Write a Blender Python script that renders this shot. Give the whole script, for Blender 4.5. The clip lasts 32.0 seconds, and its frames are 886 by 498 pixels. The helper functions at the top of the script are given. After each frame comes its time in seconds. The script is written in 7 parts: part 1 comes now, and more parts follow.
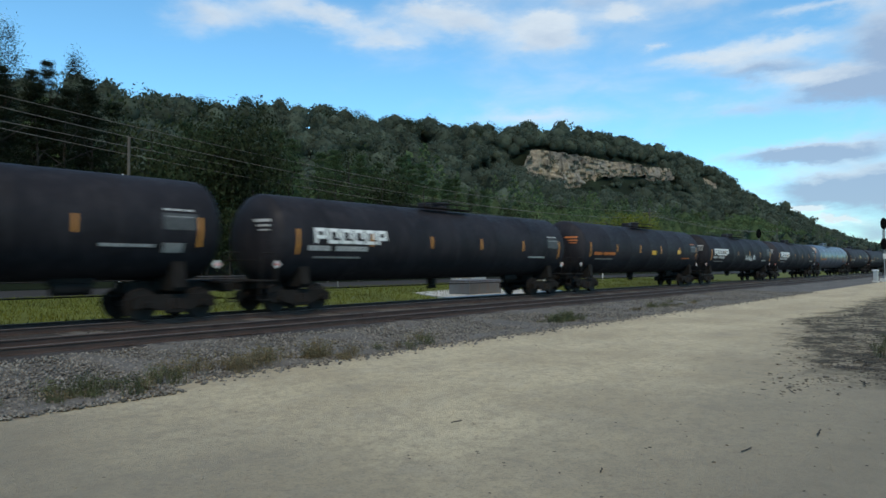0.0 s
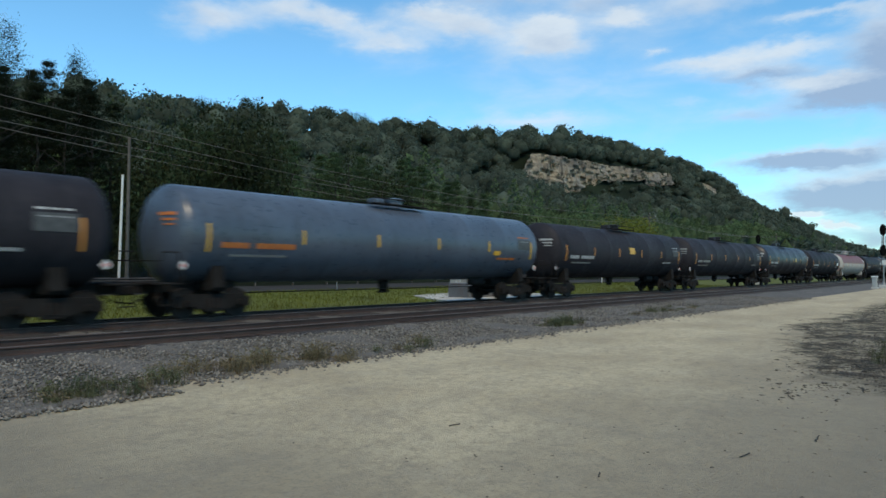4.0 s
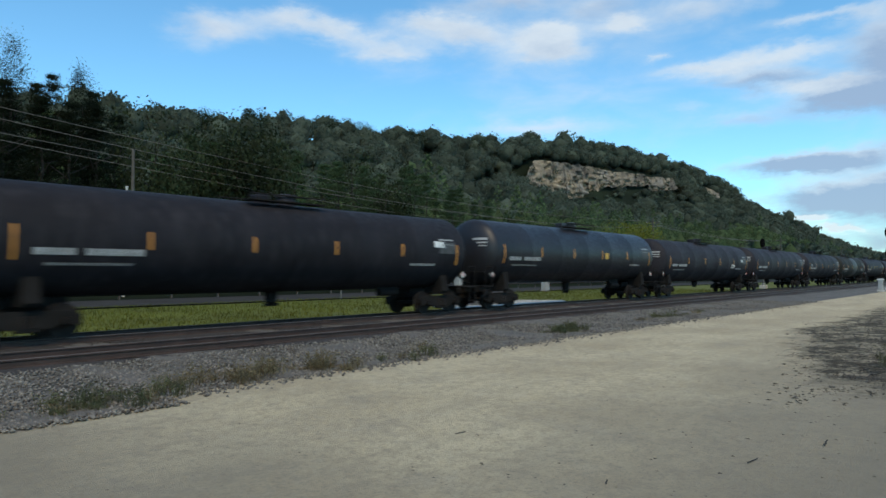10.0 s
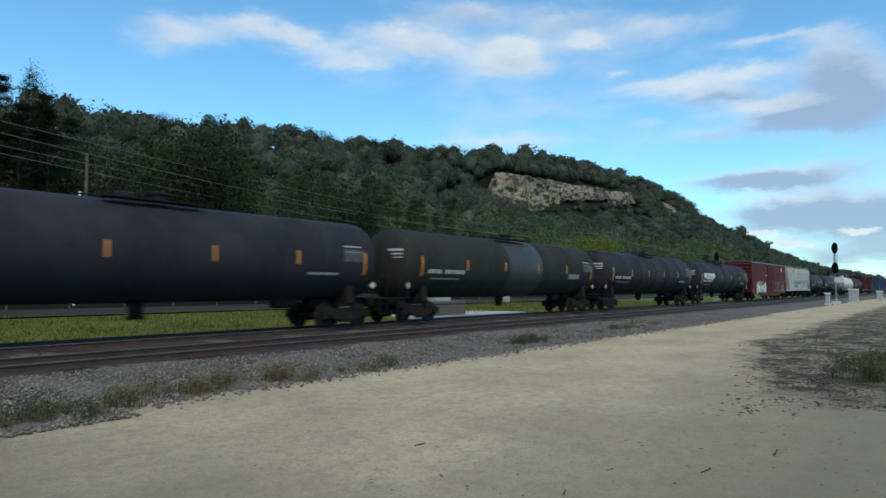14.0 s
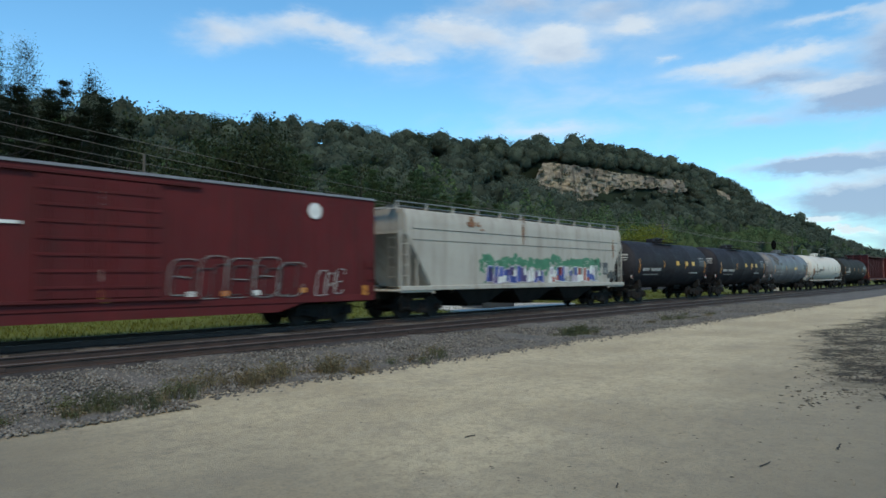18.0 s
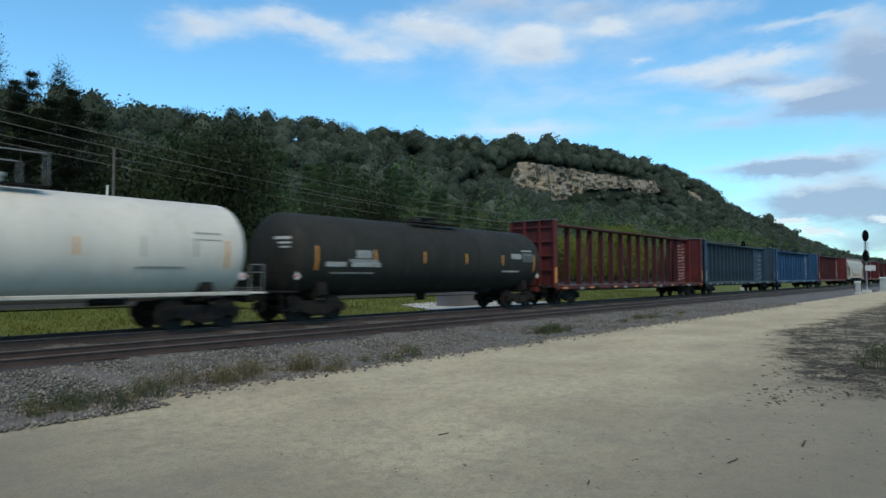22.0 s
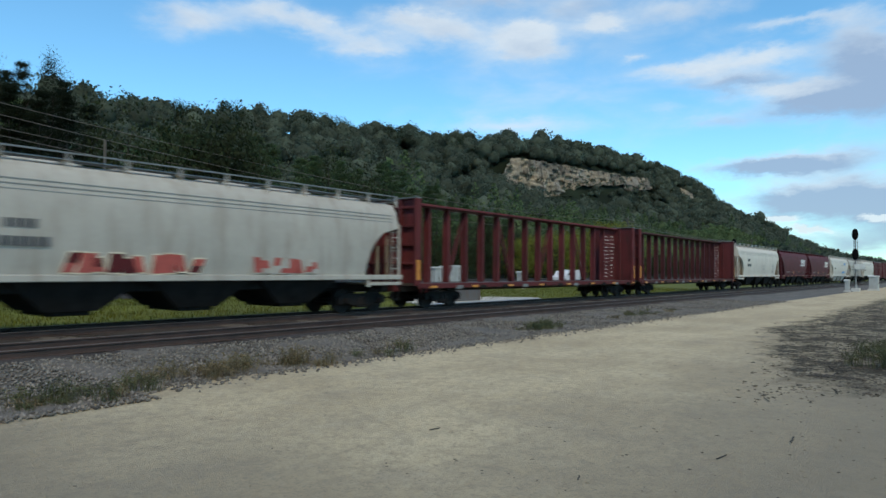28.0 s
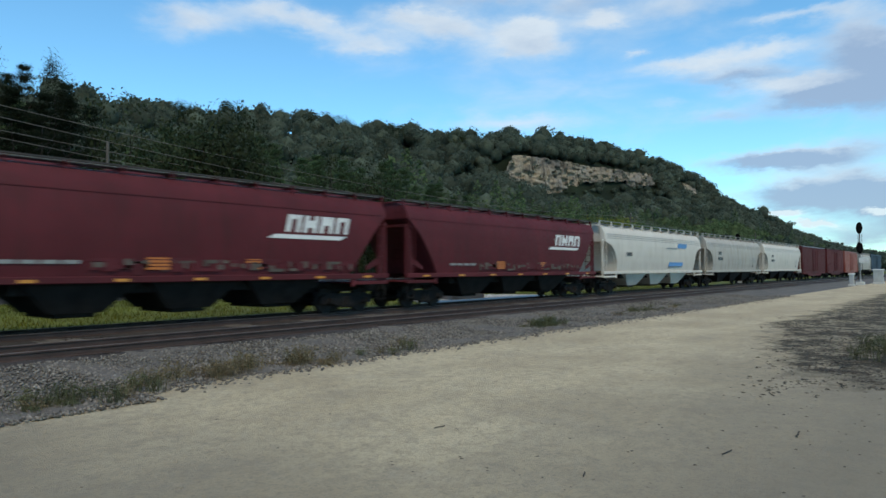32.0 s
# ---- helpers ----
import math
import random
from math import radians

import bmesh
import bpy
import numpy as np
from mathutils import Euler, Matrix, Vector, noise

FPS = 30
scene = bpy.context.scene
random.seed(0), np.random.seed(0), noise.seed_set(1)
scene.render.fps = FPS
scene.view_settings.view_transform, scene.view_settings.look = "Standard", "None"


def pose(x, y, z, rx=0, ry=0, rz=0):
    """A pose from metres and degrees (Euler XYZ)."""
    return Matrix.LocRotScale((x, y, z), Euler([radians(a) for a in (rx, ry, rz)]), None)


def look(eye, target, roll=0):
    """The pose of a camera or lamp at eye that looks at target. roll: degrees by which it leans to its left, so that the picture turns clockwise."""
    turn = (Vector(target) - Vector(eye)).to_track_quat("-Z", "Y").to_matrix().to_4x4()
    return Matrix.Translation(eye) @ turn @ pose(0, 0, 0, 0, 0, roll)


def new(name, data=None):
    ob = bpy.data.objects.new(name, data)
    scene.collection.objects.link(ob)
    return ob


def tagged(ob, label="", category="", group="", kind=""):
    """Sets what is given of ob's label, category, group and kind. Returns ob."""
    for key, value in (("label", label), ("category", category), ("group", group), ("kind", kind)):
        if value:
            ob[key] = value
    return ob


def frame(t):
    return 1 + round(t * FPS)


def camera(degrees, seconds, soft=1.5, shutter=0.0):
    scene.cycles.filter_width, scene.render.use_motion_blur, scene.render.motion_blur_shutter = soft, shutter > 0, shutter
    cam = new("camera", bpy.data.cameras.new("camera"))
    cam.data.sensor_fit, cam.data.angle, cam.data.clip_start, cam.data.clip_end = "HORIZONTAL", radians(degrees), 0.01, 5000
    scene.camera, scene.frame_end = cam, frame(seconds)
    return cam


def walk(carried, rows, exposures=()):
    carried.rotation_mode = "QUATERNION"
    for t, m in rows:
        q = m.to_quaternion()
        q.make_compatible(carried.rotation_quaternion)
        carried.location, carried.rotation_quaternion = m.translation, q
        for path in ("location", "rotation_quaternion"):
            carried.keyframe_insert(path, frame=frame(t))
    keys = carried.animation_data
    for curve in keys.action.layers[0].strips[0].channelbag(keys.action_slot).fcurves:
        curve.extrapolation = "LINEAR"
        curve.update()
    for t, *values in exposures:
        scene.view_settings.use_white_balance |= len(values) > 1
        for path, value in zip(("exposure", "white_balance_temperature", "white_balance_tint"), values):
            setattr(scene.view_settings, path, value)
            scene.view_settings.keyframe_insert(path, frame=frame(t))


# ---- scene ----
# camera: hand-held beside the track, standing on one spot
cam = camera(67.0, 32.0, soft=1.55, shutter=0.34)
PATH = [
    (0.0, pose(0, 0, 1.62, 91.31, 0.02, -49.81)),
    (0.5, pose(0, 0, 1.62, 91.27, -0.09, -49.98)),
    (1.0, pose(0, 0, 1.62, 91.27, -0.10, -49.90)),
    (1.5, pose(0, 0, 1.62, 91.27, -0.09, -49.97)),
    (2.0, pose(0, 0, 1.62, 91.28, -0.06, -50.11)),
    (2.5, pose(0, 0, 1.62, 91.48, 0.24, -50.26)),
    (3.0, pose(0, 0, 1.62, 91.63, 0.23, -50.39)),
    (3.5, pose(0, 0, 1.62, 91.54, -0.36, -49.93)),
    (5.5, pose(0, 0, 1.62, 91.66, -0.50, -49.78)),
    (6.0, pose(0, 0, 1.62, 91.76, -0.40, -48.68)),
    (6.5, pose(0, 0, 1.62, 91.99, 0.07, -48.51)),
    (7.0, pose(0, 0, 1.62, 92.12, -0.28, -49.56)),
    (7.5, pose(0, 0, 1.62, 92.33, -0.43, -49.65)),
    (8.0, pose(0, 0, 1.62, 92.35, -0.26, -49.36)),
    (8.5, pose(0, 0, 1.62, 92.32, 0.40, -49.38)),
    (9.0, pose(0, 0, 1.62, 92.44, -0.13, -49.80)),
    (9.5, pose(0, 0, 1.62, 92.30, 0.16, -49.51)),
    (10.0, pose(0, 0, 1.62, 92.22, 0.22, -49.53)),
    (10.5, pose(0, 0, 1.62, 92.64, 0.18, -49.79)),
    (11.0, pose(0, 0, 1.62, 92.93, 0.01, -49.76)),
    (11.5, pose(0, 0, 1.62, 93.12, 0.11, -50.15)),
    (12.0, pose(0, 0, 1.62, 93.34, 0.10, -50.54)),
    (12.5, pose(0, 0, 1.62, 93.01, 0.26, -50.96)),
    (13.0, pose(0, 0, 1.62, 93.10, 0.40, -51.97)),
    (13.5, pose(0, 0, 1.62, 93.30, 0.34, -52.40)),
    (14.0, pose(0, 0, 1.62, 93.14, -0.26, -52.85)),
    (14.5, pose(0, 0, 1.62, 93.00, -0.73, -51.63)),
    (15.0, pose(0, 0, 1.62, 92.99, -0.81, -50.75)),
    (15.5, pose(0, 0, 1.62, 92.92, -0.43, -49.73)),
    (17.5, pose(0, 0, 1.62, 92.37, 0.29, -48.69)),
    (18.0, pose(0, 0, 1.62, 92.49, 0.39, -48.74)),
    (18.5, pose(0, 0, 1.62, 92.37, 0.25, -48.98)),
    (19.0, pose(0, 0, 1.62, 92.28, 0.33, -49.37)),
    (19.5, pose(0, 0, 1.62, 92.05, 0.54, -50.04)),
    (20.0, pose(0, 0, 1.62, 92.04, 0.34, -50.16)),
    (20.5, pose(0, 0, 1.62, 92.19, 0.22, -50.34)),
    (21.0, pose(0, 0, 1.62, 92.41, 0.06, -50.64)),
    (21.5, pose(0, 0, 1.62, 92.19, 0.02, -50.68)),
    (22.0, pose(0, 0, 1.62, 92.32, 0.03, -50.91)),
    (22.5, pose(0, 0, 1.62, 92.37, 0.29, -51.00)),
    (23.0, pose(0, 0, 1.62, 91.88, 0.66, -51.22)),
    (23.5, pose(0, 0, 1.62, 91.78, 0.33, -51.37)),
    (24.0, pose(0, 0, 1.62, 91.86, 0.18, -51.32)),
    (24.5, pose(0, 0, 1.62, 91.92, 0.09, -51.14)),
    (25.0, pose(0, 0, 1.62, 91.96, -0.16, -51.04)),
    (25.5, pose(0, 0, 1.62, 92.09, -0.30, -50.91)),
    (27.5, pose(0, 0, 1.62, 91.89, -0.51, -51.43)),
    (28.0, pose(0, 0, 1.62, 91.92, -0.39, -51.57)),
    (28.5, pose(0, 0, 1.62, 91.91, -0.34, -51.64)),
    (29.0, pose(0, 0, 1.62, 91.81, -0.49, -51.83)),
    (29.5, pose(0, 0, 1.62, 91.69, -0.30, -51.81)),
    (30.0, pose(0, 0, 1.62, 91.64, -0.25, -51.77)),
    (30.5, pose(0, 0, 1.62, 91.57, -0.16, -51.57)),
    (31.0, pose(0, 0, 1.62, 91.59, -0.33, -51.09)),
    (31.5, pose(0, 0, 1.62, 91.53, -0.00, -51.58)),
    (32.0, pose(0, 0, 1.62, 91.75, 0.21, -51.29)),
]
walk(cam, PATH)
# world: evening sky with broken cloud, soft sun from behind the camera
SUN_EL, SUN_AZ = 50.0, 232.0
world = bpy.data.worlds.new("sky")
scene.world = world
world.use_nodes = True


def build_sky():
    nt = world.node_tree
    nt.nodes.clear()
    N, Lk = nt.nodes.new, nt.links.new
    out = N("ShaderNodeOutputWorld")
    bg = N("ShaderNodeBackground")
    bg.inputs["Strength"].default_value = 0.15
    sky = N("ShaderNodeTexSky")
    sky.sky_type, sky.sun_disc = "NISHITA", False
    sky.sun_elevation, sky.sun_rotation = radians(SUN_EL), radians(90 - SUN_AZ)
    sky.air_density, sky.dust_density, sky.ozone_density = 1.0, 0.3, 2.0
    co = N("ShaderNodeTexCoord")
    sep = N("ShaderNodeSeparateXYZ")
    Lk(co.outputs["Generated"], sep.inputs[0])

    def m(op, a, b=None, c=None):
        n = N("ShaderNodeMath")
        n.operation = op
        for i, v in enumerate((a, b, c)):
            if v is None:
                continue
            if isinstance(v, (int, float)):
                n.inputs[i].default_value = v
            else:
                Lk(v, n.inputs[i])
        return n.outputs[0]
    # azimuth and elevation in degrees
    az = m("MULTIPLY", m("ARCTAN2", sep.outputs[1], sep.outputs[0]), 57.2958)
    el = m("MULTIPLY", m("ARCSINE", sep.outputs[2]), 57.2958)
    comb = N("ShaderNodeCombineXYZ")
    Lk(m("MULTIPLY", az, 0.10), comb.inputs[0])
    Lk(m("MULTIPLY", el, 0.24), comb.inputs[1])
    big = N("ShaderNodeTexNoise")
    big.inputs["Scale"].default_value, big.inputs["Detail"].default_value, big.inputs["Roughness"].default_value = 1.6, 7.0, 0.55
    big.inputs["Distortion"].default_value = 0.35
    Lk(comb.outputs[0], big.inputs["Vector"])
    # cloud banks: centre azimuth, centre elevation, half widths, thickness, greyness of the underside
    banks = [(29, 17, 16, 8, .46, .0), (40, 20.5, 6, 1.6, .3, .2), (31, 19.3, 3.5, 1.4, .3, .2), (13, 15.2, 5, .9, .25, 1.0), (9, 12.6, 5, 1.1, .4, 1.0), (12.4, 8.4, 5, .8, .6, .9), (8.0, 5.8, 6.5, 1.8, .9, 1.0), (6.0, 8.8, 5.0, 1.5, .5, 1.0), (55, 19.6, 7, 1.2, .25, .2), (59.6, 19.7, 3.4, 1.0, .75, .35), (61, 18.2, 2.6, .9, .35, .3), (53.6, 20.8, 3.2, .9, .95, .25), (49.6, 20.0, 2.6, .8, .75, .2), (45.2, 18.9, 3.8, .9, .85, .25), (41.6, 21.0, 3.0, .7, .85, .3), (37.8, 20.0, 3.0, .9, .75, .3), (31.3, 18.8, 3.0, 1.1, .95, .35),
             (31.2, 20.2, 1.6, .5, .6, .1), (34.9, 22.6, 4.5, .8, .7, .9), (25.4, 20.1, 2.0, .6, .8, .2), (26.8, 21.6, 3.4, .9, .7, .8), (18.5, 20.6, 4.5, .9, .55, .5), (22.6, 17.4, .8, .35, .5, .1), (12.8, 16.5, 4.2, .75, .95, .15), (18.6, 16.0, 3.6, .5, .7, .2), (14.8, 14.9, 4.0, .7, .75, 1.1),
             (9.0, 12.8, 3.6, 1.1, 1.0, 1.2), (10.9, 13.9, 3.2, .5, .8, .0), (15.9, 11.9, 2.4, .7, .55, .9), (19.7, 13.2, 1.8, .4, .3, .3), (10.5, 18.5, 3.6, .5, .8, .1), (6.6, 16.4, 2.6, 2.6, .9, 1.0), (4.0, 13.5, 3.5, 3.0, 1.0, 1.0), (12.4, 8.4, 4.8, .75, 1.0, 1.0), (8.5, 5.6, 6.0, 1.3, .95, 1.1),
             (3, 4.2, 5, 2.4, .8, 1.0), (9, 2.4, 9, 1.3, .8, 1.0), (12.0, 4.1, 1.1, .3, 1.1, -3.0), (9.6, 3.3, 1.1, .22, .9, -3.0), (5.2, 4.4, 1.1, .28, .9, -3.0), (32, 12.3, 5.5, .7, .7, .1), (-6, 10, 5, 5, 1.0, .8), (-16, 16, 10, 6, .9, .7), (80, 24, 6, 2, .5, .4), (105, 22, 14, 7, .7, .5), (55, 25.5, 12, 1.6, .7, .6), (40, 42, 40, 12, .6, .5)]
    warp = N("ShaderNodeTexNoise")
    warp.inputs["Scale"].default_value, warp.inputs["Detail"].default_value, warp.inputs["Roughness"].default_value = 2.6, 8.0, 0.64
    Lk(comb.outputs[0], warp.inputs["Vector"])
    wsep = N("ShaderNodeSeparateColor")
    Lk(warp.outputs["Color"], wsep.inputs[0])
    waz = m("ADD", az, m("MULTIPLY", m("SUBTRACT", wsep.outputs[0], 0.5), 5.0))
    wel = m("ADD", el, m("MULTIPLY", m("SUBTRACT", wsep.outputs[1], 0.5), 2.4))
    total, under = None, None
    for a0, e0, wa, we, k, g in banks:
        u = m("MULTIPLY", m("SUBTRACT", waz, a0), 1.0 / wa)
        v = m("MULTIPLY", m("SUBTRACT", wel, e0), 1.0 / we)
        d = m("EXPONENT", m("MULTIPLY", m("ADD", m("MULTIPLY", u, u), m("MULTIPLY", v, v)), -1.0))
        d = m("MULTIPLY", d, k)
        q = m("MULTIPLY", d, m("MULTIPLY", m("MINIMUM", m("MAXIMUM", m("MULTIPLY_ADD", v, -0.45, 0.65), 0.0), 1.0), g))
        total = d if total is None else m("ADD", total, d)
        under = q if under is None else m("ADD", under, q)
    # elsewhere a loose field of the same cloud
    dens = m("ADD", m("MULTIPLY", total, 1.0), m("MULTIPLY", m("SUBTRACT", big.outputs["Fac"], 0.54), 1.1))
    cover = N("ShaderNodeMapRange")
    cover.interpolation_type = "SMOOTHSTEP"
    cover.inputs["From Min"].default_value, cover.inputs["From Max"].default_value = 0.08, 1.3
    Lk(dens, cover.inputs["Value"])
    # undersides are greyer
    shade = N("ShaderNodeMapRange")
    shade.inputs["From Min"].default_value, shade.inputs["From Max"].default_value = 0.08, 0.75
    Lk(m("ADD", under, m("MULTIPLY", m("SUBTRACT", wsep.outputs[2], 0.5), 0.5)), shade.inputs["Value"])
    ccol = N("ShaderNodeMix")
    ccol.data_type = "RGBA"
    ccol.inputs["A"].default_value = (4.9, 5.45, 5.9, 1)
    ccol.inputs["B"].default_value = (2.25, 3.0, 4.2, 1)
    Lk(shade.outputs[0], ccol.inputs["Factor"])
    mix = N("ShaderNodeMix")
    mix.data_type = "RGBA"
    Lk(m("MULTIPLY", cover.outputs[0], 0.88), mix.inputs["Factor"])
    tint = N("ShaderNodeMix")
    tint.data_type, tint.blend_type = "RGBA", "MULTIPLY"
    tint.inputs["Factor"].default_value = 1.0
    Lk(sky.outputs[0], tint.inputs["A"])
    tint.inputs["B"].default_value = (0.76, 1.24, 1.33, 1)
    Lk(tint.outputs["Result"], mix.inputs["A"])
    Lk(ccol.outputs["Result"], mix.inputs["B"])
    Lk(mix.outputs["Result"], bg.inputs["Color"])
    Lk(bg.outputs[0], out.inputs[0])


build_sky()
sun = new("sun", bpy.data.lights.new("sun", "SUN"))
sun.data.energy, sun.data.angle, sun.data.color = 2.55, radians(12), (1.0, 0.83, 0.57)
sun.matrix_world = look((math.cos(radians(SUN_AZ)) * 50, math.sin(radians(SUN_AZ)) * 50, math.tan(radians(SUN_EL)) * 50), (0, 0, 0))
scene.view_settings.exposure = 0.0
# ---- materials ----


def material(name, color, rough=0.6, metal=0.0, vary=0.25, scale=1.5, fine=18.0, bump=0.15, bump_scale=None, streak=0.0, dirt=None, dirt_amount=0.5, rand=0.0, island=0.0, spec=0.5, thin=0.0, depth=0.03):
    """A surface with variation at two scales, stains, optional vertical streaks of dirt, and fine relief."""
    mt = bpy.data.materials.new(name)
    mt.use_nodes = True
    nt = mt.node_tree
    N, Lk = nt.nodes.new, nt.links.new
    bs = nt.nodes["Principled BSDF"]
    bs.inputs["Roughness"].default_value, bs.inputs["Metallic"].default_value = rough, metal
    bs.inputs["Specular IOR Level"].default_value = spec
    co = N("ShaderNodeTexCoord")
    if rand:
        oi = N("ShaderNodeObjectInfo")
        add = N("ShaderNodeVectorMath")
        add.operation = "MULTIPLY_ADD"
        Lk(oi.outputs["Random"], add.inputs[0])
        add.inputs[1].default_value = (37.0, 23.0, 11.0)
        Lk(co.outputs["Object"], add.inputs[2])
        vec = add.outputs[0]
    else:
        vec = co.outputs["Object"]

    def tex(sc, detail, v=vec):
        n = N("ShaderNodeTexNoise")
        n.inputs["Scale"].default_value, n.inputs["Detail"].default_value = sc, detail
        Lk(v, n.inputs["Vector"])
        return n.outputs["Fac"]

    def ramp(fac, lo, hi, a, b):
        n = N("ShaderNodeMapRange")
        n.inputs["From Min"].default_value, n.inputs["From Max"].default_value = lo, hi
        n.inputs["To Min"].default_value, n.inputs["To Max"].default_value = a, b
        Lk(fac, n.inputs["Value"])
        return n.outputs[0]

    def mul(a, b):
        n = N("ShaderNodeMath")
        n.operation = "MULTIPLY"
        Lk(a, n.inputs[0])
        Lk(b, n.inputs[1])
        return n.outputs[0]
    coarse, small = tex(scale, 4.0), tex(fine, 5.0)
    val = mul(ramp(coarse, 0.3, 0.7, 1 - vary, 1 + vary), ramp(small, 0.3, 0.7, 1 - vary * 0.6, 1 + vary * 0.6))
    if rand:
        val = mul(val, ramp(oi.outputs["Random"], 0, 1, 1 - rand, 1 + rand))
    if island:
        g = N("ShaderNodeNewGeometry")
        val = mul(val, ramp(g.outputs["Random Per Island"], 0, 1, 1 - island, 1 + island))
    sc = N("ShaderNodeVectorMath")
    sc.operation = "SCALE"
    sc.inputs[0].default_value = color
    Lk(val, sc.inputs["Scale"])
    result = sc.outputs[0]
    if dirt:
        if streak:
            mp = N("ShaderNodeMapping")
            mp.inputs["Scale"].default_value = (2.2, 2.2, 2.2 * (1 - streak) + 0.12)
            Lk(vec, mp.inputs["Vector"])
            fac = tex(1.6, 6.0, mp.outputs[0])
        else:
            fac = tex(scale * 0.6, 7.0)
        mx = N("ShaderNodeMix")
        mx.data_type = "RGBA"
        Lk(ramp(fac, 0.48, 0.75, 0.0, dirt_amount), mx.inputs["Factor"])
        Lk(result, mx.inputs["A"])
        mx.inputs["B"].default_value = (*dirt, 1)
        result = mx.outputs["Result"]
    Lk(result, bs.inputs["Base Color"])
    if bump:
        b = N("ShaderNodeBump")
        b.inputs["Strength"].default_value, b.inputs["Distance"].default_value = bump, depth
        Lk(tex(bump_scale or fine * 2, 6.0), b.inputs["Height"])
        Lk(b.outputs[0], bs.inputs["Normal"])
    rr = ramp(small, 0.3, 0.7, max(rough - 0.12, 0.05), min(rough + 0.12, 1))
    Lk(rr, bs.inputs["Roughness"])
    if thin:
        # light that passes through leaves
        tl, mx2 = N("ShaderNodeBsdfTranslucent"), N("ShaderNodeMixShader")
        Lk(result, tl.inputs["Color"])
        mx2.inputs[0].default_value = thin
        Lk(bs.outputs[0], mx2.inputs[1])
        Lk(tl.outputs[0], mx2.inputs[2])
        Lk(mx2.outputs[0], nt.nodes["Material Output"].inputs["Surface"])
    return mt


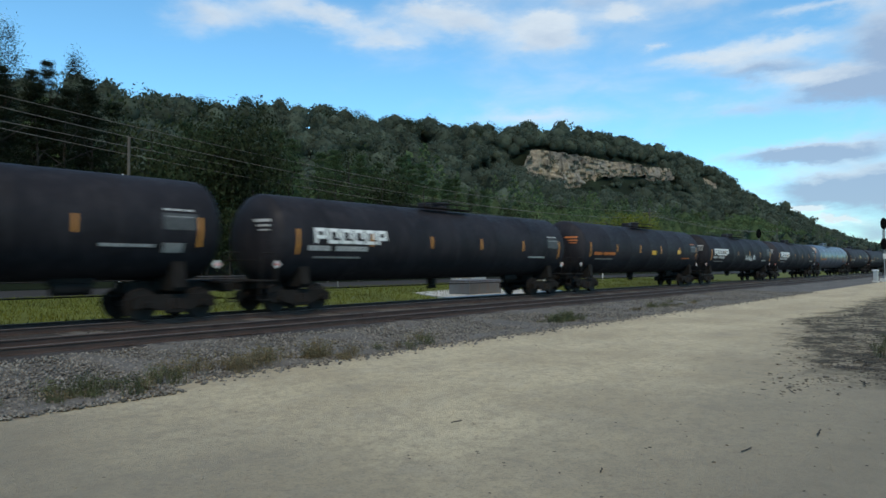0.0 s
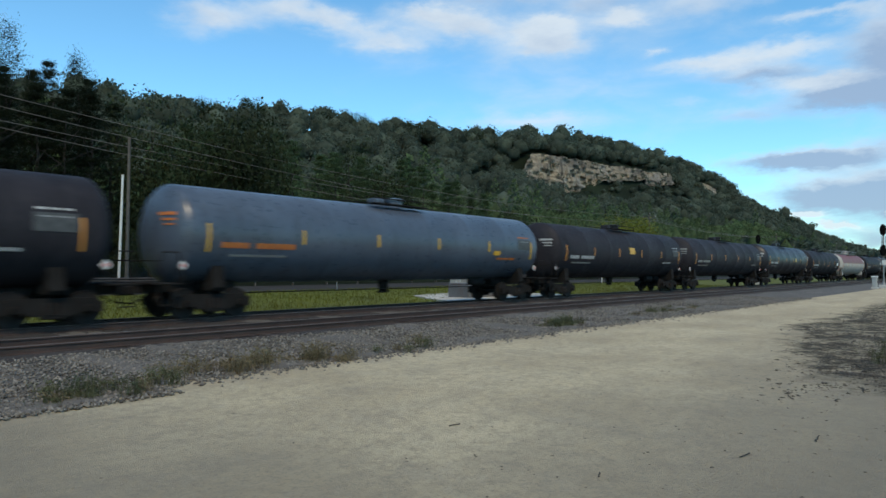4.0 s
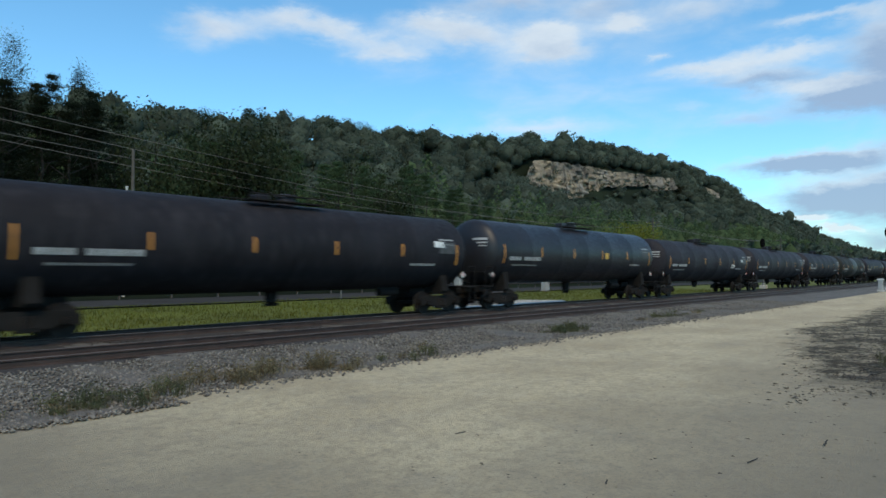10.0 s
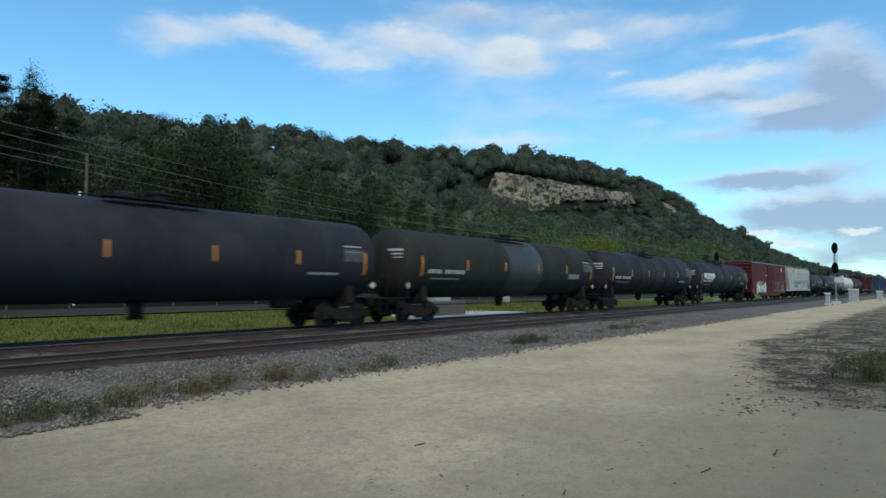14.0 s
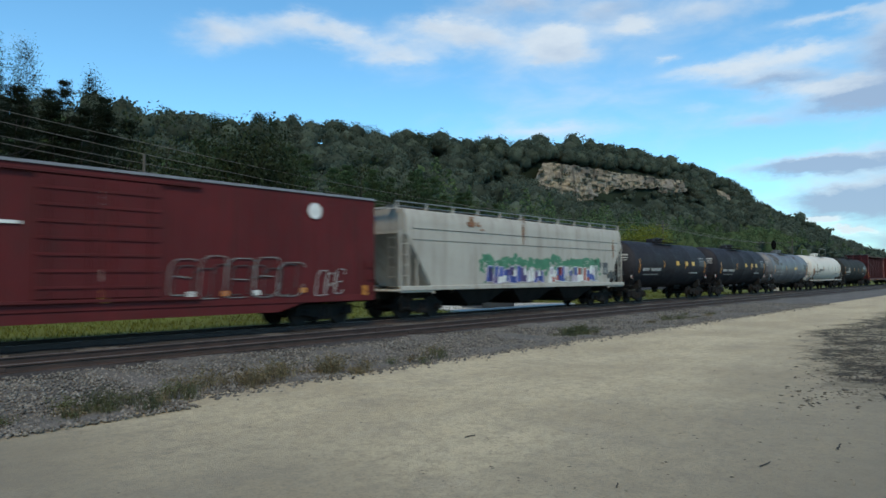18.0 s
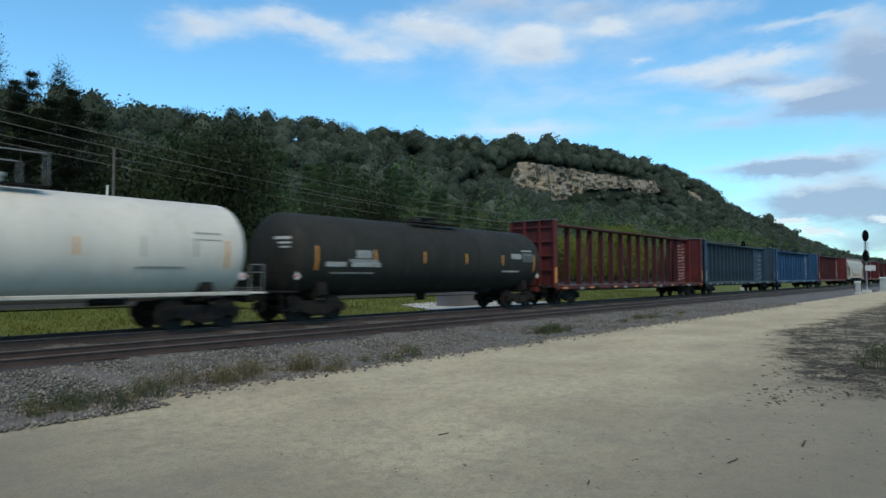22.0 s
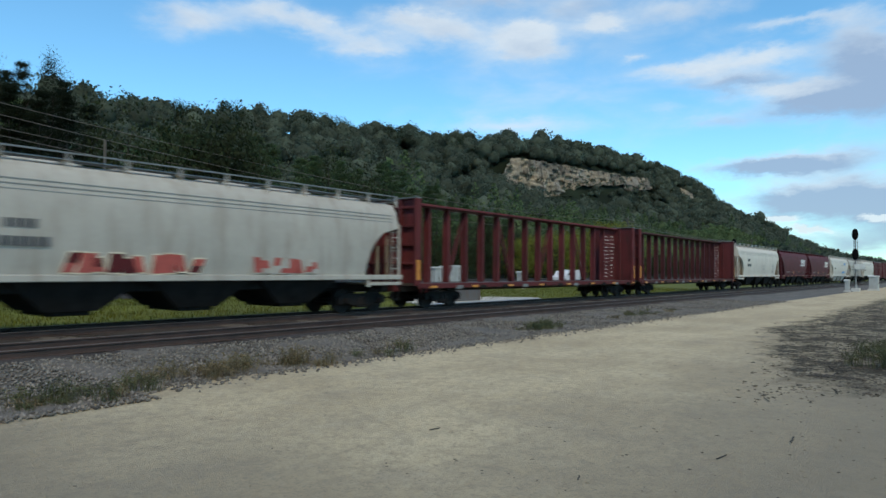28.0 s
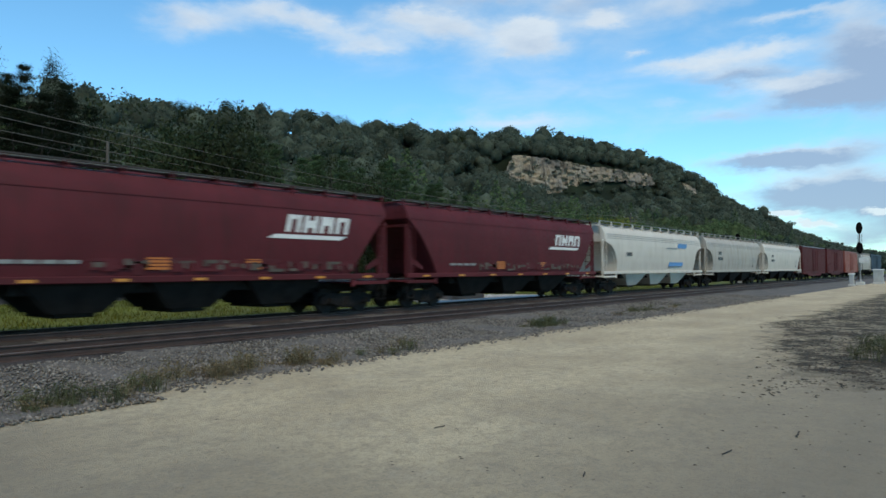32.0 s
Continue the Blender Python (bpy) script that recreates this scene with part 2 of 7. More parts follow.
RUST = (0.11, 0.05, 0.03)
DUST = (0.16, 0.14, 0.11)
M = {
    "black": material("black_paint", (0.0205, 0.0188, 0.0222), 0.62, vary=0.3, scale=0.5, fine=6, bump=0.04, spec=0.12, dirt=(0.034, 0.031, 0.034), dirt_amount=0.6, streak=0.8, rand=0.25),
    "navy": material("navy_paint", (0.0165, 0.0155, 0.0185), 0.45, vary=0.25, scale=0.5, fine=6, bump=0.03, dirt=(0.03, 0.03, 0.033), dirt_amount=0.4, streak=0.8, spec=0.35),
    "bluegrey": material("blue_grey_paint", (0.06, 0.075, 0.10), 0.36, vary=0.2, scale=0.5, fine=6, bump=0.03, dirt=(0.03, 0.03, 0.033), dirt_amount=0.5, streak=0.8),
    "greytank": material("weathered_grey_paint", (0.095, 0.098, 0.105), 0.5, vary=0.2, scale=0.5, fine=6, bump=0.05, dirt=(0.12, 0.07, 0.05), dirt_amount=0.5, streak=0.8),
    "greyband": material("grey_patch_paint", (0.030, 0.030, 0.025), 0.55, vary=0.2, scale=0.6, fine=6, bump=0.04, dirt=(0.04, 0.04, 0.04), dirt_amount=0.4, streak=0.8),
    "white": material("white_paint", (0.50, 0.465, 0.41), 0.55, vary=0.06, scale=0.5, fine=7, bump=0.03, dirt=(0.30, 0.25, 0.19), dirt_amount=0.3, streak=0.85, spec=0.3),
    "offwhite": material("weathered_white_paint", (0.36, 0.335, 0.295), 0.6, vary=0.08, scale=0.5, fine=7, bump=0.03, dirt=(0.19, 0.15, 0.11), dirt_amount=0.5, streak=0.9, spec=0.3),
    "redroof": material("faded_red_paint", (0.150, 0.045, 0.038), 0.55, vary=0.15, scale=0.7, fine=7, bump=0.04, dirt=(0.11, 0.045, 0.035), dirt_amount=0.6, streak=0.6),
    "boxred": material("boxcar_red_paint", (0.078, 0.0115, 0.0125), 0.68, vary=0.15, scale=0.6, fine=7, bump=0.05, dirt=(0.05, 0.018, 0.016), dirt_amount=0.6, streak=0.85, rand=0.2, spec=0.2),
    "brown": material("mineral_brown_paint", (0.080, 0.0135, 0.017), 0.66, vary=0.18, scale=0.6, fine=7, bump=0.05, dirt=(0.05, 0.014, 0.014), dirt_amount=0.6, streak=0.85, rand=0.15, spec=0.22),
    "cbred": material("oxide_red_paint", (0.092, 0.019, 0.020), 0.7, vary=0.2, scale=0.6, fine=7, bump=0.05, dirt=(0.035, 0.016, 0.014), dirt_amount=0.6, streak=0.85, rand=0.2, spec=0.2),
    "cbblue": material("faded_blue_paint", (0.030, 0.056, 0.086), 0.68, vary=0.18, scale=0.6, fine=7, bump=0.05, dirt=(0.030, 0.030, 0.030), dirt_amount=0.75, streak=0.85, rand=0.15, spec=0.2),
    "orange": material("orange_paint", (0.20, 0.038, 0.022), 0.55, vary=0.15, scale=0.6, fine=7, bump=0.05, dirt=(0.12, 0.05, 0.03), dirt_amount=0.5, streak=0.85),
    "tan": material("tan_paint", (0.215, 0.165, 0.105), 0.6, vary=0.2, scale=0.8, fine=7, bump=0.05, dirt=RUST, dirt_amount=0.7, streak=0.8),
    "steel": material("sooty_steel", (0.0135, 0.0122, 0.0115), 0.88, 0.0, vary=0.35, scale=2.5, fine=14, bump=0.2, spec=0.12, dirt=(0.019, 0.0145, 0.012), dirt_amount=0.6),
    "wheel": material("wheel_steel", (0.017, 0.0145, 0.0135), 0.75, 0.15, vary=0.3, scale=3, fine=16, bump=0.15, dirt=RUST, dirt_amount=0.12, spec=0.2),
    "galv": material("galvanised_steel", (0.20, 0.20, 0.195), 0.5, 0.5, vary=0.15, scale=2, fine=14, bump=0.06, dirt=RUST, dirt_amount=0.2),
    "galvdull": material("dull_galvanised_steel", (0.030, 0.029, 0.028), 0.85, 0.0, vary=0.2, scale=2, fine=14, bump=0.06, dirt=RUST, dirt_amount=0.3),
    "rail": material("rail_rust", (0.042, 0.025, 0.020), 0.75, 0.1, vary=0.3, scale=2, fine=20, bump=0.25),
    "railhead": material("polished_rail", (0.17, 0.14, 0.125), 0.5, 0.6, vary=0.15, scale=1, fine=20, bump=0.02),
    "tie": material("creosote_timber", (0.030, 0.023, 0.020), 0.85, vary=0.35, scale=2, fine=26, bump=0.4, rand=0.3),
    "ballast": material("ballast", (0.100, 0.088, 0.074), 0.9, vary=0.3, scale=0.8, fine=14, bump=0.9, bump_scale=22, dirt=(0.10, 0.085, 0.075), dirt_amount=0.6),
    "fouled": material("oily_ballast", (0.030, 0.023, 0.019), 0.9, vary=0.35, scale=1.2, fine=16, bump=0.9, bump_scale=22, dirt=(0.050, 0.042, 0.036), dirt_amount=0.6),
    "stone": material("ballast_stone", (0.128, 0.113, 0.094), 0.9, vary=0.25, scale=3, fine=30, bump=0.3, island=0.6),
    "yellow": material("yellow_sheeting", (0.55, 0.30, 0.02), 0.4, vary=0.15, scale=6, fine=30, bump=0.02),
    "yelloworange": material("aged_yellow_sheeting", (0.48, 0.20, 0.03), 0.45, vary=0.2, scale=6, fine=30, bump=0.02),
    "mark": material("white_lettering", (0.60, 0.60, 0.58), 0.5, vary=0.1, scale=5, fine=30, bump=0.02),
    "blueclean": material("blue_paint", (0.022, 0.066, 0.140), 0.66, vary=0.15, scale=0.6, fine=7, bump=0.05, spec=0.2, dirt=(0.03, 0.045, 0.065), dirt_amount=0.5, streak=0.85),
    "dullblack": material("chalky_black_paint", (0.020, 0.019, 0.016), 0.75, vary=0.25, scale=0.5, fine=6, bump=0.04, spec=0.2, dirt=(0.035, 0.032, 0.026), dirt_amount=0.6, streak=0.8),
    "bluepost": material("weathered_dark_blue_paint", (0.024, 0.043, 0.060), 0.65, vary=0.25, scale=0.8, fine=7, bump=0.05, dirt=(0.03, 0.026, 0.022), dirt_amount=0.6, streak=0.85, spec=0.2),
    "redpost": material("weathered_dark_red_paint", (0.064, 0.017, 0.017), 0.65, vary=0.25, scale=0.8, fine=7, bump=0.05, dirt=(0.025, 0.015, 0.012), dirt_amount=0.6, streak=0.85, spec=0.2),
    "panelgrey": material("grey_data_panel", (0.045, 0.045, 0.044), 0.6, vary=0.35, scale=6, fine=30, bump=0.02),
    "softmark": material("worn_white_lettering", (0.33, 0.33, 0.32), 0.55, vary=0.2, scale=5, fine=30, bump=0.02),
    "greymark": material("grey_lettering", (0.20, 0.20, 0.19), 0.5, vary=0.15, scale=5, fine=30, bump=0.02),
    "darkmark": material("dark_lettering", (0.05, 0.05, 0.055), 0.5, vary=0.1, scale=5, fine=30, bump=0.02),
    "redmark": material("red_marking", (0.45, 0.05, 0.04), 0.5, vary=0.1, scale=5, fine=30, bump=0.02),
    "orangemark": material("orange_lettering", (0.40, 0.12, 0.02), 0.5, vary=0.1, scale=5, fine=30, bump=0.02),
    "rustmark": material("rust_stain", (0.20, 0.09, 0.045), 0.8, vary=0.3, scale=4, fine=20, bump=0.1),
    "grime": material("brown_grime", (0.075, 0.060, 0.048), 0.8, vary=0.3, scale=4, fine=20, bump=0.1),
    "bluemark": material("blue_marking", (0.07, 0.20, 0.42), 0.5, vary=0.1, scale=5, fine=30, bump=0.02),
    "g_green": material("green_spray_paint", (0.045, 0.16, 0.085), 0.5, vary=0.2, scale=3, fine=20, bump=0.02),
    "g_blue": material("blue_spray_paint", (0.04, 0.06, 0.25), 0.5, vary=0.2, scale=3, fine=20, bump=0.02),
    "g_purple": material("purple_spray_paint", (0.06, 0.035, 0.13), 0.5, vary=0.2, scale=3, fine=20, bump=0.02),
    "g_pink": material("pale_spray_paint", (0.42, 0.36, 0.42), 0.5, vary=0.2, scale=3, fine=20, bump=0.02),
    "g_red": material("red_spray_paint", (0.30, 0.055, 0.04), 0.5, vary=0.2, scale=3, fine=20, bump=0.02),
    "g_cream": material("cream_spray_paint", (0.55, 0.48, 0.36), 0.5, vary=0.2, scale=3, fine=20, bump=0.02),
    "deck": material("grimy_deck", (0.05, 0.035, 0.03), 0.8, vary=0.3, scale=2, fine=14, bump=0.2),
    "concrete": material("pale_concrete", (0.45, 0.43, 0.39), 0.85, vary=0.15, scale=1.5, fine=16, bump=0.2, dirt=(0.2, 0.18, 0.15), dirt_amount=0.4),
    "cabinet": material("light_grey_cabinet", (0.36, 0.36, 0.35), 0.5, 0.2, vary=0.1, scale=2, fine=14, bump=0.04, dirt=(0.25, 0.2, 0.15), dirt_amount=0.3, streak=0.8),
    "signalblack": material("matt_black", (0.004, 0.004, 0.004), 0.9, vary=0.2, scale=3, fine=20, bump=0.05, spec=0.1),
    "polewood": material("weathered_pole_wood", (0.075, 0.066, 0.056), 0.85, vary=0.25, scale=2, fine=20, bump=0.3, streak=0.9, dirt=(0.08, 0.07, 0.06)),
    "polewhite": material("chalky_white_post", (0.5,0.49,0.46), 0.6, vary=0.12, scale=2, fine=20, bump=0.1),
    "wire": material("dull_wire", (0.13, 0.115, 0.10), 0.7, 0.0, vary=0.1, bump=0),
    "bark": material("bark", (0.030, 0.025, 0.021), 0.9, vary=0.35, scale=2, fine=20, bump=0.5),
    "leaf": material("leaves", (0.034, 0.046, 0.020), 0.8, vary=0.3, scale=0.25, fine=3.0, bump=0, rand=0.2, island=0.3, spec=0.15, thin=0.42),
    "leafdark": material("dark_needles", (0.018, 0.025, 0.014), 0.85, vary=0.3, scale=0.3, fine=3.0, bump=0, rand=0.25, island=0.3, spec=0.12, thin=0.42),
    "needles": material("pine_needles", (0.066, 0.101, 0.045), 0.85, vary=0.3, scale=0.3, fine=3.0, bump=0, rand=0.25, island=0.3, spec=0.12, thin=0.5),
    "leafyellow": material("yellowing_leaves", (0.15, 0.160, 0.024), 0.75, vary=0.25, scale=0.4, fine=4.0, bump=0.1, island=0.35, spec=0.2, thin=0.42),
    "hillwood": material("hill_foliage", (0.078, 0.114, 0.050), 0.88, vary=0.3, scale=0.09, fine=0.9, bump=0, island=0.3, spec=0.1, thin=0.45, dirt=(0.12, 0.145, 0.075), dirt_amount=0.4),
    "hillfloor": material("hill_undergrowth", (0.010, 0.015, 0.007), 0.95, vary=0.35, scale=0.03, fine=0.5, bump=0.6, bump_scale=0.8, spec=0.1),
    # distance haze is put into this base colour, lifting the dark greens
    "hillwood_dark": material("hazed_ridge_foliage", (0.076, 0.095, 0.070), 0.9, vary=0.3, scale=0.08, fine=0.8, bump=0, island=0.3, spec=0.1, thin=0.45),
    "weed": material("dry_weeds", (0.175, 0.140, 0.080), 0.8, vary=0.3, scale=2, fine=14, bump=0.1, island=0.4, spec=0.2, thin=0.42),
    "weedgreen": material("green_weeds", (0.100, 0.105, 0.052), 0.8, vary=0.3, scale=2, fine=14, bump=0.1, island=0.4, spec=0.2, thin=0.42),
    "grass": material("mown_grass", (0.080, 0.090, 0.014), 0.85, vary=0.25, scale=0.25, fine=5, bump=0.3, island=0.18, spec=0.2),
    "asphalt": material("worn_asphalt", (0.042, 0.041, 0.040), 0.97, vary=0.15, scale=0.4, fine=14, bump=0.25, spec=0.08),
    "debris": material("dry_leaf_litter", (0.062, 0.050, 0.036), 0.9, vary=0.35, scale=3, fine=20, bump=0.2, island=0.4),
    "carwhite": material("white_car_paint", (0.55,0.56,0.58), 0.3, vary=0.04, scale=1, fine=8, bump=0.0),
    "glass": material("dark_window_glass", (0.02, 0.025, 0.03), 0.08, vary=0.05, bump=0),
    "tyre": material("tyre_rubber", (0.02, 0.02, 0.02), 0.85, vary=0.2, bump=0.1),
}


def gravel_material():
    """Packed pale crushed limestone: wheel tracks, damp stains, pebbles, a mulch of bark and leaf litter to one side."""
    mt = bpy.data.materials.new("crushed_limestone")
    mt.use_nodes = True
    nt = mt.node_tree
    N, Lk = nt.nodes.new, nt.links.new
    bs = nt.nodes["Principled BSDF"]
    bs.inputs["Roughness"].default_value = 0.95
    bs.inputs["Specular IOR Level"].default_value = 0.15
    co = N("ShaderNodeTexCoord").outputs["Object"]

    def tex(sc, detail, rough=0.5, stretch=None):
        n = N("ShaderNodeTexNoise")
        n.inputs["Scale"].default_value, n.inputs["Detail"].default_value, n.inputs["Roughness"].default_value = sc, detail, rough
        if stretch:
            mp = N("ShaderNodeMapping")
            mp.inputs["Rotation"].default_value = (0, 0, radians(-12))
            mp.inputs["Scale"].default_value = stretch
            Lk(co, mp.inputs["Vector"])
            Lk(mp.outputs[0], n.inputs["Vector"])
        else:
            Lk(co, n.inputs["Vector"])
        return n.outputs["Fac"]

    def rng(v, a, b, c, d):
        n = N("ShaderNodeMapRange")
        for k, q in zip(("From Min", "From Max", "To Min", "To Max"), (a, b, c, d)):
            n.inputs[k].default_value = q
        Lk(v, n.inputs["Value"])
        return n.outputs[0]

    def mix(fac, a, b):
        n = N("ShaderNodeMix")
        n.data_type = "RGBA"
        Lk(fac, n.inputs["Factor"])
        for k, q in (("A", a), ("B", b)):
            if isinstance(q, tuple):
                n.inputs[k].default_value = (*q, 1)
            else:
                Lk(q, n.inputs[k])
        return n.outputs["Result"]
    base = mix(rng(tex(0.35, 5), 0.35, 0.65, 0, 1), (0.44, 0.355, 0.225), (0.58, 0.48, 0.31))
    base = mix(rng(tex(0.9, 9, 0.72, (0.35, 1.5, 1)), 0.45, 0.75, 0, 0.6), base, (0.30, 0.255, 0.185))
    base = mix(rng(tex(6.0, 8, 0.8), 0.46, 0.62, 0, 0.7), base, (0.285, 0.24, 0.17))
    base = mix(rng(tex(2.2, 9, 0.75), 0.52, 0.68, 0, 0.5), base, (0.50, 0.43, 0.31))
    base = mix(rng(tex(1.1, 9, 0.78, (1.0, 0.6, 1)), 0.53, 0.66, 0, 0.5), base, (0.27, 0.235, 0.18))
    base = mix(rng(tex(30, 5, 0.75), 0.50, 0.66, 0, 0.75), base, (0.20, 0.168, 0.12))
    base = mix(rng(tex(75, 3, 0.7), 0.54, 0.7, 0, 0.6), base, (0.56, 0.49, 0.37))
    # a bed of dark leaf mould at the side of the lot, ragged at its edge
    sep = N("ShaderNodeSeparateXYZ")
    Lk(co, sep.inputs[0])

    def calc(op, a, b_):
        n = N("ShaderNodeMath")
        n.operation = op
        for i, q in enumerate((a, b_)):
            if isinstance(q, (int, float)):
                n.inputs[i].default_value = q
            else:
                Lk(q, n.inputs[i])
        return n.outputs[0]
    # its edge runs from near the lot's middle outwards, broken into clots
    inward = calc("ADD", calc("SUBTRACT", calc("ADD", 3.0, calc("MULTIPLY", calc("MINIMUM", calc("SUBTRACT", sep.outputs[0], 12.0), 12.0), 0.225)), sep.outputs[1]), calc("MULTIPLY", calc("SUBTRACT", tex(0.8, 7, 0.7), 0.5), 3.4))
    along = calc("ADD", calc("SUBTRACT", sep.outputs[0], 11.5), calc("MULTIPLY", calc("SUBTRACT", tex(1.0, 7, 0.7), 0.5), 8.0))
    mould = calc("MULTIPLY", rng(inward, 0, 0.8, 0, 1), rng(along, 0, 3.0, 0, 1))
    mould = calc("MULTIPLY", mould, rng(calc("ADD", calc("MULTIPLY", tex(1.1, 5, 0.7), 0.45), calc("MULTIPLY", tex(6.0, 9, 0.85), 0.55)), 0.44, 0.53, 0.12, 1.0))
    mould = calc("MINIMUM", calc("MAXIMUM", mould, 0.0), 0.92)
    # greyer stone to the side and where nothing drives, with lens falloff painted in
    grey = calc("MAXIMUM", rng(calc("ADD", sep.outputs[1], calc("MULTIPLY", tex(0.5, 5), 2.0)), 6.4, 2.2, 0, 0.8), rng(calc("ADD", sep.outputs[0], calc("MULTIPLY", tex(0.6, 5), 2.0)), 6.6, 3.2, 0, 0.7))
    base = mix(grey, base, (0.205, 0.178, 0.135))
    base = mix(mould, base, (0.022, 0.019, 0.014))
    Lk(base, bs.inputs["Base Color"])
    b = N("ShaderNodeBump")
    b.inputs["Strength"].default_value, b.inputs["Distance"].default_value = 0.8, 0.03
    Lk(tex(45, 6, 0.7), b.inputs["Height"])
    Lk(b.outputs[0], bs.inputs["Normal"])
    return mt


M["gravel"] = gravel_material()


def cliff_material():
    """Weathered limestone: tan and grey patches, level strata, dark joints and stains."""
    mt = bpy.data.materials.new("limestone")
    mt.use_nodes = True
    nt = mt.node_tree
    N, Lk = nt.nodes.new, nt.links.new
    bs = nt.nodes["Principled BSDF"]
    bs.inputs["Roughness"].default_value, bs.inputs["Specular IOR Level"].default_value = 0.92, 0.15
    co = N("ShaderNodeTexCoord").outputs["Object"]

    def tex(stretch, detail, rough=0.55):
        mp = N("ShaderNodeMapping")
        mp.inputs["Scale"].default_value = stretch
        Lk(co, mp.inputs["Vector"])
        n = N("ShaderNodeTexNoise")
        n.inputs["Scale"].default_value, n.inputs["Detail"].default_value, n.inputs["Roughness"].default_value = 1.0, detail, rough
        Lk(mp.outputs[0], n.inputs["Vector"])
        return n.outputs["Fac"]

    def mix(fac, lo, hi, a, b, top=1.0):
        r = N("ShaderNodeMapRange")
        r.inputs["From Min"].default_value, r.inputs["From Max"].default_value, r.inputs["To Max"].default_value = lo, hi, top
        Lk(fac, r.inputs["Value"])
        n = N("ShaderNodeMix")
        n.data_type = "RGBA"
        Lk(r.outputs[0], n.inputs["Factor"])
        for k, q in (("A", a), ("B", b)):
            if isinstance(q, tuple):
                n.inputs[k].default_value = (*q, 1)
            else:
                Lk(q, n.inputs[k])
        return n.outputs["Result"]
    base = mix(tex((0.05, 0.05, 0.06), 5), 0.4, 0.6, (0.30, 0.235, 0.160), (0.22, 0.195, 0.165))
    base = mix(tex((0.02, 0.02, 0.05), 4), 0.48, 0.62, base, (0.095, 0.085, 0.073), 0.8)
    base = mix(tex((0.04, 0.04, 0.5), 6, 0.6), 0.48, 0.62, base, (0.075, 0.062, 0.050), 0.55)
    base = mix(tex((0.22, 0.22, 0.035), 6, 0.6), 0.52, 0.64, base, (0.05, 0.043, 0.035), 0.8)
    base = mix(tex((0.3, 0.3, 0.4), 6, 0.7), 0.54, 0.72, base, (0.42, 0.36, 0.27), 0.7)
    Lk(base, bs.inputs["Base Color"])
    b = N("ShaderNodeBump")
    b.inputs["Strength"].default_value, b.inputs["Distance"].default_value = 0.8, 0.4
    Lk(tex((0.35, 0.35, 0.9), 7, 0.65), b.inputs["Height"])
    Lk(b.outputs[0], bs.inputs["Normal"])
    return mt


M["cliff"] = cliff_material()
# ---- mesh helpers: a shape is (vertices, faces) ----


def box(x0, x1, y0, y1, z0, z1, b=0.0):
    """A box with chamfered edges."""
    if b <= 0:
        v = [(x, y, z) for x in (x0, x1) for y in (y0, y1) for z in (z0, z1)]
        return v, [(0, 1, 3, 2), (4, 6, 7, 5), (0, 4, 5, 1), (2, 3, 7, 6), (0, 2, 6, 4), (1, 5, 7, 3)]
    b = min(b, (x1 - x0) / 2.01, (y1 - y0) / 2.01, (z1 - z0) / 2.01)
    v, idx = [], {}
    for i, (x, sx) in enumerate(((x0, 1), (x1, -1))):
        for j, (y, sy) in enumerate(((y0, 1), (y1, -1))):
            for k, (z, sz) in enumerate(((z0, 1), (z1, -1))):
                for a in range(3):
                    idx[i, j, k, a] = len(v)
                    v.append((x + (0 if a == 0 else sx * b), y + (0 if a == 1 else sy * b), z + (0 if a == 2 else sz * b)))
    f = []
    for s in (0, 1):
        f.append([idx[s, j, k, 0] for j, k in ((0, 0), (0, 1), (1, 1), (1, 0))][:: 1 if s == 0 else -1])
        f.append([idx[i, s, k, 1] for i, k in ((0, 0), (1, 0), (1, 1), (0, 1))][:: 1 if s == 0 else -1])
        f.append([idx[i, j, s, 2] for i, j in ((0, 0), (0, 1), (1, 1), (1, 0))][:: 1 if s == 0 else -1])
    for p in (0, 1):
        for q in (0, 1):
            f.append([idx[p, q, 0, 0], idx[p, q, 1, 0], idx[p, q, 1, 1], idx[p, q, 0, 1]])
            f.append([idx[p, 0, q, 0], idx[p, 1, q, 0], idx[p, 1, q, 2], idx[p, 0, q, 2]])
            f.append([idx[0, p, q, 1], idx[1, p, q, 1], idx[1, p, q, 2], idx[0, p, q, 2]])
    for i in (0, 1):
        for j in (0, 1):
            for k in (0, 1):
                f.append([idx[i, j, k, 0], idx[i, j, k, 1], idx[i, j, k, 2]])
    return v, f


def revolve(profile, axis="x", n=32):
    """Profile: pairs of place along the axis and radius."""
    v, f = [], []
    for a, r in profile:
        for i in range(n):
            t = 2 * math.pi * i / n
            c, s = r * math.cos(t), r * math.sin(t)
            v.append({"x": (a, c, s), "y": (c, a, s), "z": (c, s, a)}[axis])
    for k in range(len(profile) - 1):
        for i in range(n):
            j = (i + 1) % n
            f.append((k * n + i, k * n + j, (k + 1) * n + j, (k + 1) * n + i))
    f.append(tuple(range(n))[::-1])
    f.append(tuple(range((len(profile) - 1) * n, len(profile) * n)))
    return v, f


def cyl(a, b, r, n=8, r2=None):
    """A rod from point a to point b."""
    a, b = Vector(a), Vector(b)
    d = (b - a).normalized()
    u = d.orthogonal().normalized()
    w = d.cross(u)
    r2 = r if r2 is None else r2
    v = [tuple(p + (u * math.cos(2 * math.pi * i / n) + w * math.sin(2 * math.pi * i / n)) * q) for p, q in ((a, r), (b, r2)) for i in range(n)]
    f = [(i, (i + 1) % n, n + (i + 1) % n, n + i) for i in range(n)]
    return v, f + [tuple(range(n))[::-1], tuple(range(n, 2 * n))]


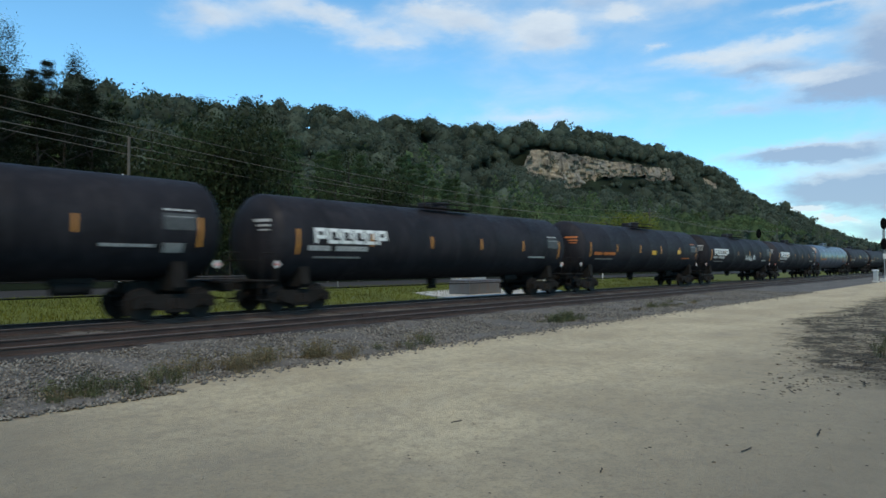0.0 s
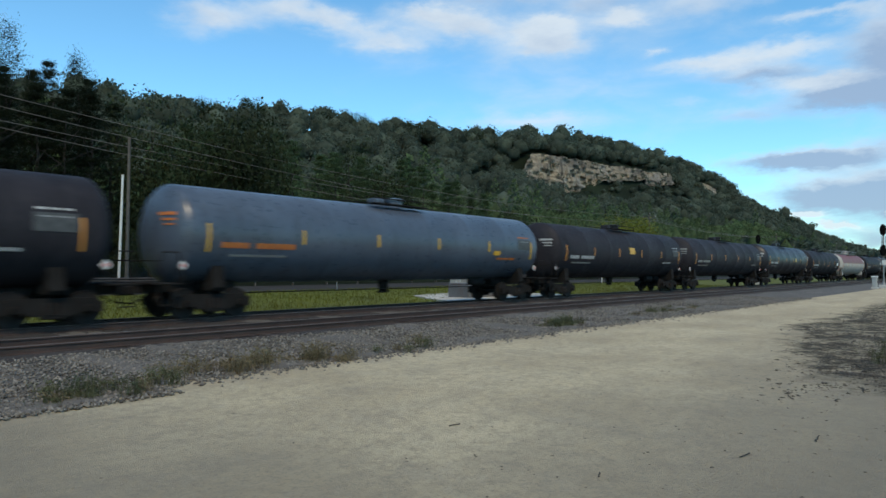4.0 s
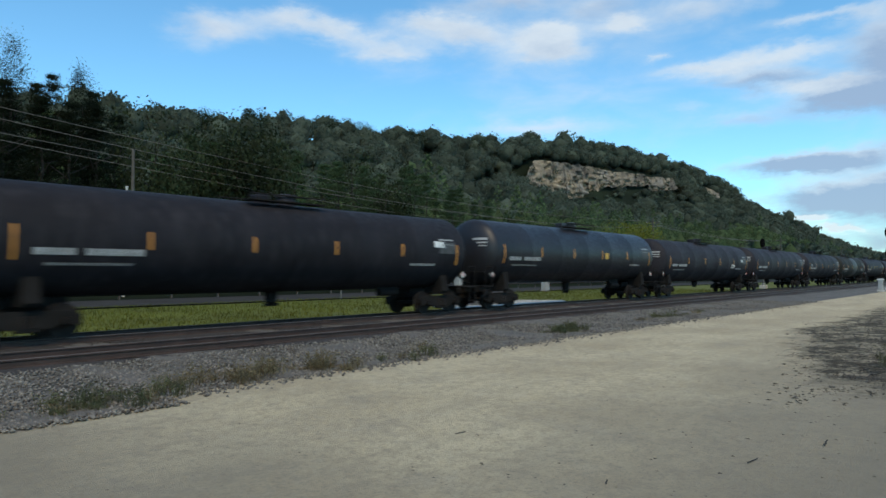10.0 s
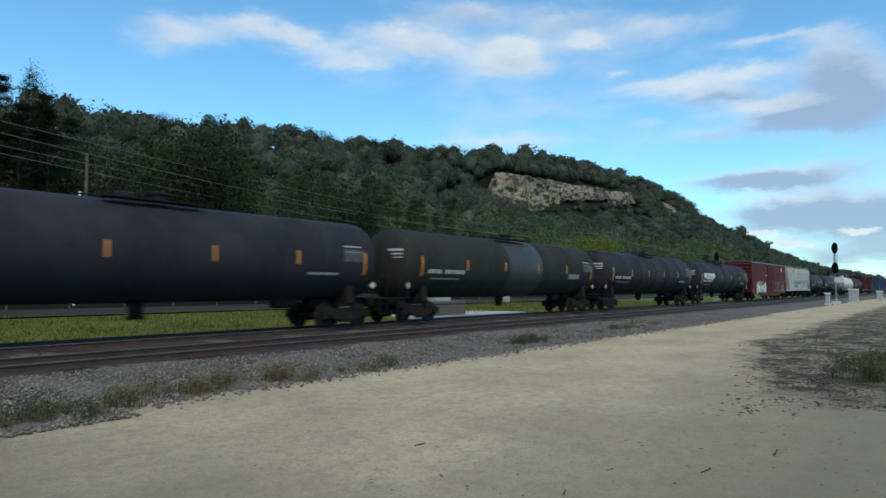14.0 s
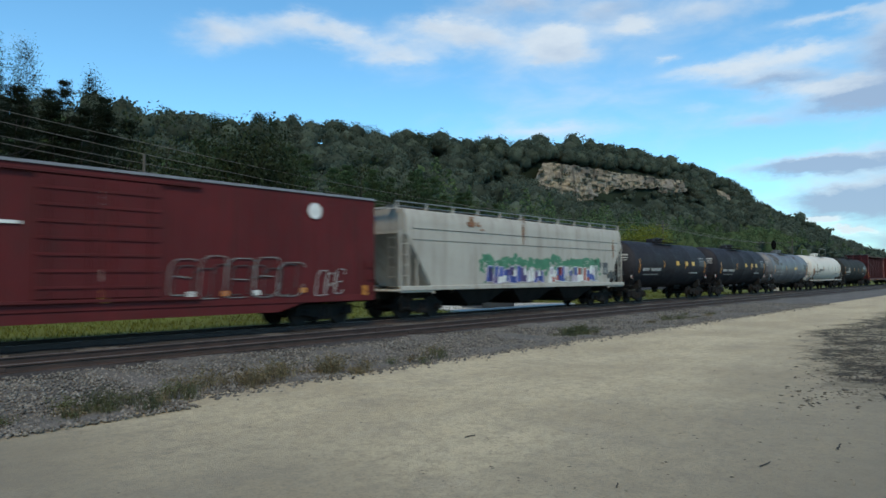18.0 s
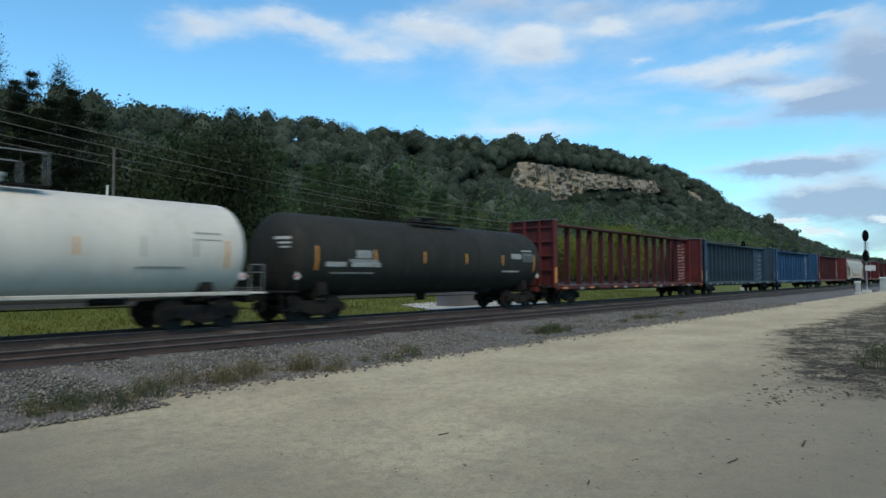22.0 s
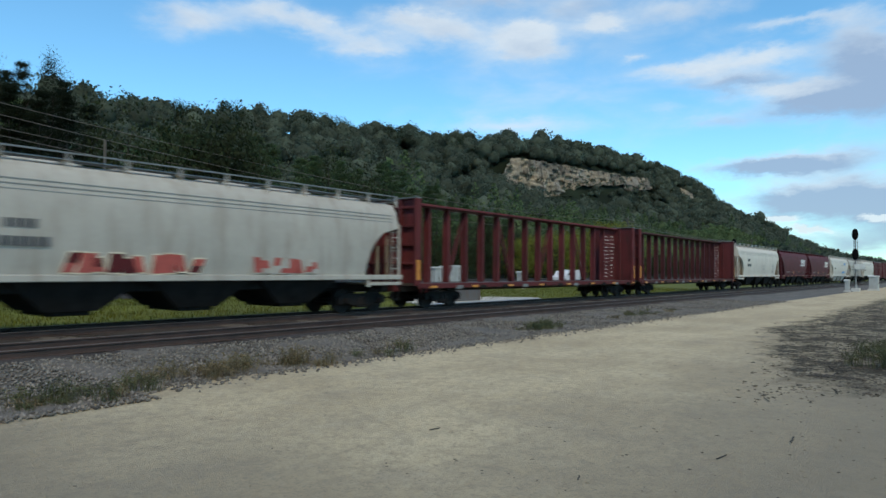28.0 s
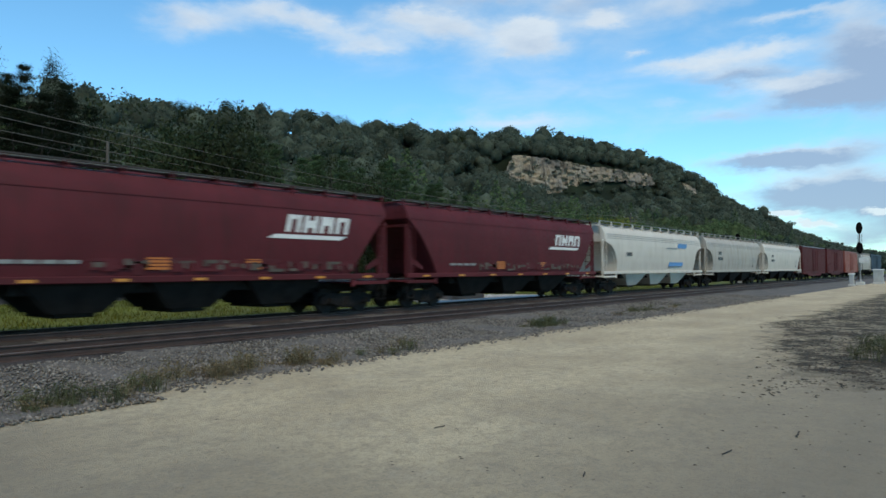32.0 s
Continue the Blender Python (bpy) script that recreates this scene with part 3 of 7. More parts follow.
def beam(a, b, w, h, up=(0, 0, 1)):
    """A square bar from a to b."""
    a, b = Vector(a), Vector(b)
    d = (b - a).normalized()
    s = d.cross(Vector(up)).normalized() if abs(d.dot(Vector(up))) < 0.99 else Vector((0, 1, 0))
    t = s.cross(d)
    v = [tuple(p + s * (w / 2 * i) + t * (h / 2 * j)) for p in (a, b) for i, j in ((-1, -1), (1, -1), (1, 1), (-1, 1))]
    return v, [(0, 1, 2, 3), (7, 6, 5, 4), (0, 4, 5, 1), (1, 5, 6, 2), (2, 6, 7, 3), (3, 7, 4, 0)]


def prism(outline, a, b, axis="x"):
    """An outline extruded from a to b; outline points are (y, z) along x, (x, z) along y, (x, y) along z."""
    n = len(outline)
    put = {"x": lambda p, t: (t, p[0], p[1]), "y": lambda p, t: (p[0], t, p[1]), "z": lambda p, t: (p[0], p[1], t)}[axis]
    v = [put(p, t) for t in (a, b) for p in outline]
    f = [(i, (i + 1) % n, n + (i + 1) % n, n + i) for i in range(n)]
    return v, f + [tuple(range(n))[::-1], tuple(range(n, 2 * n))]


def tube(points, r, n=6):
    v, f = [], []
    for a, b in zip(points, points[1:]):
        v2, f2 = cyl(a, b, r, n)
        f += [tuple(i + len(v) for i in q) for q in f2]
        v += v2
    return v, f


def loft(sections):
    """Rings of equal count, joined in order and closed at both ends."""
    n = len(sections[0])
    v = [p for s in sections for p in s]
    f = [(k * n + i, k * n + (i + 1) % n, (k + 1) * n + (i + 1) % n, (k + 1) * n + i) for k in range(len(sections) - 1) for i in range(n)]
    return v, f + [tuple(range(n))[::-1], tuple(range((len(sections) - 1) * n, len(sections) * n))]


def merge(*shapes):
    v, f = [], []
    for sv, sf in shapes:
        f += [tuple(i + len(v) for i in q) for q in sf]
        v += list(sv)
    return v, f


def moved(shape, dx=0, dy=0, dz=0):
    return [(x + dx, y + dy, z + dz) for x, y, z in shape[0]], shape[1]


def mesh_of(name, shape, mat, smooth=35):
    me = bpy.data.meshes.new(name)
    me.from_pydata([tuple(p) for p in shape[0]], [], [tuple(q) for q in shape[1]])
    bm = bmesh.new()
    bm.from_mesh(me)
    bmesh.ops.recalc_face_normals(bm, faces=bm.faces)
    bm.to_mesh(me)
    bm.free()
    if smooth:
        me.polygons.foreach_set("use_smooth", [True] * len(me.polygons))
        me.set_sharp_from_angle(angle=radians(smooth))
    me.materials.append(M[mat] if isinstance(mat, str) else mat)
    me.update()
    return me


def raw_mesh(name, v, f, mat, smooth=False):
    """A large mesh straight from arrays of vertices and equal-sized faces."""
    v, f = np.asarray(v, dtype=np.float32), np.asarray(f, dtype=np.int32)
    me = bpy.data.meshes.new(name)
    k = f.shape[1]
    me.vertices.add(len(v))
    me.vertices.foreach_set("co", v.ravel())
    me.loops.add(f.size)
    me.loops.foreach_set("vertex_index", f.ravel())
    me.polygons.add(len(f))
    me.polygons.foreach_set("loop_start", np.arange(0, f.size, k, dtype=np.int32))
    me.update(calc_edges=True)
    if smooth:
        me.polygons.foreach_set("use_smooth", np.ones(len(f), dtype=bool))
    me.materials.append(M[mat])
    return me


CACHE = {}


def part(name, shape, mat, parent, at=None, label="", key=None):
    """One mesh object under a thing or a part; key shares the mesh between alike pieces."""
    k = (key, mat) if key else None
    me = CACHE.get(k) if k else None
    if me is None:
        me = mesh_of(name, shape() if callable(shape) else shape, mat)
        if k:
            CACHE[k] = me
    ob = new(name, me)
    ob.parent = parent
    if at is not None:
        ob.matrix_basis = at
    if label:
        tagged(ob, label)
    return ob


def thing(name, shape, mat, label, category, group="", kind="", at=None):
    ob = new(name, mesh_of(name, shape, mat) if shape else None)
    if at is not None:
        ob.matrix_basis = at
    return tagged(ob, label, category, group, kind)


T = Matrix.Translation
# ---- ground, tracks, road ----
TRACK_Y, NEAR_Y = 19.90, 15.69
GROUND = -0.22


def ground_height(x, y):
    """Packed pad by the camera, a low bed under the tracks, a shallow ditch and lawn beyond, then the road."""
    z = GROUND + (0.012 if abs(x) < 70 and -20 < y < 60 else 0.0) * noise.noise(Vector((x * 0.25, y * 0.25, 0)))
    # the ground dips under the ballast, the lawn and the road
    if y > 10.2:
        z -= 0.55 * min((y - 10.2) / 1.2, 1)
    return z


def build_ground():
    xs = [-4000, -1500, -600, -250, -120, -70] + list(np.arange(-40, 61, 1.25)) + [66, 74, 84, 96, 112, 135, 165, 210, 280, 400, 600, 1000, 1800, 4000]
    ys = [-4000, -1500, -500, -200, -90, -45, -25] + list(np.arange(-14, 14.1, 0.8)) + [14.8] + list(np.arange(15.5, 64, 1.5)) + [72, 90, 130, 300, 900, 2000, 4000]
    v = [(x, y, ground_height(x, y)) for x in xs for y in ys]
    ny = len(ys)
    f = [(i * ny + j, (i + 1) * ny + j, (i + 1) * ny + j + 1, i * ny + j + 1) for i in range(len(xs) - 1) for j in range(ny - 1)]
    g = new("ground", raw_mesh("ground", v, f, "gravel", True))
    tagged(g, "packed pale crushed-limestone lot with sparse leaf litter", "ground", kind="structure")


build_ground()


def strip(name, y_prof, x0, x1, mat, label, category, step=3.0, jitter=0.0, seed=1, spill=None):
    """A long sheet along the track: y_prof is pairs of y and z."""
    rng = np.random.RandomState(seed)
    xs = np.arange(x0, x1 + step, step)
    n = len(y_prof)
    v, f = [], []
    for i, x in enumerate(xs):
        for j, (y, z) in enumerate(y_prof):
            e = jitter * (1.0 if j in (0, n - 1) else 0.3)
            e2 = spill(x) if spill and j < 2 else 0.0
            v.append((x, y + e2 + rng.uniform(-e, e), z + rng.uniform(-1, 1) * min(jitter, 0.03)))
    for i in range(len(xs) - 1):
        for j in range(n - 1):
            f.append((i * n + j, (i + 1) * n + j, (i + 1) * n + j + 1, i * n + j + 1))
    ob = new(name, raw_mesh(name, v, f, mat, True))
    return tagged(ob, label, category, kind="structure")


strip("ballast_bed", [(9.7, GROUND - 0.09), (10.3, GROUND + 0.03), (11.6, -0.22), (13.2, -0.20), (14.3, -0.19), (17.5, -0.185), (18.5, -0.185), (21.4, -0.19), (22.6, -0.25), (24.2, -0.48)],
      -120, 900, "ballast", "grey crushed-stone ballast under two parallel tracks", "ballast", step=0.8, jitter=0.2, seed=3, spill=lambda x: -0.9 * min(max((5.4 - x) / 1.4, 0), 1) + 0.22 * noise.noise(Vector((x * 0.5, 0, 0))))
strip("track_bed", [(14.15, -0.200), (14.5, -0.178), (17.4, -0.174), (18.3, -0.174), (21.3, -0.178), (21.8, -0.20)], -120, 900, "fouled", "dark oily ballast between the ties", "ballast", step=0.9, jitter=0.05, seed=6)
strip("grass_verge", [(22.3, -0.37), (24.5, -0.25), (29, -0.20), (36.5, -0.13), (38.6, -0.10)], -200, 1500, "grass", "mown yellow-green grass strip between track and road", "grass", step=1.0, jitter=0.12, seed=4)
road = strip("road", [(38.4, -0.08), (39.0, -0.02), (46.0, 0.02), (46.8, -0.1)], -600, 2500, "asphalt", "grey two-lane highway behind the railway", "road", step=6)
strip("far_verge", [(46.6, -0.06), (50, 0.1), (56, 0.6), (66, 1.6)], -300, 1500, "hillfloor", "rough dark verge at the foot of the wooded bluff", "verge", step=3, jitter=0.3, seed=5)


def rail_profile():
    # foot, web and head of a rail; the running surface is at z 0
    return [(-0.07, -0.172), (0.07, -0.172), (0.07, -0.158), (0.012, -0.14), (0.012, -0.045), (0.036, -0.032), (0.036, -0.006), (-0.036, -0.006), (-0.036, -0.032), (-0.012, -0.045), (-0.012, -0.14), (-0.07, -0.158)]


def build_track(name, yc, label):
    tr = tagged(new(name), label, "railway track", kind="structure")
    for s in (-1, 1):
        y = yc + s * 0.7535
        r = part("rail", prism([(y + a, z) for a, z in rail_profile()], -150, 900), "rail", tr)
        part("rail_head", prism([(y - 0.03, -0.006), (y + 0.03, -0.006), (y + 0.026, 0.0), (y - 0.026, 0.0)], -150, 900), "railhead", r, label="bright worn running surface")
        # angle bars at the rail joints
        shapes = [box(x - 0.4, x + 0.4, y - 0.035, y + 0.035, -0.14, -0.05, 0.01) for x in np.arange(-20, 80, 11.9)]
        part("joint_bar", merge(*shapes), "rail", r)
    tie = mesh_of("tie", box(-0.115, 0.115, -1.3, 1.3, -0.34, -0.172, 0.015), "tie")
    spike = mesh_of("tie_plate", merge(*[box(-0.09, 0.09, s * 0.7535 - 0.16, s * 0.7535 + 0.16, -0.174, -0.158, 0.004) for s in (-1, 1)]), "rail")
    rng = random.Random(len(name))
    near, far = [], []
    for i in range(300):
        x = -24 + i * 0.5
        t = new("tie", tie)
        t.parent = tr
        t.matrix_basis = pose(x + rng.uniform(-0.04, 0.04), yc + rng.uniform(-0.06, 0.06), rng.uniform(-0.012, 0.006), 0, 0, rng.uniform(-1.2, 1.2))
        if i % 2 == 0:
            far.append(moved((list(p.co for p in spike.vertices), [tuple(q.vertices) for q in spike.polygons]), x, yc))
    part("tie_plates", merge(*far), "rail", tr)
    shapes = [box(x - 0.115, x + 0.115, yc - 1.3, yc + 1.3, -0.34, -0.174) for x in np.arange(126.5, 500, 0.5)] + [box(x - 0.115, x + 0.115, yc - 1.3, yc + 1.3, -0.34, -0.174) for x in np.arange(-60, -24.4, 0.5)]
    tagged(part("far_ties", merge(*shapes), "tie", tr), kind="stuff")


build_track("track_near", NEAR_Y, "empty rusty railway track on dark ties in grey ballast")
build_track("track_far", TRACK_Y, "main railway track carrying the freight train")
# ---- wooded bluff, cliff and forest ----
RIDGE_Y = 330.0
RIDGE = [(-600, 69), (0, 70), (150, 75), (300, 91), (400, 102), (520, 116), (690, 133), (890, 139), (1000, 134), (1110, 114), (1200, 102), (1430, 103), (1560, 82), (1700, 48), (1820, 32), (2000, 36), (2600, 32), (4000, 28)]


def ridge_height(x):
    for (a, p), (b, q) in zip(RIDGE, RIDGE[1:]):
        if x <= b:
            u = (x - a) / (b - a)
            u = u * u * (3 - 2 * u)
            return p + (q - p) * u
    return RIDGE[-1][1]


CLIFF_Y = 286.0


CLIFF_TOP = [(424, 72), (436, 80), (447, 92.5), (541, 98), (556, 97), (600, 100), (654, 103.6), (657, 102), (724, 107.3), (734, 104)]
CLIFF_FOOT = [(424, 66), (434, 62), (447, 59), (490, 62), (516, 66.6), (535, 74), (556, 83), (600, 89), (639, 92.5), (653, 96), (661, 90.5), (721, 96.4), (734, 99)]


def cliff_span(x):
    """Foot and top of the rock face at x, or None."""
    if 424 < x < 734:
        top = float(np.interp(x, [p[0] for p in CLIFF_TOP], [p[1] for p in CLIFF_TOP])) + 1.2 * noise.noise(Vector((x * 0.09, 3, 0)))
        foot = float(np.interp(x, [p[0] for p in CLIFF_FOOT], [p[1] for p in CLIFF_FOOT])) + 2.5 * noise.noise(Vector((x * 0.07, 9, 0)))
        return min(foot, top - 3), top
    if 831 < x < 886:
        return 96.0 + 1.5 * noise.noise(Vector((x * 0.1, 5, 0))), 107.5 - 0.1 * max(0, x - 850)
    return None


def hill_height(x, y):
    r = ridge_height(x) * 0.98
    u = min(max((y - 58) / (RIDGE_Y - 58), 0), 1)
    z = r * (0.30 * u + 0.70 * u ** 2.6)
    if 390 < x < 570:
        z *= 1 - 0.17 * (1 - ((x - 480) / 90) ** 2) * min(max((282 - y) / 20, 0), 1)
    c = cliff_span(x)
    if c:
        step = min(max((y - CLIFF_Y + 2) / 10, 0), 1)
        low = min(z, c[0] + 2)
        high = c[1] - 1 + (r - c[1]) * min(max((y - CLIFF_Y - 4) / 40, 0), 1)
        z = low + (high - low) * step * step * (3 - 2 * step) if y > CLIFF_Y - 2 else low
    if y > RIDGE_Y:
        z = r - (y - RIDGE_Y) * 0.05
    return z + 2.5 * noise.noise(Vector((x * 0.02, y * 0.02, 1))) * u - 0.4


def build_hill():
    xs = list(np.arange(-400, 500, 14)) + list(np.arange(500, 900, 8)) + list(np.arange(900, 2000, 22)) + list(np.arange(2000, 3800, 90))
    ys = [50, 54, 58] + list(np.arange(66, 270, 10)) + list(np.arange(270, 300, 3)) + list(np.arange(300, 420, 12)) + [460, 560, 800]
    ny = len(ys)
    v = [(x, y, hill_height(x, y)) for x in xs for y in ys]
    f = [(i * ny + j, (i + 1) * ny + j, (i + 1) * ny + j + 1, i * ny + j + 1) for i in range(len(xs) - 1) for j in range(ny - 1)]
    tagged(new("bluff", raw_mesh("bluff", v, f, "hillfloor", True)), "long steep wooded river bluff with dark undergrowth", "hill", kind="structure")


build_hill()


def build_cliff(name, x0, x1, label):
    """A weathered limestone face: ledges, vertical joints and a broken rim."""
    nx, nz = int((x1 - x0) / 0.9), 44
    v, f = [], []
    for i in range(nx + 1):
        x = x0 + (x1 - x0) * i / nx
        a, b = cliff_span(min(max(x, x0 + 0.5), x1 - 0.5))
        for j in range(nz + 1):
            u = j / nz
            z = a - 3 + (b - a + 3) * u
            layer = math.floor(z / 3.0 + 0.8 * noise.noise(Vector((x * 0.04, z * 0.1, 0))))
            d = 1.6 * noise.noise(Vector((x * 0.11, layer * 3.7, 5))) + 1.8 * noise.noise(Vector((x * 0.035, layer * 0.6, 2))) + 0.5 * noise.noise(Vector((x * 0.6, z * 0.6, 7)))
            block = math.floor(x / 5.5 + 2 * noise.noise(Vector((layer, x * 0.02, 0))))
            d += 1.3 * noise.cell(Vector((block + 0.5, layer + 0.5, 0.5)))
            v.append((x, CLIFF_Y - 3.5 + u * 2.8 - d, z))
    for i in range(nx):
        for j in range(nz):
            p = i * (nz + 1) + j
            f.append((p, p + nz + 1, p + nz + 2, p + 1))
    tagged(new(name, raw_mesh(name, v, f, "cliff")), label, "cliff", kind="structure")


build_cliff("cliff_main", 425, 733, "tan and grey layered limestone cliff below the ridge")
build_cliff("cliff_small", 832, 885, "small outcrop of pale limestone among trees")


def clumps(n, seed, lobes=6, leaf=0.2):
    """A crown of unit size: bent leaf clumps set round several lobes, uneven in outline and with gaps; every row is one four-sided clump."""
    rng = np.random.RandomState(seed)
    la = rng.uniform(0, 6.283, lobes)
    lz = rng.uniform(-0.28, 0.30, lobes)
    lr = rng.uniform(0.10, 0.30, lobes)
    lc = np.stack([lr * np.cos(la), lr * np.sin(la), lz], 1)
    k = rng.randint(0, lobes, n)
    d = rng.normal(size=(n, 3))
    d /= np.linalg.norm(d, axis=1)[:, None]
    size = rng.uniform(0.16, 0.28, lobes)[k] * rng.uniform(0.75, 1.12, n)
    c = lc[k] + d * size[:, None]
    out = d
    nrm = out + rng.normal(size=(n, 3)) * 0.38
    nrm[:, 2] += 0.25
    nrm /= np.linalg.norm(nrm, axis=1)[:, None]
    t = np.cross(nrm, rng.normal(size=(n, 3)))
    t /= np.linalg.norm(t, axis=1)[:, None]
    b = np.cross(nrm, t)
    s = leaf * rng.uniform(0.55, 1.2, n)[:, None]
    w = rng.uniform(0.6, 1.0, n)[:, None]
    bend = nrm * s * rng.uniform(-0.35, 0.35, n)[:, None]
    q = np.stack([c - t * s * 0.5 - b * s * 0.18 * w, c - b * s * 0.5 * w + bend, c + t * s * 0.5 + b * s * 0.12 * w, c + b * s * 0.5 * w - bend], 1)
    return q.reshape(-1, 3), np.arange(4 * n).reshape(-1, 4)


def crown(seed, n, leaf, tall):
    """One woodland crown of unit size: sprays of foliage on many lobes round a dark inner mass, with gaps between."""
    rng = np.random.RandomState(seed)
    bm = bmesh.new()
    bmesh.ops.create_icosphere(bm, subdivisions=1, radius=1.0)
    dirs = np.array([v.co[:] for v in bm.verts])
    tri = np.array([[v.index for v in f.verts] for f in bm.faces])
    bm.free()
    stretch = np.array((1 - 0.30 * tall, 1 - 0.30 * tall, 1.0 + 0.75 * tall))
    if tall:
        # tiers of drooping boughs up a narrow cone
        u = rng.uniform(0, 1, n) ** 1.15
        tier = (u * 9) % 1.0
        a = rng.randint(0, 9, n) * 0.698 + np.floor(u * 9) * 1.1 + rng.normal(0, 0.14, n)
        rad = ((1 - u) ** 0.75 * 0.52 + 0.03) * rng.uniform(0.35, 1.08, n) * (1.05 - 0.35 * tier)
        c = np.stack([rad * np.cos(a), rad * np.sin(a), u * 1.25 - 0.36 - rad * 0.12], 1) * (1, 1, 1.3)
        out = np.stack([np.cos(a) * 0.5, np.sin(a) * 0.5, np.full(n, 0.8)], 1)
        core = dirs * (0.27, 0.27, 0.62) + (0, 0, 0.05)
    else:
        lobes = 13
        ld = rng.normal(size=(lobes, 3))
        ld /= np.linalg.norm(ld, axis=1)[:, None]
        ld[:, 2] = np.abs(ld[:, 2]) * 0.9 - 0.2
        lc = ld * rng.uniform(0.22, 0.36, (lobes, 1))
        lr = rng.uniform(0.12, 0.21, lobes)
        k = rng.randint(0, lobes, n)
        d = rng.normal(size=(n, 3))
        d /= np.linalg.norm(d, axis=1)[:, None]
        d[:, 2] = np.abs(d[:, 2]) * 1.0 - 0.25
        c = lc[k] + d * lr[k][:, None] * rng.uniform(0.75, 1.1, (n, 1))
        out = d
        core = dirs * np.array([0.30 + 0.08 * noise.noise(Vector(q) * 2 + Vector((seed, 0, 0))) for q in dirs])[:, None]
        c, core = c * stretch, core * stretch
    nrm = out + rng.normal(size=(n, 3)) * 0.55
    nrm /= np.linalg.norm(nrm, axis=1)[:, None]
    t = np.cross(nrm, rng.normal(size=(n, 3)))
    t /= np.linalg.norm(t, axis=1)[:, None]
    b = np.cross(nrm, t)
    s = leaf * rng.uniform(0.5, 1.3, (n, 1))
    bend = nrm * s * rng.uniform(-0.3, 0.3, (n, 1))
    q = np.stack([c - t * s * 0.5, c - b * s * 0.4 + bend, c + t * s * 0.5, c + b * s * 0.4 - bend], 1).reshape(-1, 3)
    k = 4 * np.arange(n)[:, None]
    return np.concatenate([core, q]), np.concatenate([tri, k + (0, 1, 2) + len(core), k + (0, 2, 3) + len(core)])


def build_woods(name, zone, spacing, n, size, label, seed, mat, pines=0.2, leaf=0.12):
    """Trees of the slope, too many to count: leafy crowns set on the hillside."""
    rng = np.random.RandomState(seed)
    kinds = [crown(seed * 20 + k, n, leaf, 1.0 if k > 5 else 0.0) for k in range(8)]
    plain = [crown(seed * 20 + k, 70, 0.15, 1.0 if k > 5 else 0.0) for k in range(8)]
    V, F, base = [], [], 0
    x0, x1, y0, y1 = zone
    for x in np.arange(x0, x1, spacing):
        for y in np.arange(y0, y1, spacing):
            px, py = x + rng.uniform(-.5, .5) * spacing, y + rng.uniform(-.5, .5) * spacing
            h = hill_height(px, py)
            c = cliff_span(px)
            s = size * rng.uniform(0.6, 1.4)
            tall = s * rng.uniform(0.8, 1.2)
            if c and CLIFF_Y - 40 < py < CLIFF_Y + 8:
                if py > CLIFF_Y - 8:
                    continue
                s, tall = s * 0.5, min(tall * 0.5, max(c[0] - 0.5 - h, 1.5))
            if py > RIDGE_Y - 14 and rng.rand() < 0.12:
                tall *= 1.3 if px > 420 else 1.12
                s *= 1.2
            pick = 6 + rng.randint(2) if rng.rand() < pines else rng.randint(6)
            v, f = (plain if px < 1.2 * py - 10 and py < 236 else kinds)[pick]
            a = rng.uniform(0, 6.28)
            ca, sa = math.cos(a), math.sin(a)
            p = np.stack([(v[:, 0] * ca - v[:, 1] * sa) * s * 1.25, (v[:, 0] * sa + v[:, 1] * ca) * s * 1.25, (v[:, 2] + 0.36) * tall * 1.2], 1) + (px, py, h)
            V.append(p)
            F.append(f + base)
            base += len(v)
    ob = new(name, raw_mesh(name, np.concatenate(V), np.concatenate(F), mat))
    tagged(ob, label, "woods", kind="stuff")


build_woods("lower_slope_woods", (10, 420, 76, 200), 6.5, 420, 8.5, "dense green woods on the lower slope of the bluff", 1, "hillwood", 0.25, 0.048)
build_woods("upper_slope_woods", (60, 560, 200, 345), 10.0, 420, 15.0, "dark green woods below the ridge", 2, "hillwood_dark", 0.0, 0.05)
build_woods("middle_woods", (420, 760, 112, 200), 9.5, 300, 12.5, "green woods on the slope under the cliff", 4, "hillwood", 0.0, 0.065)
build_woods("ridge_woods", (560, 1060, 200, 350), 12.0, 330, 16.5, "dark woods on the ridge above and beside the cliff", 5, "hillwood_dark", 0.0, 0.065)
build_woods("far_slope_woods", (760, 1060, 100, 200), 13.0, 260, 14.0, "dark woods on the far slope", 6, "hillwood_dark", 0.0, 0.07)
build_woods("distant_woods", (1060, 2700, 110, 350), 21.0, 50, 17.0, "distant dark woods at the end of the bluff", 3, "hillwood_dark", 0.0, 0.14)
build_woods("valley_woods", (330, 1000, 60, 112), 9.5, 220, 12.0, "dark trees along the valley floor in the distance", 7, "hillwood_dark", 0.0, 0.14)


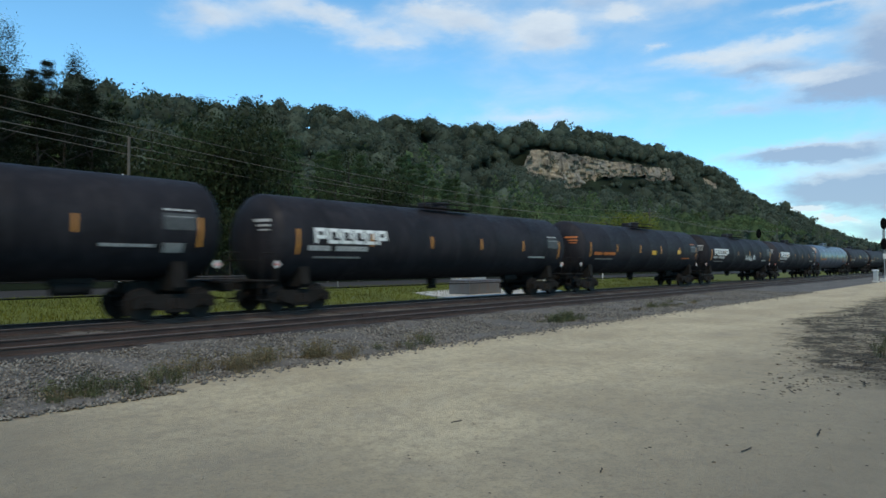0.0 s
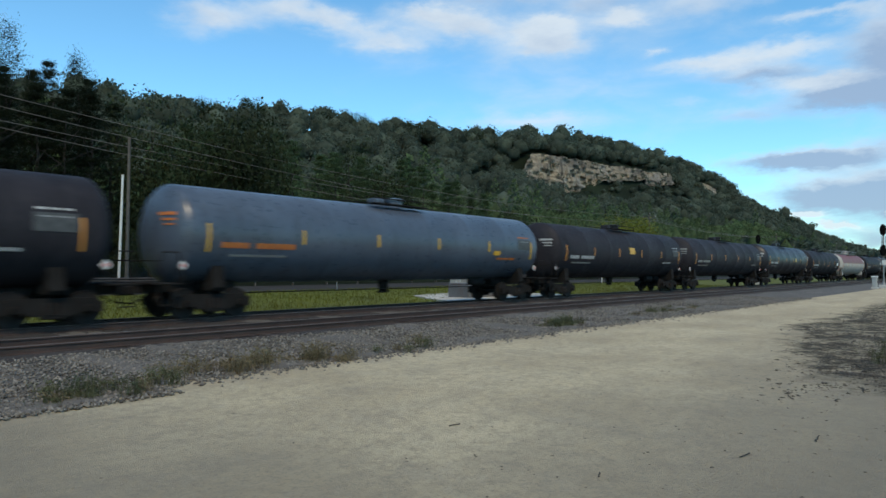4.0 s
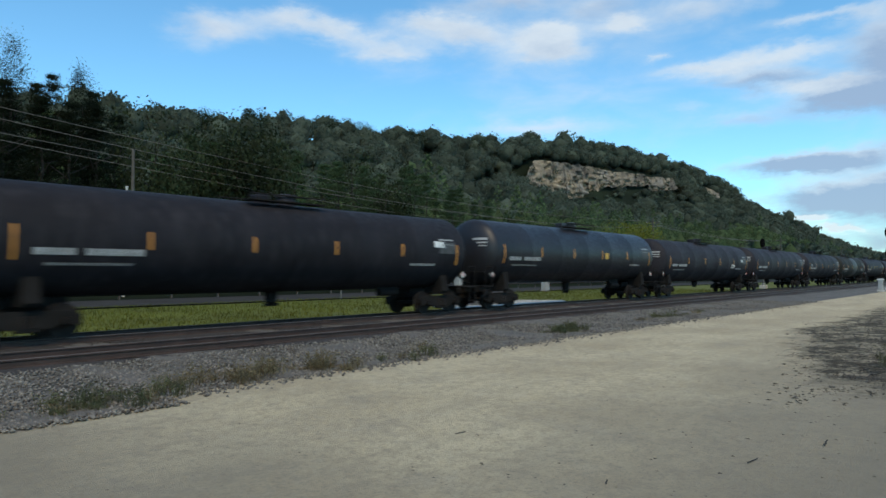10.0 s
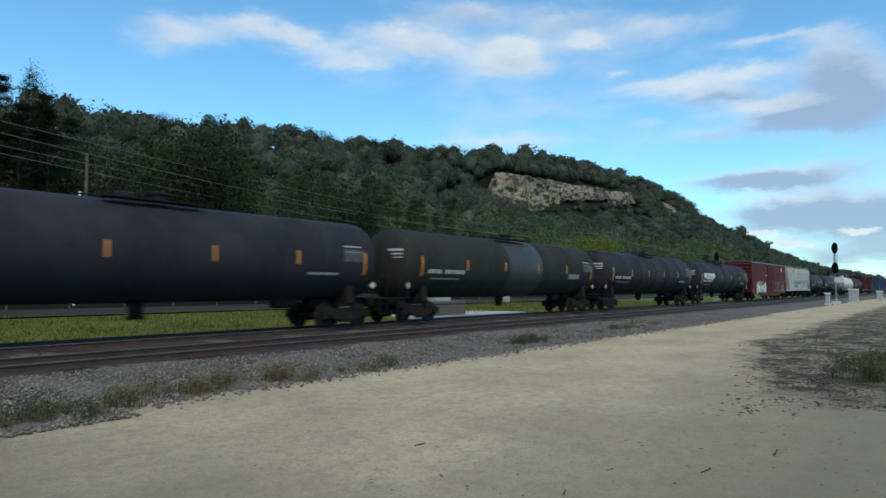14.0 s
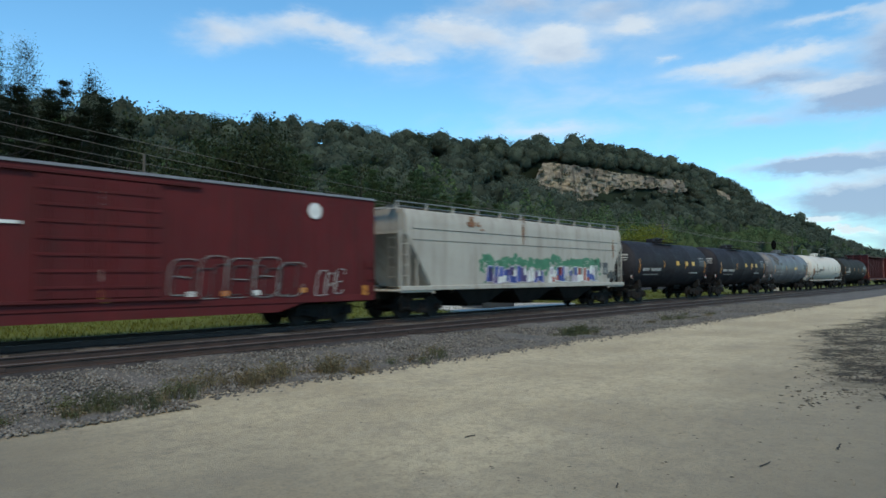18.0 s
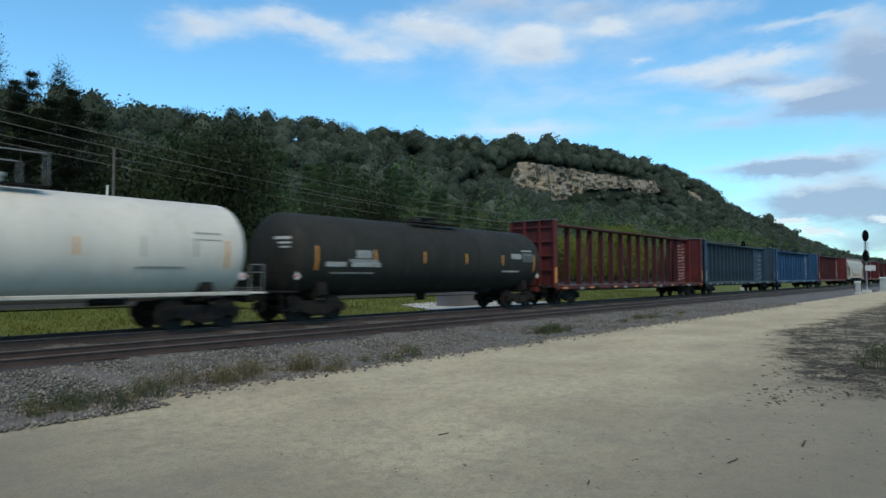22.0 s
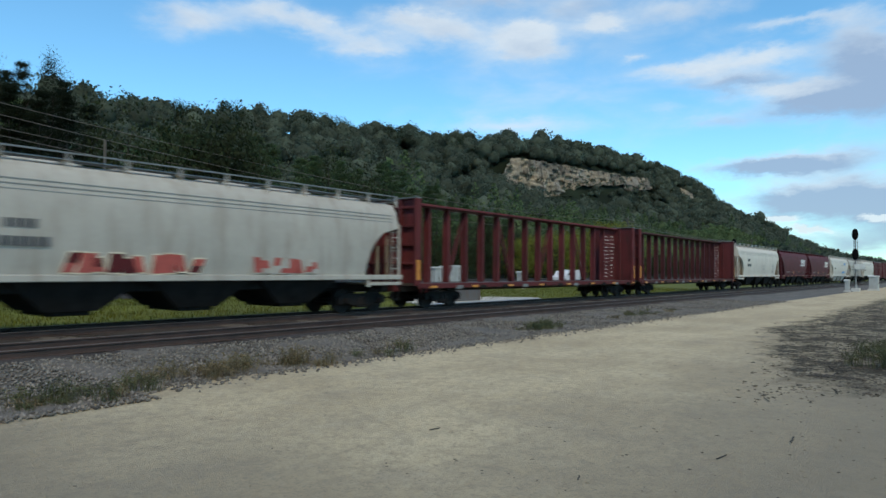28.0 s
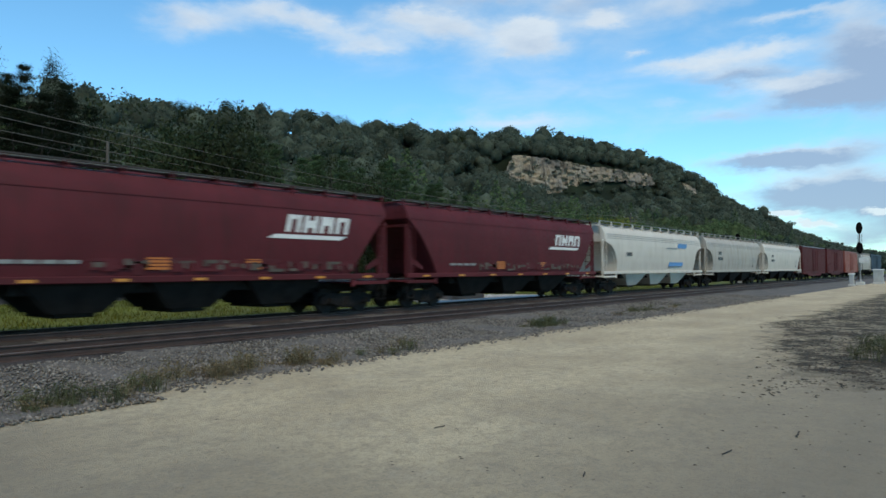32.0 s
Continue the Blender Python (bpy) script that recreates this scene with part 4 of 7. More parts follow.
def cliff_shrubs():
    """Dark shrubs rooted in the ledges and along the foot of the rock."""
    rng = np.random.RandomState(31)
    V, F, base = [], [], 0
    spots = [(rng.uniform(428, 732), rng.uniform(-0.05, 0.06)) for k in range(46)] + [(rng.uniform(430, 732), rng.uniform(0.95, 1.03)) for k in range(26)]
    for cx, cu in ((452, 0.30), (470, 0.12), (488, 0.55), (507, 0.15), (533, 0.3), (560, 0.5), (602, 0.2), (650, 0.5), (478, 0.8), (515, 0.75), (545, 0.12), (580, 0.25), (625, 0.3), (656, 0.2), (690, 0.2), (705, 0.6), (460, 0.6), (440, 0.5)):
        spots += [(cx + rng.normal(0, 4.0), max(0, cu + rng.normal(0, 0.05))) for k in range(6)]
    for k, (x, u) in enumerate(spots):
        x = min(max(x, 426), 732)
        a, b = cliff_span(x)
        z = a - 1 + (b - a) * u * 0.97
        v, f = clumps(60, 300 + k % 7, 4, 0.2)
        s = rng.uniform(2.0, 5.2) * (1.0 if u < 0.1 else 0.6)
        V.append(v * (s * 1.3, s, s * 1.1) + (x, CLIFF_Y - 5.2 + u * 2.8, z))
        F.append(f + base)
        base += len(v)
    tagged(new("cliff_shrubs", raw_mesh("cliff_shrubs", np.concatenate(V), np.concatenate(F), "hillwood_dark")), "dark shrubs growing on the limestone ledges", "shrubs", kind="stuff")


cliff_shrubs()
# ---- rolling stock ----
SPEED, START = 21.55, 23.55


def build_truck(car, x, mat="steel"):
    """Two-axle freight truck: bolster, cast side frames, springs, wheels."""
    tr = part("truck", lambda: merge(box(-0.2, 0.2, -0.95, 0.95, 0.42, 0.72, 0.04), revolve([(0.68, 0.3), (0.8, 0.3)], "z", 12)), mat, car, T((x, 0, 0)), key="bolster")
    outline = [(-1.28, 0.36), (-1.28, 0.62), (-0.95, 0.74), (0.95, 0.74), (1.28, 0.62), (1.28, 0.36), (1.05, 0.34), (0.86, 0.42), (0.5, 0.28), (-0.5, 0.28), (-0.86, 0.42), (-1.05, 0.34)]
    for s in (-1, 1):
        sf = part("side_frame", lambda: merge(prism(outline, -0.07, 0.07, "y"), box(-0.3, 0.3, -0.11, 0.11, 0.2, 0.32, 0.02)), mat, tr, T((0, s * 1.0, 0)), key="sideframe")
        part("spring_nest", lambda: merge(*[revolve([(0.32, 0.055), (0.62, 0.055)], "z", 8)] * 1, *[moved(revolve([(0.32, 0.06), (0.62, 0.06)], "z", 8), d) for d in (-0.16, 0.16)]), "wheel", tr, T((0, s * 1.09, 0)), key="spring")
        for a in (-0.89, 0.89):
            part("wheel", lambda: revolve([(-0.07, 0.2), (-0.05, 0.42), (-0.065, 0.455), (0.045, 0.457), (0.065, 0.485), (0.07, 0.42), (0.03, 0.36), (0.02, 0.2), (0.07, 0.14)], "y", 24), "wheel", tr,
                 Matrix.Translation((a, s * 0.76, 0.457)) @ Matrix.Rotation(0 if s < 0 else math.pi, 4, "Z"), key="wheel")
            part("axle_box", lambda: moved(revolve([(-0.17, 0.03), (-0.17, 0.085), (-0.13, 0.11), (0.05, 0.14), (0.1, 0.14)], "y", 12), 0, 0, 0.457), mat, tr, Matrix.Translation((a, s * 1.03, 0)) @ Matrix.Rotation(0 if s < 0 else math.pi, 4, "Z"), key="axlebox")
    for a in (-0.89, 0.89):
        part("axle", lambda: cyl((0, -0.75, 0.457), (0, 0.75, 0.457), 0.08, 10), "wheel", tr, T((a, 0, 0)), key="axle")


def build_coupler(car, x, s):
    part("coupler", lambda: merge(box(-0.62, 0.05, -0.09, 0.09, 0.78, 0.98, 0.02), box(0.02, 0.3, -0.16, 0.13, 0.72, 1.02, 0.05)), "steel", car, Matrix.Translation((x, 0, 0)) @ Matrix.Rotation(0 if s > 0 else math.pi, 4, "Z"), key="coupler")
    part("air_hose", lambda: tube([(-0.3, 0.35, 0.8), (-0.05, 0.36, 0.62), (0.18, 0.3, 0.5), (0.38, 0.2, 0.5)], 0.025), "signalblack", car, Matrix.Translation((x, 0, 0)) @ Matrix.Rotation(0 if s > 0 else math.pi, 4, "Z"), key="hose")


def ladder(x, y, z0, z1, w=0.42, n=None):
    n = n or int((z1 - z0) / 0.38)
    sh = [cyl((x + s * w / 2, y, z0), (x + s * w / 2, y, z1), 0.022, 6) for s in (-1, 1)]
    return merge(*sh, *[cyl((x - w / 2, y, z0 + (z1 - z0) * (i + 0.5) / n), (x + w / 2, y, z0 + (z1 - z0) * (i + 0.5) / n), 0.016, 6) for i in range(n)])


def end_ladder(y, x, z0, z1):
    v, f = ladder(0, 0, z0, z1)
    return [(x, y + p[0], p[2]) for p in v], f


def curved_plate(r, zc, ang, x0, x1, half, lift=0.012, n=3):
    """A thin plate that follows the barrel: ang is degrees above the horizontal on the near side."""
    v, f = [], []
    for k, rr in enumerate((r + 0.002, r + lift)):
        for i in range(n + 1):
            a = radians(ang) + (i / n - 0.5) * 2 * half / r
            for x in (x0, x1):
                v.append((x, -rr * math.cos(a), zc + rr * math.sin(a)))
    m = 2 * (n + 1)
    for i in range(n):
        f += [(2 * i, 2 * i + 1, 2 * i + 3, 2 * i + 2), (m + 2 * i, m + 2 * i + 2, m + 2 * i + 3, m + 2 * i + 1)]
        f += [(2 * i, 2 * i + 2, m + 2 * i + 2, m + 2 * i), (2 * i + 1, m + 2 * i + 1, m + 2 * i + 3, 2 * i + 3)]
    f += [(0, m, m + 1, 1), (2 * n, 2 * n + 1, m + 2 * n + 1, m + 2 * n)]
    return v, f


def lettering(car, place, x0, x1, z, h, mat, blocks=8, name="lettering", slant=0.0, seed=0):
    """A row of plain blocks of the size and colour of the writing. place(x0, x1, z, half) gives the shape of one."""
    rng = random.Random(seed + int(abs(x0) * 100))
    w = (x1 - x0) / blocks
    sh = [place(x0 + i * w, x0 + (i + 0.8) * w, z, h / 2) for i in range(blocks)]
    tagged(part(name, merge(*sh), mat, car), kind="stuff")


def build_tank(c0, c1, mat="black", label="", top_z=4.15, stripes="yelloworange", dome="plain", extras=None, dia=None, lower=None, rails=False, marks=None, plate=None, belly=None, side_sill=False):
    """Tank car: barrel with dished heads, saddles, stub sills, trucks, top fittings, ladders, placards, sheeting stripes."""
    L = c1 - c0
    xc = (c0 + c1) / 2
    car = new("tank_car")
    half = L / 2 - 0.75
    d = dia or 3.1
    r = d / 2
    zc = top_z - r
    dish = 0.62
    prof = [(-half, 0.02)] + [(-half + dish * (1 - math.cos(t)), r * math.sin(t) ** 0.85) for t in (0.25, 0.5, 0.75, 1.0, 1.25, 1.45)] + [(-half + dish, r)]
    prof2 = [(-a, b) for a, b in prof[::-1]]
    rings = []
    nb = max(4, int(L / 3.0))
    for i in range(1, nb):
        x = -half + dish + (2 * half - 2 * dish) * i / nb
        rings += [(x - 0.02, r), (x, r + 0.003), (x + 0.02, r)]
    shell = part("tank_shell", moved(revolve(prof + rings + prof2, "x", 56), 0, 0, zc), mat, car)
    if lower:
        # a second coat of paint over the upper part of the barrel, with an uneven edge
        def over(x0, x1, seed):
            v, f = [], []
            n, m = 40, 20
            for i in range(n + 1):
                x = x0 + (x1 - x0) * i / n
                e = 0.10 + 0.10 * noise.noise(Vector((x * 0.9, seed, 0)))
                for j in range(m + 1):
                    a = e + (math.pi - 2 * e) * j / m
                    v.append((x, -(r + 0.008) * math.cos(a), zc + (r + 0.008) * math.sin(a)))
            for i in range(n):
                for j in range(m):
                    p = i * (m + 1) + j
                    f.append((p, p + 1, p + m + 2, p + m + 1))
            return v, f
        part("upper_paint", over(-half + dish, half - dish, 1), lower, car, label="faded red paint over the top half")
    if belly:
        for x0, x1, bm_ in belly:
            part("patch_band", moved(revolve([(x0, r + 0.004), (x0 + 0.02, r + 0.01), (x1 - 0.02, r + 0.01), (x1, r + 0.004)], "x", 48), 0, 0, zc), bm_, car)
    tx = half - 1.55
    for s in (-1, 1):
        part("saddle", prism([(-1.2, zc - r * 0.62), (-1.3, 0.95), (-1.2, 0.85), (1.2, 0.85), (1.3, 0.95), (1.2, zc - r * 0.62), (0.8, zc - r * 0.93), (-0.8, zc - r * 0.93)], s * tx - 0.2, s * tx + 0.2), mat if mat == "offwhite" else "steel", car)
        part("stub_sill", box(min(s * (tx - 1.2), s * (half + 0.45)), max(s * (tx - 1.2), s * (half + 0.45)), -0.32, 0.32, 0.78, 1.1, 0.03), "steel", car)
        part("end_platform", merge(box(min(s * (half - 0.25), s * (half + 0.5)), max(s * (half - 0.25), s * (half + 0.5)), -1.45, 1.45, 1.05, 1.11, 0.015)), "steel" if mat != "white" else "white", car)
        x = s * (half + 0.35)
        part("handrail", tube([(x - s * 0.5, -1.42, 1.1), (x - s * 0.5, -1.45, 2.0), (x, -1.45, 2.0), (x, -1.42, 1.1)], 0.02), "galv" if mat == "white" else "steel", car)
        part("end_handrail", tube([(x, -1.4, 1.75), (x, 1.4, 1.75)], 0.018), "galv" if mat == "white" else "steel", car)
        part("step", merge(beam((x - s * 0.35, -1.4, 0.45), (x - s * 0.35, -1.4, 1.06), 0.03, 0.05), beam((x + s * 0.05, -1.4, 0.45), (x + s * 0.05, -1.4, 1.06), 0.03, 0.05), beam((x - s * 0.35, -1.4, 0.47), (x + s * 0.05, -1.4, 0.47), 0.08, 0.03)), "steel", car)
        build_truck(car, s * tx)
        build_coupler(car, s * (L / 2 - 0.3), s)
        # placard holder near each end
        part("placard", moved(prism([(-0.15, 0), (0, -0.15), (0.15, 0), (0, 0.15)], -0.01, 0.01, "y"), s * (half - 0.35), -1.3, 1.62), "mark", car, label="white and red diamond hazard placard")
        part("placard_mark", moved(prism([(-0.07, 0), (0, -0.07), (0.07, 0), (0, 0.07)], -0.006, 0.006, "y"), s * (half - 0.35), -1.322, 1.62), "redmark", car)
        part("placard_post", box(s * (half - 0.35) - 0.02, s * (half - 0.35) + 0.02, -1.31, -1.28, 1.05, 1.5), "steel", car)
    # bottom outlet, brake gear and rods
    part("bottom_outlet", merge(moved(revolve([(0.62, 0.12), (0.7, 0.2), (zc - r + 0.05, 0.24)], "z", 14)), box(-0.3, 0.3, -0.06, 0.06, 0.55, 0.66, 0.02)), "steel", car)
    part("brake_cylinder", merge(cyl((tx - 3.2, -0.5, 0.95), (tx - 2.2, -0.5, 0.95), 0.17, 12), box(tx - 3.3, tx - 2.1, -0.55, -0.45, 1.05, zc - r + 0.25)), "steel", car)
    part("brake_rod", tube([(-tx, -0.25, 0.72), (tx, -0.25, 0.72)], 0.02), "steel", car)
    # top fittings
    if dome == "pressure":
        part("valve_housing", merge(moved(revolve([(top_z - 0.1, 0.5), (top_z + 0.16, 0.5), (top_z + 0.16, 0.6), (top_z + 0.22, 0.6), (top_z + 0.24, 0.46), (top_z + 0.48, 0.44), (top_z + 0.5, 0.5), (top_z + 0.58, 0.5), (top_z + 0.66, 0.3)], "z", 20), 1.0)), "offwhite", car)
    else:
        part("manway", merge(moved(revolve([(top_z - 0.1, 0.34), (top_z + 0.26, 0.34), (top_z + 0.26, 0.4), (top_z + 0.34, 0.4), (top_z + 0.38, 0.2)], "z", 18), 0.6)), mat, car)
        part("valve_box", box(-0.75, -0.2, -0.25, 0.25, top_z - 0.1, top_z + 0.28, 0.05), mat, car)
    for y in (-0.95, 0.5):
        part("top_platform", box(-1.5, 1.7, y, y + 0.45, top_z - 0.02, top_z + 0.02), "steel" if dome != "pressure" else "galv", car)
    rail_mat = "galv" if (dome == "pressure" or mat == "white") else "steel"
    rail_h = top_z + (0.85 if mat == "white" else 0.5 if dome == "pressure" else 0.2)
    for y in (-0.95, 0.95):
        part("platform_rail", tube([(-1.5, y, top_z), (-1.5, y, rail_h), (1.7, y, rail_h), (1.7, y, top_z)], 0.022), rail_mat, car)
    if rails:
        pts = [x for x in np.arange(-half + 1.0, half - 0.8, 2.1)]
        for y in (-0.55, 0.55):
            part("running_rail", tube([(-half + 0.9, y, top_z + 0.52), (half - 0.9, y, top_z + 0.52)], 0.022), "galv", car)
        for x in pts:
            for y in (-0.55, 0.55):
                part("rail_post", lambda: beam((0, 0, top_z - 0.12), (0, 0, top_z + 0.52), 0.05, 0.03), "galv", car, T((x, y, 0)), key="runpost%.2f" % top_z)
        part("running_board", box(-half + 0.9, half - 0.9, -0.5, 0.5, top_z + 0.0, top_z + 0.04), "galv", car)
    if side_sill:
        part("side_sill", box(-half + 0.2, half - 0.2, -1.5, -1.42, 1.02, 1.14, 0.02), "offwhite" if mat == "white" else "galv", car)
    # sheeting stripes along the near side
    if stripes:
        n = 6 if L > 17 else 4
        for i in range(n):
            x = -half + 1.05 + (2 * half - 2.1) * i / (n - 1)
            end = i in (0, n - 1)
            part("reflective_stripe", curved_plate(r, zc, 0 if not end else -5, x - 0.045, x + 0.045, 0.24 if not end else 0.44, n=5), stripes, car)
    place = lambda x0, x1, z, hh: curved_plate(r, zc, math.degrees(math.asin(max(-1, min(1, (z - zc) / r)))), x0, x1, hh)
    seed = int(abs(c0) * 10)
    rng = random.Random(seed)
    mk = marks or "softmark"
    lettering(car, place, -half + 1.5, -half + 2.5, zc - 0.34, 0.18, mk, 4)
    lettering(car, place, -half + 2.75, -half + 4.3, zc - 0.34, 0.18, mk, 6, "car_number")
    lettering(car, place, -half + 1.8, -half + 4.0, zc - 0.66, 0.07, "greymark", 9, "data_line")
    if rng.random() < 0.7:
        lettering(car, place, half - 3.9, half - 2.4, zc - 0.55, 0.09, mk, 7, "data_line")
    # small marks high on the near head
    def head_patch(y0, y1, z0, z1, n=4):
        v, f = [], []
        for lift in (0.004, 0.016):
            for j in range(n + 1):
                for z in (z0, z1):
                    y = y0 + (y1 - y0) * j / n
                    q = min(math.hypot(y, z) / r, 0.995) ** (1 / 0.85)
                    v.append((-half + dish * (1 - math.sqrt(1 - q * q)) - lift, y, zc + z))
        m = 2 * (n + 1)
        for j in range(n):
            f += [(2 * j, 2 * j + 2, 2 * j + 3, 2 * j + 1), (m + 2 * j, m + 2 * j + 1, m + 2 * j + 3, m + 2 * j + 2), (2 * j, m + 2 * j, m + 2 * j + 2, 2 * j + 2), (2 * j + 1, 2 * j + 3, m + 2 * j + 3, m + 2 * j + 1)]
        return v, f + [(0, 1, m + 1, m), (2 * n, m + 2 * n, m + 2 * n + 1, 2 * n + 1)]
    part("head_stencil", merge(head_patch(-1.12, -0.42, 0.52, 0.62), head_patch(-1.12, -0.62, 0.36, 0.43), head_patch(-1.12, -0.72, 0.22, 0.27)), mk, car)
    # data panel near the trailing end: two bright lines over rows of fine ones
    lettering(car, place, half - 2.15, half - 1.2, zc + 0.50, 0.06, mk, 3, "data_line")
    if mat not in ("white", "offwhite"):
        part("data_panel", place(half - 2.2, half - 1.15, zc + 0.16, 0.24), "panelgrey", car)
    lettering(car, place, half - 2.1, half - 1.25, zc + 0.30, 0.035, "greymark", 9, "data_line")
    if plate:
        for x, z, w, h, m_ in plate:
            part("stencil_panel", place(x - w / 2, x + w / 2, z, h / 2), m_, car)
    if extras:
        extras(car, place, half, zc, r)
    tagged(car, label or "black tank car with orange reflective stripes", "tank car", "freight train cars")
    return car, xc


def big_logo(car, place, half, zc, r, x0=None):
    """A bold word drawn as six plain white blocks."""
    x0 = -half + 1.75 if x0 is None else x0
    for i in range(6):
        a = x0 + i * 0.60
        part("logo_block", merge(place(a, a + 0.14, zc + 0.10, 0.27), place(a + 0.14, a + 0.52, zc + 0.31, 0.06), place(a + 0.38, a + 0.52, zc + 0.14, 0.12), place(a + 0.14, a + 0.52, zc - 0.11 + (0.16 if i in (0, 5) else 0), 0.06)), "mark", car)


def scrawl(car, place_fn, x0, x1, z0, z1, mats, seed, name="graffiti"):
    """Spray paint: broad overlapping strokes of several colours."""
    rng = random.Random(seed)
    for k, m_ in enumerate(mats):
        sh = []
        x = x0 + rng.uniform(0, 0.2)
        while x < x1:
            w, h = rng.uniform(0.18, 0.5), rng.uniform(0.3, 0.95) * (z1 - z0) * (0.8 if k else 1.0)
            sh.append(place_fn(x, min(x + w * rng.uniform(0.4, 0.9), x1), z0 + (z1 - z0) * rng.uniform(0.35, 0.6), h / 2))
            if rng.random() < 0.6:
                sh.append(place_fn(x, min(x + w * 1.5, x1), z0 + (z1 - z0) * rng.uniform(0.1, 0.9), 0.05))
            x += w * rng.uniform(0.8, 1.6) * (1 + 0.5 * k)
        if sh:
            tagged(part(name, merge(*sh), m_, car), kind="stuff")


def side_plate(y):
    cnt = [0]

    def fn(x0, x1, z, hh):
        cnt[0] += 1
        e = 0.004 + (cnt[0] % 7) * 0.0012
        return box(x0, x1, y - e - 0.002, y + 0.004, z - hh, z + hh)
    return fn


def slanted(y, x0, x1, z0, z1, sl):
    return [(x0, y, z0), (x1, y, z0), (x1 + sl, y, z1), (x0 + sl, y, z1), (x0, y + 0.012, z0), (x1, y + 0.012, z0), (x1 + sl, y + 0.012, z1), (x0 + sl, y + 0.012, z1)], \
        [(0, 1, 2, 3), (7, 6, 5, 4), (0, 4, 5, 1), (1, 5, 6, 2), (2, 6, 7, 3), (3, 7, 4, 0)]


def rail_logo(car, x0, z, y=-1.635, k=1.0):
    """A slanted four-block logo over a long wedge, in white."""
    for i in range(4):
        a = x0 + i * 0.52 * k
        part("logo_block", merge(slanted(y, a, a + 0.13 * k, z, z + 0.42 * k, 0.14), slanted(y, a + 0.30 * k, a + 0.42 * k, z, z + 0.42 * k, 0.14), slanted(y, a + 0.10 * k, a + 0.34 * k, z + (0.32, 0.12, 0.2, 0.32)[i] * k, z + 0.42 * k if i != 1 else z + 0.3 * k, 0.05)), "mark", car)
    part("logo_wedge", slanted(y, x0 - 0.5 * k, x0 + 1.75 * k, z - 0.16 * k, z - 0.06 * k, 0.3), "mark", car)


